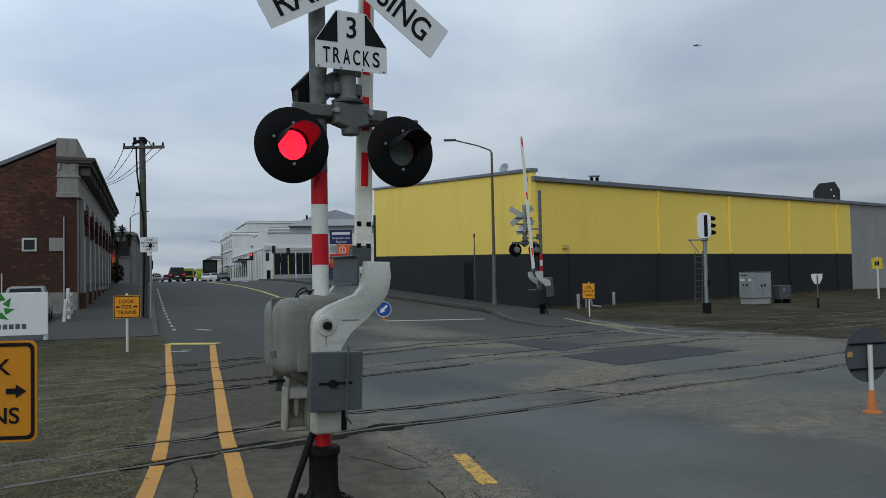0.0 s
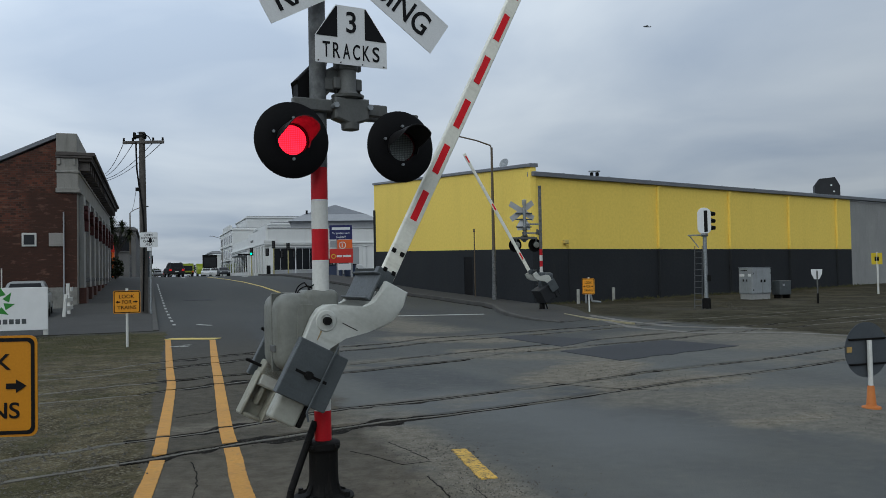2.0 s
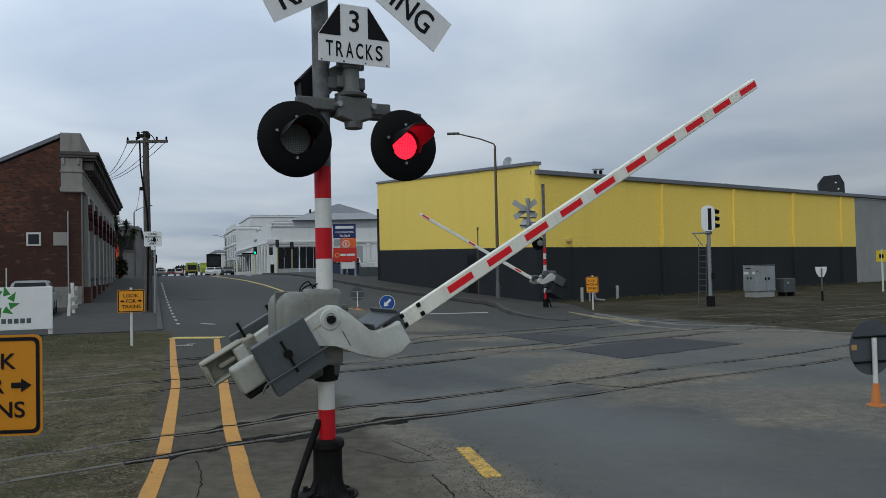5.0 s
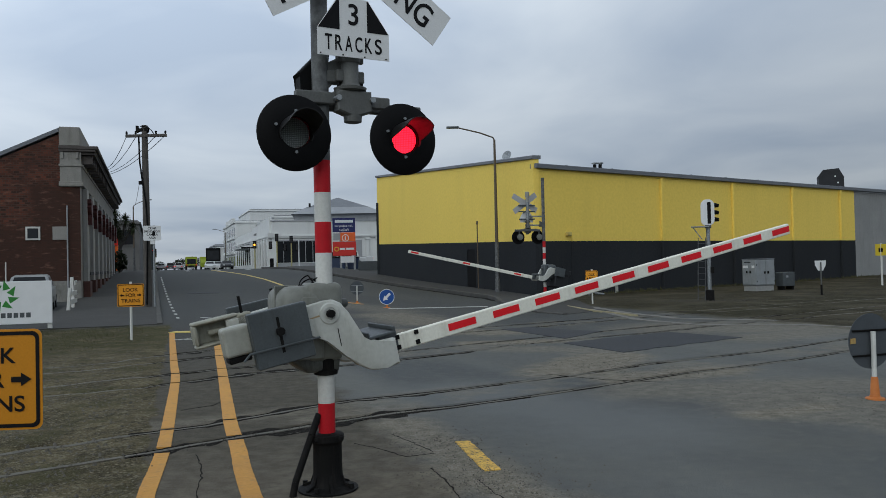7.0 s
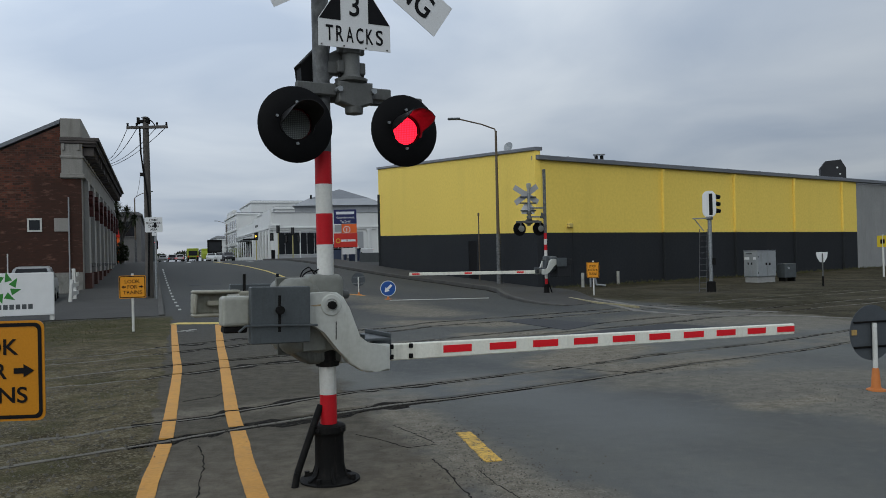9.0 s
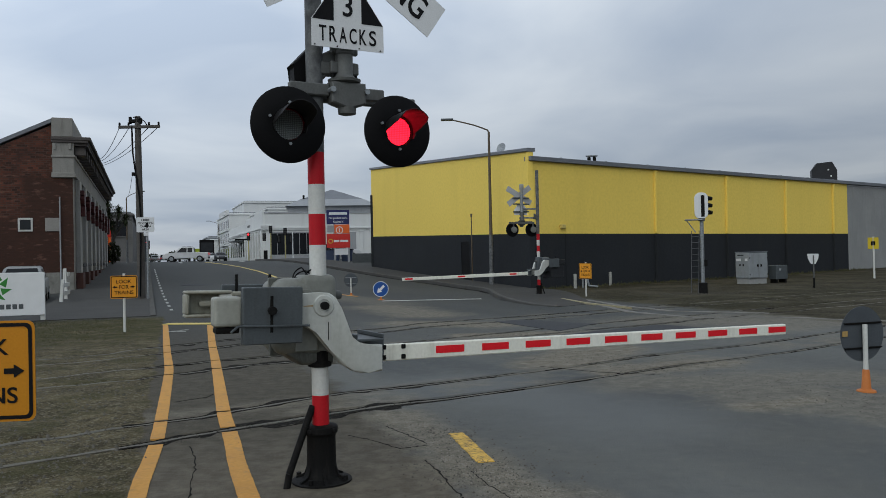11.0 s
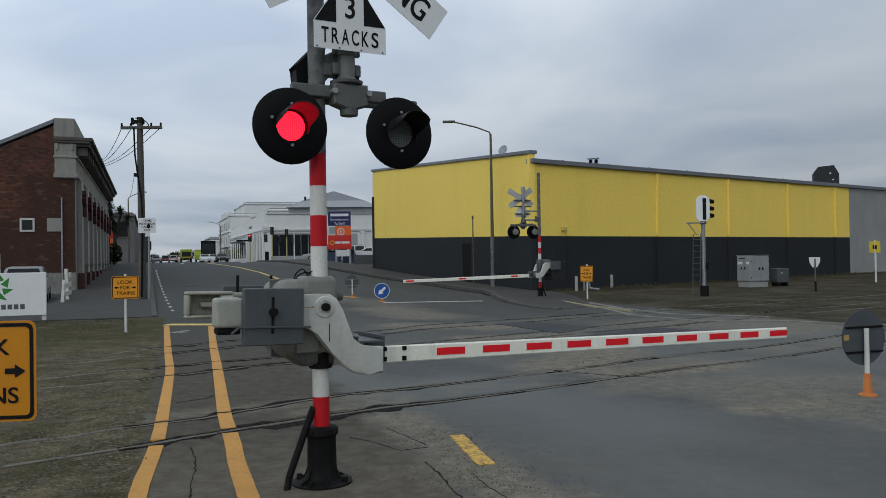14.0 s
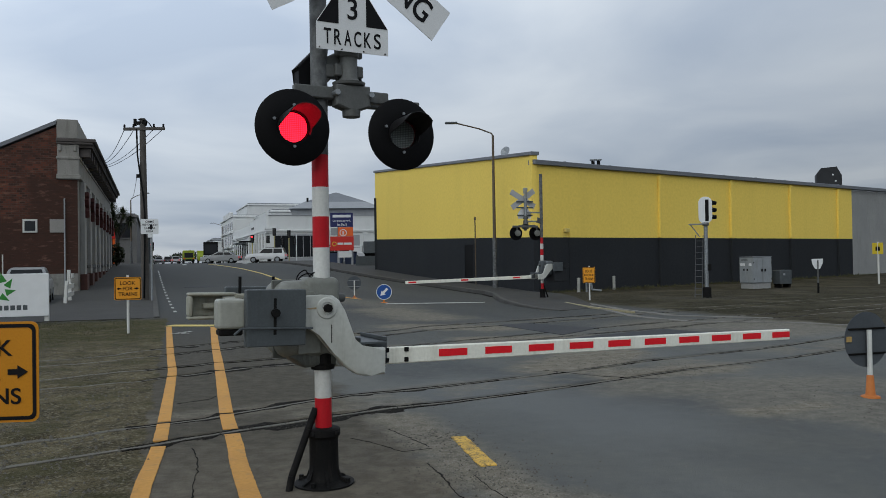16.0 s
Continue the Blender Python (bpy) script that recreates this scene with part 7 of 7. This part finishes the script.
for k, (w, h, mt) in enumerate(((12, 5.0, M_BWHITE), (10, 6.2, M_BGREY), (14, 4.4, M_BWHITE))):
    make_block("far_street_front", street_pose(CA - 1.0 + k, CS + 78 + 22 * k), w, 20, h, mt, "pale shop front far along the street", ((0.8, 2.3),), 5)
hip = thing("hipped_roof_hall", pose(-17.1, 131, 0, 0, 0, 8), "hall with a grey hipped iron roof", "building")


def pitch(low, high, z0, z1, shift=0.0):
    """One pitch of a hipped roof between two rectangles of half sizes low and high."""
    bm = bmesh.new()
    a = [bm.verts.new((sx * low[0], sy * low[1], z0)) for sx, sy in ((-1, -1), (1, -1), (1, 1), (-1, 1))]
    b = [bm.verts.new((shift + sx * high[0], sy * high[1], z1)) for sx, sy in ((-1, -1), (1, -1), (1, 1), (-1, 1))]
    for i in range(4):
        j = (i + 1) % 4
        bm.faces.new((a[i], a[j], b[j], b[i]))
    bm.faces.new(a[::-1])
    bm.faces.new(b)
    return bm


part("lower_roof", pitch((7.2, 8.4), (4.9, 5.2), 9.8, 11.05), M_SKIRT, hip, "paler lower pitch of the roof")
part("roof", pitch((4.9, 5.2), (0.15, 1.8), 11.054, 12.8, 0.1), M_ROOFG, hip, "grey hipped roof")
part("finial", rods(((-4.4, -5.0, 11.0), (-4.4, -5.0, 11.7), 0.16), sides=8), M_TAR, hip)
part("wall", boxes((-6.8, 6.8, -7.6, 7.6, 1.0, 9.78)), M_BGREY, hip)

# red shopfront, tree and shrubs
red = thing("red_shopfront", street_pose(-4.6, 86.0, up(*street(-4.6, 86))), "small red shopfront with a red fascia", "shop")
part("fascia", boxes((0, 1.35, 0, 3, 2.7, 4.1), bevel=0.03), M_REDP, red, "red fascia board")
part("shop_window", boxes((0.1, 1.0, 0.15, 2.9, -0.4, 2.69)), M_GLASS, red)
part("frame", boxes((1.0, 1.25, 0.1, 0.4, -0.4, 2.69), bevel=0.01), M_ORANGE, red, "orange door frame")
for k in range(2):
    part("print_bar", boxes((0.55 + 0.3 * k, 0.75 + 0.3 * k, -0.02, -0.002, 3.2, 3.7)), M_SIGNW, red)

M_LEAF = surface("dark_leaves", (0.040, 0.050, 0.020), (0.022, 0.030, 0.012), 2, 20, 0.7, relief=0.2, gloss=0.2)


def blade(bm, p, d, length, w):
    d = d.normalized()
    side = d.cross(Vector((0, 0, 1)))
    side = side.normalized() if side.length > 0.01 else Vector((1, 0, 0))
    a = [bm.verts.new(p + side * w), bm.verts.new(p - side * w)]
    mid = p + d * length * 0.55 + Vector((0, 0, 0.04 * length))
    b = [bm.verts.new(mid + side * w), bm.verts.new(mid - side * w)]
    tip = bm.verts.new(p + d * length - Vector((0, 0, 0.22 * length)))
    bm.faces.new((a[0], a[1], b[1], b[0]))
    bm.faces.new((b[0], b[1], tip))


def make_cabbage_tree(x, y, heads, label):
    tr = thing("cabbage_tree", pose(x, y, up(x, y)), label, "tree", "street trees")
    rng = random.Random(5)
    tb, cb = bmesh.new(), bmesh.new()
    rod(tb, (0, 0, -0.2), (0.1, 0, 2.6), 0.24, 0.17, 10)
    for hx, hy, hz in heads:
        rod(tb, (0.1, 0, 2.5), (hx, hy, hz), 0.15, 0.09, 8)
        for k in range(150):
            d = Vector((rng.gauss(0, 1), rng.gauss(0, 1), rng.gauss(0.25, 0.8)))
            blade(cb, Vector((hx, hy, hz)), d, rng.uniform(0.6, 1.05), 0.035)
    part("trunk", tb, M_WOOD, tr, "", True)
    part("crown", cb, M_LEAF, tr, "spiky dark green crown")


tx, ty = street(-3.0, 80)
make_cabbage_tree(tx, ty, ((-0.3, 0, 4.6), (0.55, 0.2, 5.0), (1.15, 0.4, 4.3), (0.1, -0.3, 3.6), (-0.5, 0.2, 5.6)), "spiky cabbage tree beside the brick building")


def make_shrub(x, y, r, h, n, seed, label, name="shrub"):
    sh = thing(name, pose(x, y, up(x, y)), label, "shrub", "shrubs")
    rng = random.Random(seed)
    tb, cb = bmesh.new(), bmesh.new()
    for k in range(4):
        rod(tb, (0, 0, -0.1), (rng.uniform(-0.4, 0.4) * r, rng.uniform(-0.4, 0.4) * r, h * 0.6), 0.06 * r, 0.02 * r, 6)
    for k in range(n):
        v = Vector((rng.gauss(0, 1), rng.gauss(0, 1), rng.gauss(0, 1))).normalized() * rng.uniform(0.55, 1.0) ** 0.5
        lump = 0.75 + 0.35 * noise.noise(v * 2.2 + Vector((seed, 0, 0)))
        p = Vector((v.x * r * lump, v.y * r * lump, h * 0.5 + v.z * h * 0.5 * lump))
        blade(cb, p, Vector((rng.gauss(0, 1), rng.gauss(0, 1), rng.gauss(0, 0.7))), 0.22 * r + 0.08, 0.05 * r + 0.02)
    part("stems", tb, M_WOOD, sh)
    part("leaves", cb, M_LEAF, sh)
    return sh


sx, sy = street(-2.9, 77)
make_shrub(sx, sy, 0.9, 2.4, 700, 1, "dense dark shrub at the foot of the tree")
for k in range(4):
    x = -150 + 9.0 * k
    make_shrub(x, 420 + 8 * (k % 2), 5.0 + k % 2, 5.0 + 1.2 * (k % 3), 420, 20 + k, "distant dark tree at the end of the street", "distant_tree")


# ---- advertising boards by the side street ----
def make_boards():
    sg = thing("advertising_boards", pose(-9.2, 75, up(-9.2, 75), 0, 0, 6), "stack of blue, orange and red advertising boards on posts", "sign")
    z = lambda v: v - up(-9.2, 75)
    for x in (-0.35, 0.95):
        part("post", boxes((x - 0.1, x + 0.1, 0.06, 0.2, -0.3, z(6.1)), bevel=0.01), M_BGREY, sg)
    navy = part("blue_board", boxes((-1.08, 1.06, 0, 0.05, z(4.85), z(6.2))), M_NAVY, sg, "navy board with white writing")
    letters("print", "Our products work,", 1.7, 0.26, pose(0, -0.004, z(5.42)), navy, M_SIGNW)
    letters("print", "You Don't!", 0.95, 0.24, pose(0, -0.004, z(5.08)), navy, M_SIGNW)
    part("print_bar", boxes((-0.85, 0.85, -0.006, -0.002, z(5.75), z(6.0))), M_SIGNW, navy)
    orange = part("orange_board", boxes((-0.36, 1.06, 0, 0.05, z(3.98), z(4.82))), M_ORANGE, sg, "orange board")
    part("ring", lathe(bmesh.new(), [(0.34, 0.0), (0.34, 0.004), (0.27, 0.004), (0.27, 0.0)], pose(0.12, -0.002, z(4.3), 90, 0, 0), 24, True), M_SIGNW, orange)
    part("bar", boxes((0.06, 0.16, -0.006, -0.002, z(4.12), z(4.45))), M_SIGNW, orange)
    part("white_board", boxes((-1.02, -0.42, 0, 0.05, z(4.1), z(4.75))), M_BGREY, sg, "pale grey board")
    redb = part("red_board", boxes((-1.1, 1.1, 0, 0.05, z(2.62), z(3.95))), M_REDP, sg, "red board with a pale mark")
    part("ring", lathe(bmesh.new(), [(0.22, 0.0), (0.22, 0.004), (0.16, 0.004), (0.16, 0.0)], pose(-0.72, -0.002, z(3.25), 90, 0, 0), 20, True), M_YELLOW, redb)
    for k, (x0, x1) in enumerate(((-0.42, 0.08), (0.16, 0.92))):
        part("print_bar", boxes((x0, x1, -0.006, -0.002, z(3.16), z(3.36))), M_SIGNW, redb)
    part("white_board", boxes((-0.35, 0.9, 0.01, 0.05, z(1.95), z(2.55))), M_SIGNW, sg)


make_boards()
for k, (x, y, w) in enumerate(((-10.1, 77.5, 1.3), (-8.7, 77.8, 1.0))):
    bn = thing("rubbish_bin", pose(x, y, up(x, y)), "dark blue wheeled rubbish bin", "bin", "bins")
    part("body", slabs([(-w / 2, 0), (w / 2, 0), (w / 2 + 0.08, 1.1), (-w / 2 - 0.08, 1.1)], -0.4, 0.4, 0.03), P_BLUE, bn)
    part("lid", boxes((-w / 2 - 0.1, w / 2 + 0.1, -0.45, 0.45, 1.1, 1.2), bevel=0.03), M_TAR, bn)
low = thing("low_wall", pose(-6.9, 74, up(-6.9, 74), 0, 0, 8), "low dark timber wall beside the side street", "wall")
part("wall", boxes((-0.9, 3.0, 0, 0.25, -0.4, 0.85), bevel=0.02), M_PLATE, low)
for k in range(4):
    part("board", boxes((-0.88 + 0.97 * k, -0.02 + 0.97 * k, -0.04, -0.003, -0.3, 0.8), bevel=0.005), M_PLATE, low)


# ---- traffic lights ----
def make_traffic_light(x, y, h, label, heads=1, lit=None, arm=False):
    tl = thing("traffic_light", pose(x, y, up(x, y), 0, 0, 6), label, "traffic light", "traffic lights")
    part("pole", rods(((0, 0, -0.2), (0, 0, h), 0.075), sides=10), M_YPOLE, tl, "pale yellow pole", True)
    lamps = []
    for k in range(heads):
        hx = 0.0 if k == 0 else (-0.75 if k == 1 else 0.7)
        hz = h - 0.1 if k == 0 else h - 1.0
        hd = part("head", boxes((hx - 0.14, hx + 0.14, -0.32, -0.08, hz - 0.36, hz + 0.42), bevel=0.03), M_BLACK, tl, "black signal head")
        part("back_plate", boxes((hx - 0.21, hx + 0.21, -0.079, -0.06, hz - 0.43, hz + 0.49), bevel=0.006), M_BLACK, hd)
        for j in range(3):
            c = hz + 0.28 - 0.25 * j
            lens = lathe(bmesh.new(), [(0.02, -0.012), (0.11, -0.01), (0.11, 0.0), (0.02, 0.004)], pose(0, 0, 0, 90, 0, 0), 14)
            on = lit is not None and k == 0
            ob = part("lamp", lens, LAMPS[j] if on else M_LENS, hd)
            ob.location = (hx, -0.335, c)
            part("lamp_back", lathe(bmesh.new(), [(0.02, 0.005), (0.115, 0.005), (0.115, 0.012), (0.02, 0.014)], pose(0, 0, 0, -90, 0, 0), 14), M_LENS, ob)
            if on:
                lamps.append(ob)
            elif lit is None:
                ob.rotation_euler = (0, 0, math.pi)
    if arm:
        part("sign_arm", boxes((-1.6, -0.1, -0.05, 0.05, h - 0.5, h - 0.3), bevel=0.01), M_BLACK, tl, "black street sign")
    return tl, lamps


M_YPOLE = surface("pale_yellow_pole", (0.42, 0.38, 0.16), (0.33, 0.30, 0.13), 3, 40, 0.6)
LAMPS = [surface("lit_red_lamp", (0.3, 0.01, 0.01), (0.3, 0.01, 0.01), 3, 30, 0.4, glow=((1.0, 0.02, 0.03), 4.0)),
         surface("lit_amber_lamp", (0.3, 0.15, 0.01), (0.3, 0.15, 0.01), 3, 30, 0.4, glow=((1.0, 0.42, 0.03), 4.0)),
         surface("lit_green_lamp", (0.01, 0.3, 0.15), (0.01, 0.3, 0.15), 3, 30, 0.4, glow=((0.02, 1.0, 0.42), 3.0))]
main_light, main_lamps = make_traffic_light(-22.4, 95, 2.95, "traffic light with a black street sign on its pole", 1, "keyed", True)
make_traffic_light(-19.75, 95, 3.75, "traffic light with two heads on a yellow pole", 2)
make_traffic_light(-18.2, 96, 3.5, "traffic light seen from the side on a yellow pole", 3)
left_light, left_lamps = make_traffic_light(-30.8, 85, 2.0, "traffic light showing red beside the street", 1, "red")
for ob in left_lamps[1:]:
    ob.rotation_euler = (0, 0, math.pi)
wp_ = thing("white_pole", pose(-17.3, 96, 1.5), "thin white pole before the shop windows", "pole")
part("shaft", rods(((0, 0, -0.2), (0, 0, 3.4), 0.06), sides=8), M_SIGNW, wp_)
box_ = thing("black_cabinet", pose(-20.5, 95.5, 1.5), "narrow black cabinet at the corner", "cabinet")
part("body", boxes((-0.2, 0.2, -0.2, 0.2, -0.2, 1.25), bevel=0.02), M_BLACK, box_)
make_street_lamp(-38.2, 140, 1.5, 6.5, 1.6, -1, "street lamp on the far pavement")


# ---- standing traffic ----
def queue(shape, pt, px, depth, turn, label):
    x = (px - 784) / 1400 * depth
    return make_car(shape, pt, on_street(x, depth, turn), label, "cars in the street")


for shape, pt, px, depth, turn, label in (
    ("hatch", P_WHITE, 288, 125, 110, "white hatchback waiting in the street"),
    ("suv", P_GREY, 304, 140, 110, "dark grey car waiting in the street"),
    ("suv", P_WHITE, 318, 138, 110, "pale four-wheel drive waiting in the street"),
    ("hatch", P_WHITE, 338, 150, 290, "small white car coming down the street"),
    ("sedan", P_WHITE, 374, 140, 286, "white sedan parked by the shops"),
    ("hatch", P_WHITE, 388, 146, 290, "white hatchback parked by the shops"),
    ("sedan", P_BLACK, 404, 132, 290, "black sedan parked by the shops"),
    ("suv", P_WHITE, 612, 86, 15, "white four-wheel drive parked behind the boards"),
):
    queue(shape, pt, px, depth * (1.36 if depth > 100 and px < 360 else 1.0), turn, label)


def make_truck(x, y, turn, w, h, length, mt, cab, label):
    tk = thing("truck", on_street(x, y, turn), label, "truck", "trucks")
    part("box_body", boxes((-length / 2, length / 2 - 1.8, -w / 2, w / 2, 0.9, h), bevel=0.05), mt, tk)
    part("cab", slabs([(length / 2 - 1.7, 0.6), (length / 2, 0.6), (length / 2, 1.6), (length / 2 - 0.35, h * 0.8), (length / 2 - 1.7, h * 0.8)], -w / 2 + 0.05, w / 2 - 0.05, 0.05), cab, tk)
    part("chassis", boxes((-length / 2, length / 2 - 0.1, -0.5, 0.5, 0.5, 0.89)), M_TYRE, tk)
    part("rear_panel", boxes((-length / 2 - 0.02, -length / 2 - 0.002, -w / 2 + 0.25, w / 2 - 0.25, h * 0.45, h - 0.5)), M_GLASS, tk)
    for s in (-1, 1):
        part("tail_light", boxes((-length / 2 - 0.03, -length / 2 - 0.002, s * (w / 2 - 0.2) - 0.12, s * (w / 2 - 0.2) + 0.12, 0.95, 1.15)), M_TAIL, tk)
        part("cab_window", boxes((length / 2 - 1.4, length / 2 - 0.5, s * (w / 2 - 0.05) - 0.01, s * (w / 2 - 0.05) + 0.01, 1.55, h * 0.72)), M_GLASS, tk)
        for xx in (-length / 2 + 1.1, length / 2 - 1.0):
            wheel(tk, xx, s * (w / 2 - 0.15), 0.46, 0.3)
    return tk


make_truck(-45.0, 156, 106, 2.7, 4.1, 8.0, M_BLACK, P_BLACK, "tall dark box truck parked in the street")
make_truck(-54.5, 172, 110, 2.3, 2.8, 6.0, P_LIME, P_LIME, "lime yellow truck in the street")
make_truck(-54.5, 182, 290, 2.0, 2.9, 5.0, P_LIME, P_LIME, "lime yellow van in the street")


# ---- moving vehicles and aeroplane ----
suv_dark = make_car("suv", P_BLACK, on_street(-31.4, 95, 110), "black four-wheel drive turning at the lights", "moving cars")
ute_white = make_car("ute", P_WHITE, on_street(-2.4, 92, 180), "white double-cab pickup on the side street", "moving cars")
sedan_white = make_car("sedan", P_WHITE, on_street(-1, 90, 180), "white sedan creeping along the side street", "moving cars")
sedan_silver = make_car("sedan", P_SILVER, on_street(0, 97, 180), "silver sedan turning out of the side street", "moving cars")
suv_silver = make_car("suv", P_WHITE, on_street(0, 94, 180), "pale four-wheel drive following a silver sedan", "moving cars")
flat_truck = make_truck(1.0, 88, 180, 2.1, 2.2, 5.0, M_PLATE, P_WHITE, "white flat-deck truck on the side street")


M_PLANE = surface("grey_aircraft_paint", (0.13, 0.14, 0.15), (0.10, 0.108, 0.115), 1, 20, 0.5, relief=0.05)


def make_plane():
    pl = thing("light_aeroplane", pose(167.4, 500, 145.4, 0, 0, 180), "small grey light aeroplane in the sky", "aeroplane")
    part("fuselage", lathe(bmesh.new(), [(0.05, -4.2), (0.25, -3.6), (0.6, -0.5), (0.65, 1.2), (0.45, 2.2), (0.12, 2.6)], pose(0, 0, 0, 0, 90, 0), 12), M_PLANE, pl, "", True)
    bm = slabs([(-0.6, -5.0), (0.3, -5.0), (0.9, 0), (0.3, 5.0), (-0.6, 5.0), (-0.7, 0)], 0.35, 0.5, 0.0, 1, "z")
    part("wing", bm, M_PLANE, pl)
    part("tailplane", slabs([(-4.1, -1.7), (-3.5, -1.7), (-3.1, 0), (-3.5, 1.7), (-4.1, 1.7)], 0.05, 0.15, 0.0, 1, "z"), M_PLANE, pl)
    part("fin", slabs([(-4.2, 0), (-3.2, 0), (-3.8, 1.3), (-4.3, 1.3)], -0.06, 0.06), M_PLANE, pl)
    for ob in pl.children:
        ob.data.transform(Matrix.Scale(0.72, 4))
    return pl


plane = make_plane()


# ---- movement ----
NEAR_BOOM = ((0, 88.1), (0.5, 82.0), (1.0, 75.2), (1.5, 68.4), (2.5, 56.0), (3.5, 43.6), (4.2, 36.5), (6.4, 16.3), (6.7, 13.7), (7.0, 11.1), (7.3, 8.8), (7.6, 7.6), (8.0, 6.3), (8.4, 3.7), (8.7, 1.4), (8.9, -0.4), (9.0, -1.4), (9.2, -1.3), (16, -1.3))
FAR_BOOM = ((0, 85.5), (0.5, 79.5), (1.5, 65.75), (3.5, 42.25), (6.4, 16.25), (6.6, 14.5), (7.0, 12), (7.3, 10), (8.0, 5.25), (9.0, 0.75), (9.2, -0.75), (16, -1.0))
# seconds, place and heading of the vehicles
DRIVES = (
    (suv_dark, ((0, -31.4, 95, 110), (1.5, -32.1, 97, 112), (2.5, -33.5, 99, 128), (3, -34.3, 100, 145), (3.5, -35.2, 101, 165), (4, -37.1, 101, 185), (5, -42.5, 99.4, 200), (6.5, -55, 95, 200), (16, -55, 95, 200))),
    (ute_white, ((0, -0.5, 93, 190), (2.6, -5.1, 92, 190), (3.5, -8.5, 92, 188), (4, -9.9, 92, 186), (6.5, -10.6, 92, 186), (9.2, -10.8, 92, 186), (10.2, -18, 93, 182), (11.3, -36, 95, 195), (12.5, -58, 88, 200), (16, -58, 88, 200))),
    (sedan_white, ((0, -1, 90, 184), (11.3, -3, 90, 184), (12.5, -6.9, 90, 184), (13.5, -7.6, 90, 184), (14.5, -8.3, 90, 184), (15, -9.2, 90, 184), (15.5, -9.9, 90, 184), (16, -11.3, 90, 184))),
    (sedan_silver, ((0, 3, 99, 186), (12.6, 2, 99, 186), (13.5, -7.0, 97.5, 184), (14, -14.0, 97, 182), (14.5, -18.4, 97, 182), (15, -20.7, 97, 182), (15.5, -23.6, 97, 182), (16, -26.7, 97, 182))),
    (suv_silver, ((0, 6, 95, 184), (12.8, 5, 95, 184), (13.5, -3.4, 94, 184), (14, -10.6, 94, 182), (14.5, -14.8, 94, 182), (15, -16.6, 94, 182), (15.5, -18.5, 94, 182), (16, -20.5, 94, 182))),
    (flat_truck, ((0, 1, 88, 184), (14.5, 0.5, 88, 184), (15.3, -3.6, 88, 184), (16, -7.7, 88, 184))),
)


def flash_rows(lit_at_start):
    """Half a turn brings the lit face out or in; the two lights take turns, 0.335 s each."""
    turn = 0 if lit_at_start else 180
    rows = [(0, turn)]
    for n in range(24):
        for t in (0.17 + 0.67 * n, 0.49 + 0.67 * n):
            f0 = int(t * 30) - 1
            mark = 15 * round(t * 2)
            if f0 < mark < f0 + 3:
                f0 = mark - 3 if t * 30 < mark else mark
            if f0 + 3 < 480:
                rows += [(f0 + k, turn + 60 * k) for k in range(4)]
                turn += 180
    return rows + [(480, turn)]


def change_rows(on, changes):
    """A street signal's lamp: half a turn at each change."""
    turn = 0 if on else 180
    rows = [(0, turn)]
    for t in changes:
        rows += [(round(t * 30) + k, turn + 60 * k) for k in range(4)]
        turn += 180
    return rows + [(480, turn)]


def motions():
    for arm, table in ((near_arm, NEAR_BOOM), (far_arm, FAR_BOOM)):
        at = arm.location.copy()
        walk(arm, [(t, pose(*at, 0, -a, 0)) for t, a in table])
    for lit, on in ((near_lights[0], True), (near_lights[1], False)):
        walk(lit, [(f / 30, pose(0, 0, 0, 0, 0, a)) for f, a in flash_rows(on)])
    for lamp, on, changes in ((main_lamps[0], True, (0.75, 10.2)), (main_lamps[1], False, (6.75, 10.2)), (main_lamps[2], False, (0.75, 6.75))):
        at = lamp.location.copy()
        walk(lamp, [(f / 30, pose(*at, 0, 0, a)) for f, a in change_rows(on, changes)])
    for car, rows in DRIVES:
        walk(car, [(t, on_street(x, y, a)) for t, x, y, a in rows])
    walk(plane, [(0, pose(167.4, 500, 145.4, -8, -6, 180)), (1.5, pose(144.3, 500, 152.3, -8, -6, 180)), (3.5, pose(108.7, 500, 164.1, -8, -6, 180)), (4.2, pose(97.5, 500, 168.5, -8, -6, 180)), (16, pose(-100, 500, 235, -8, -6, 180))])


motions()
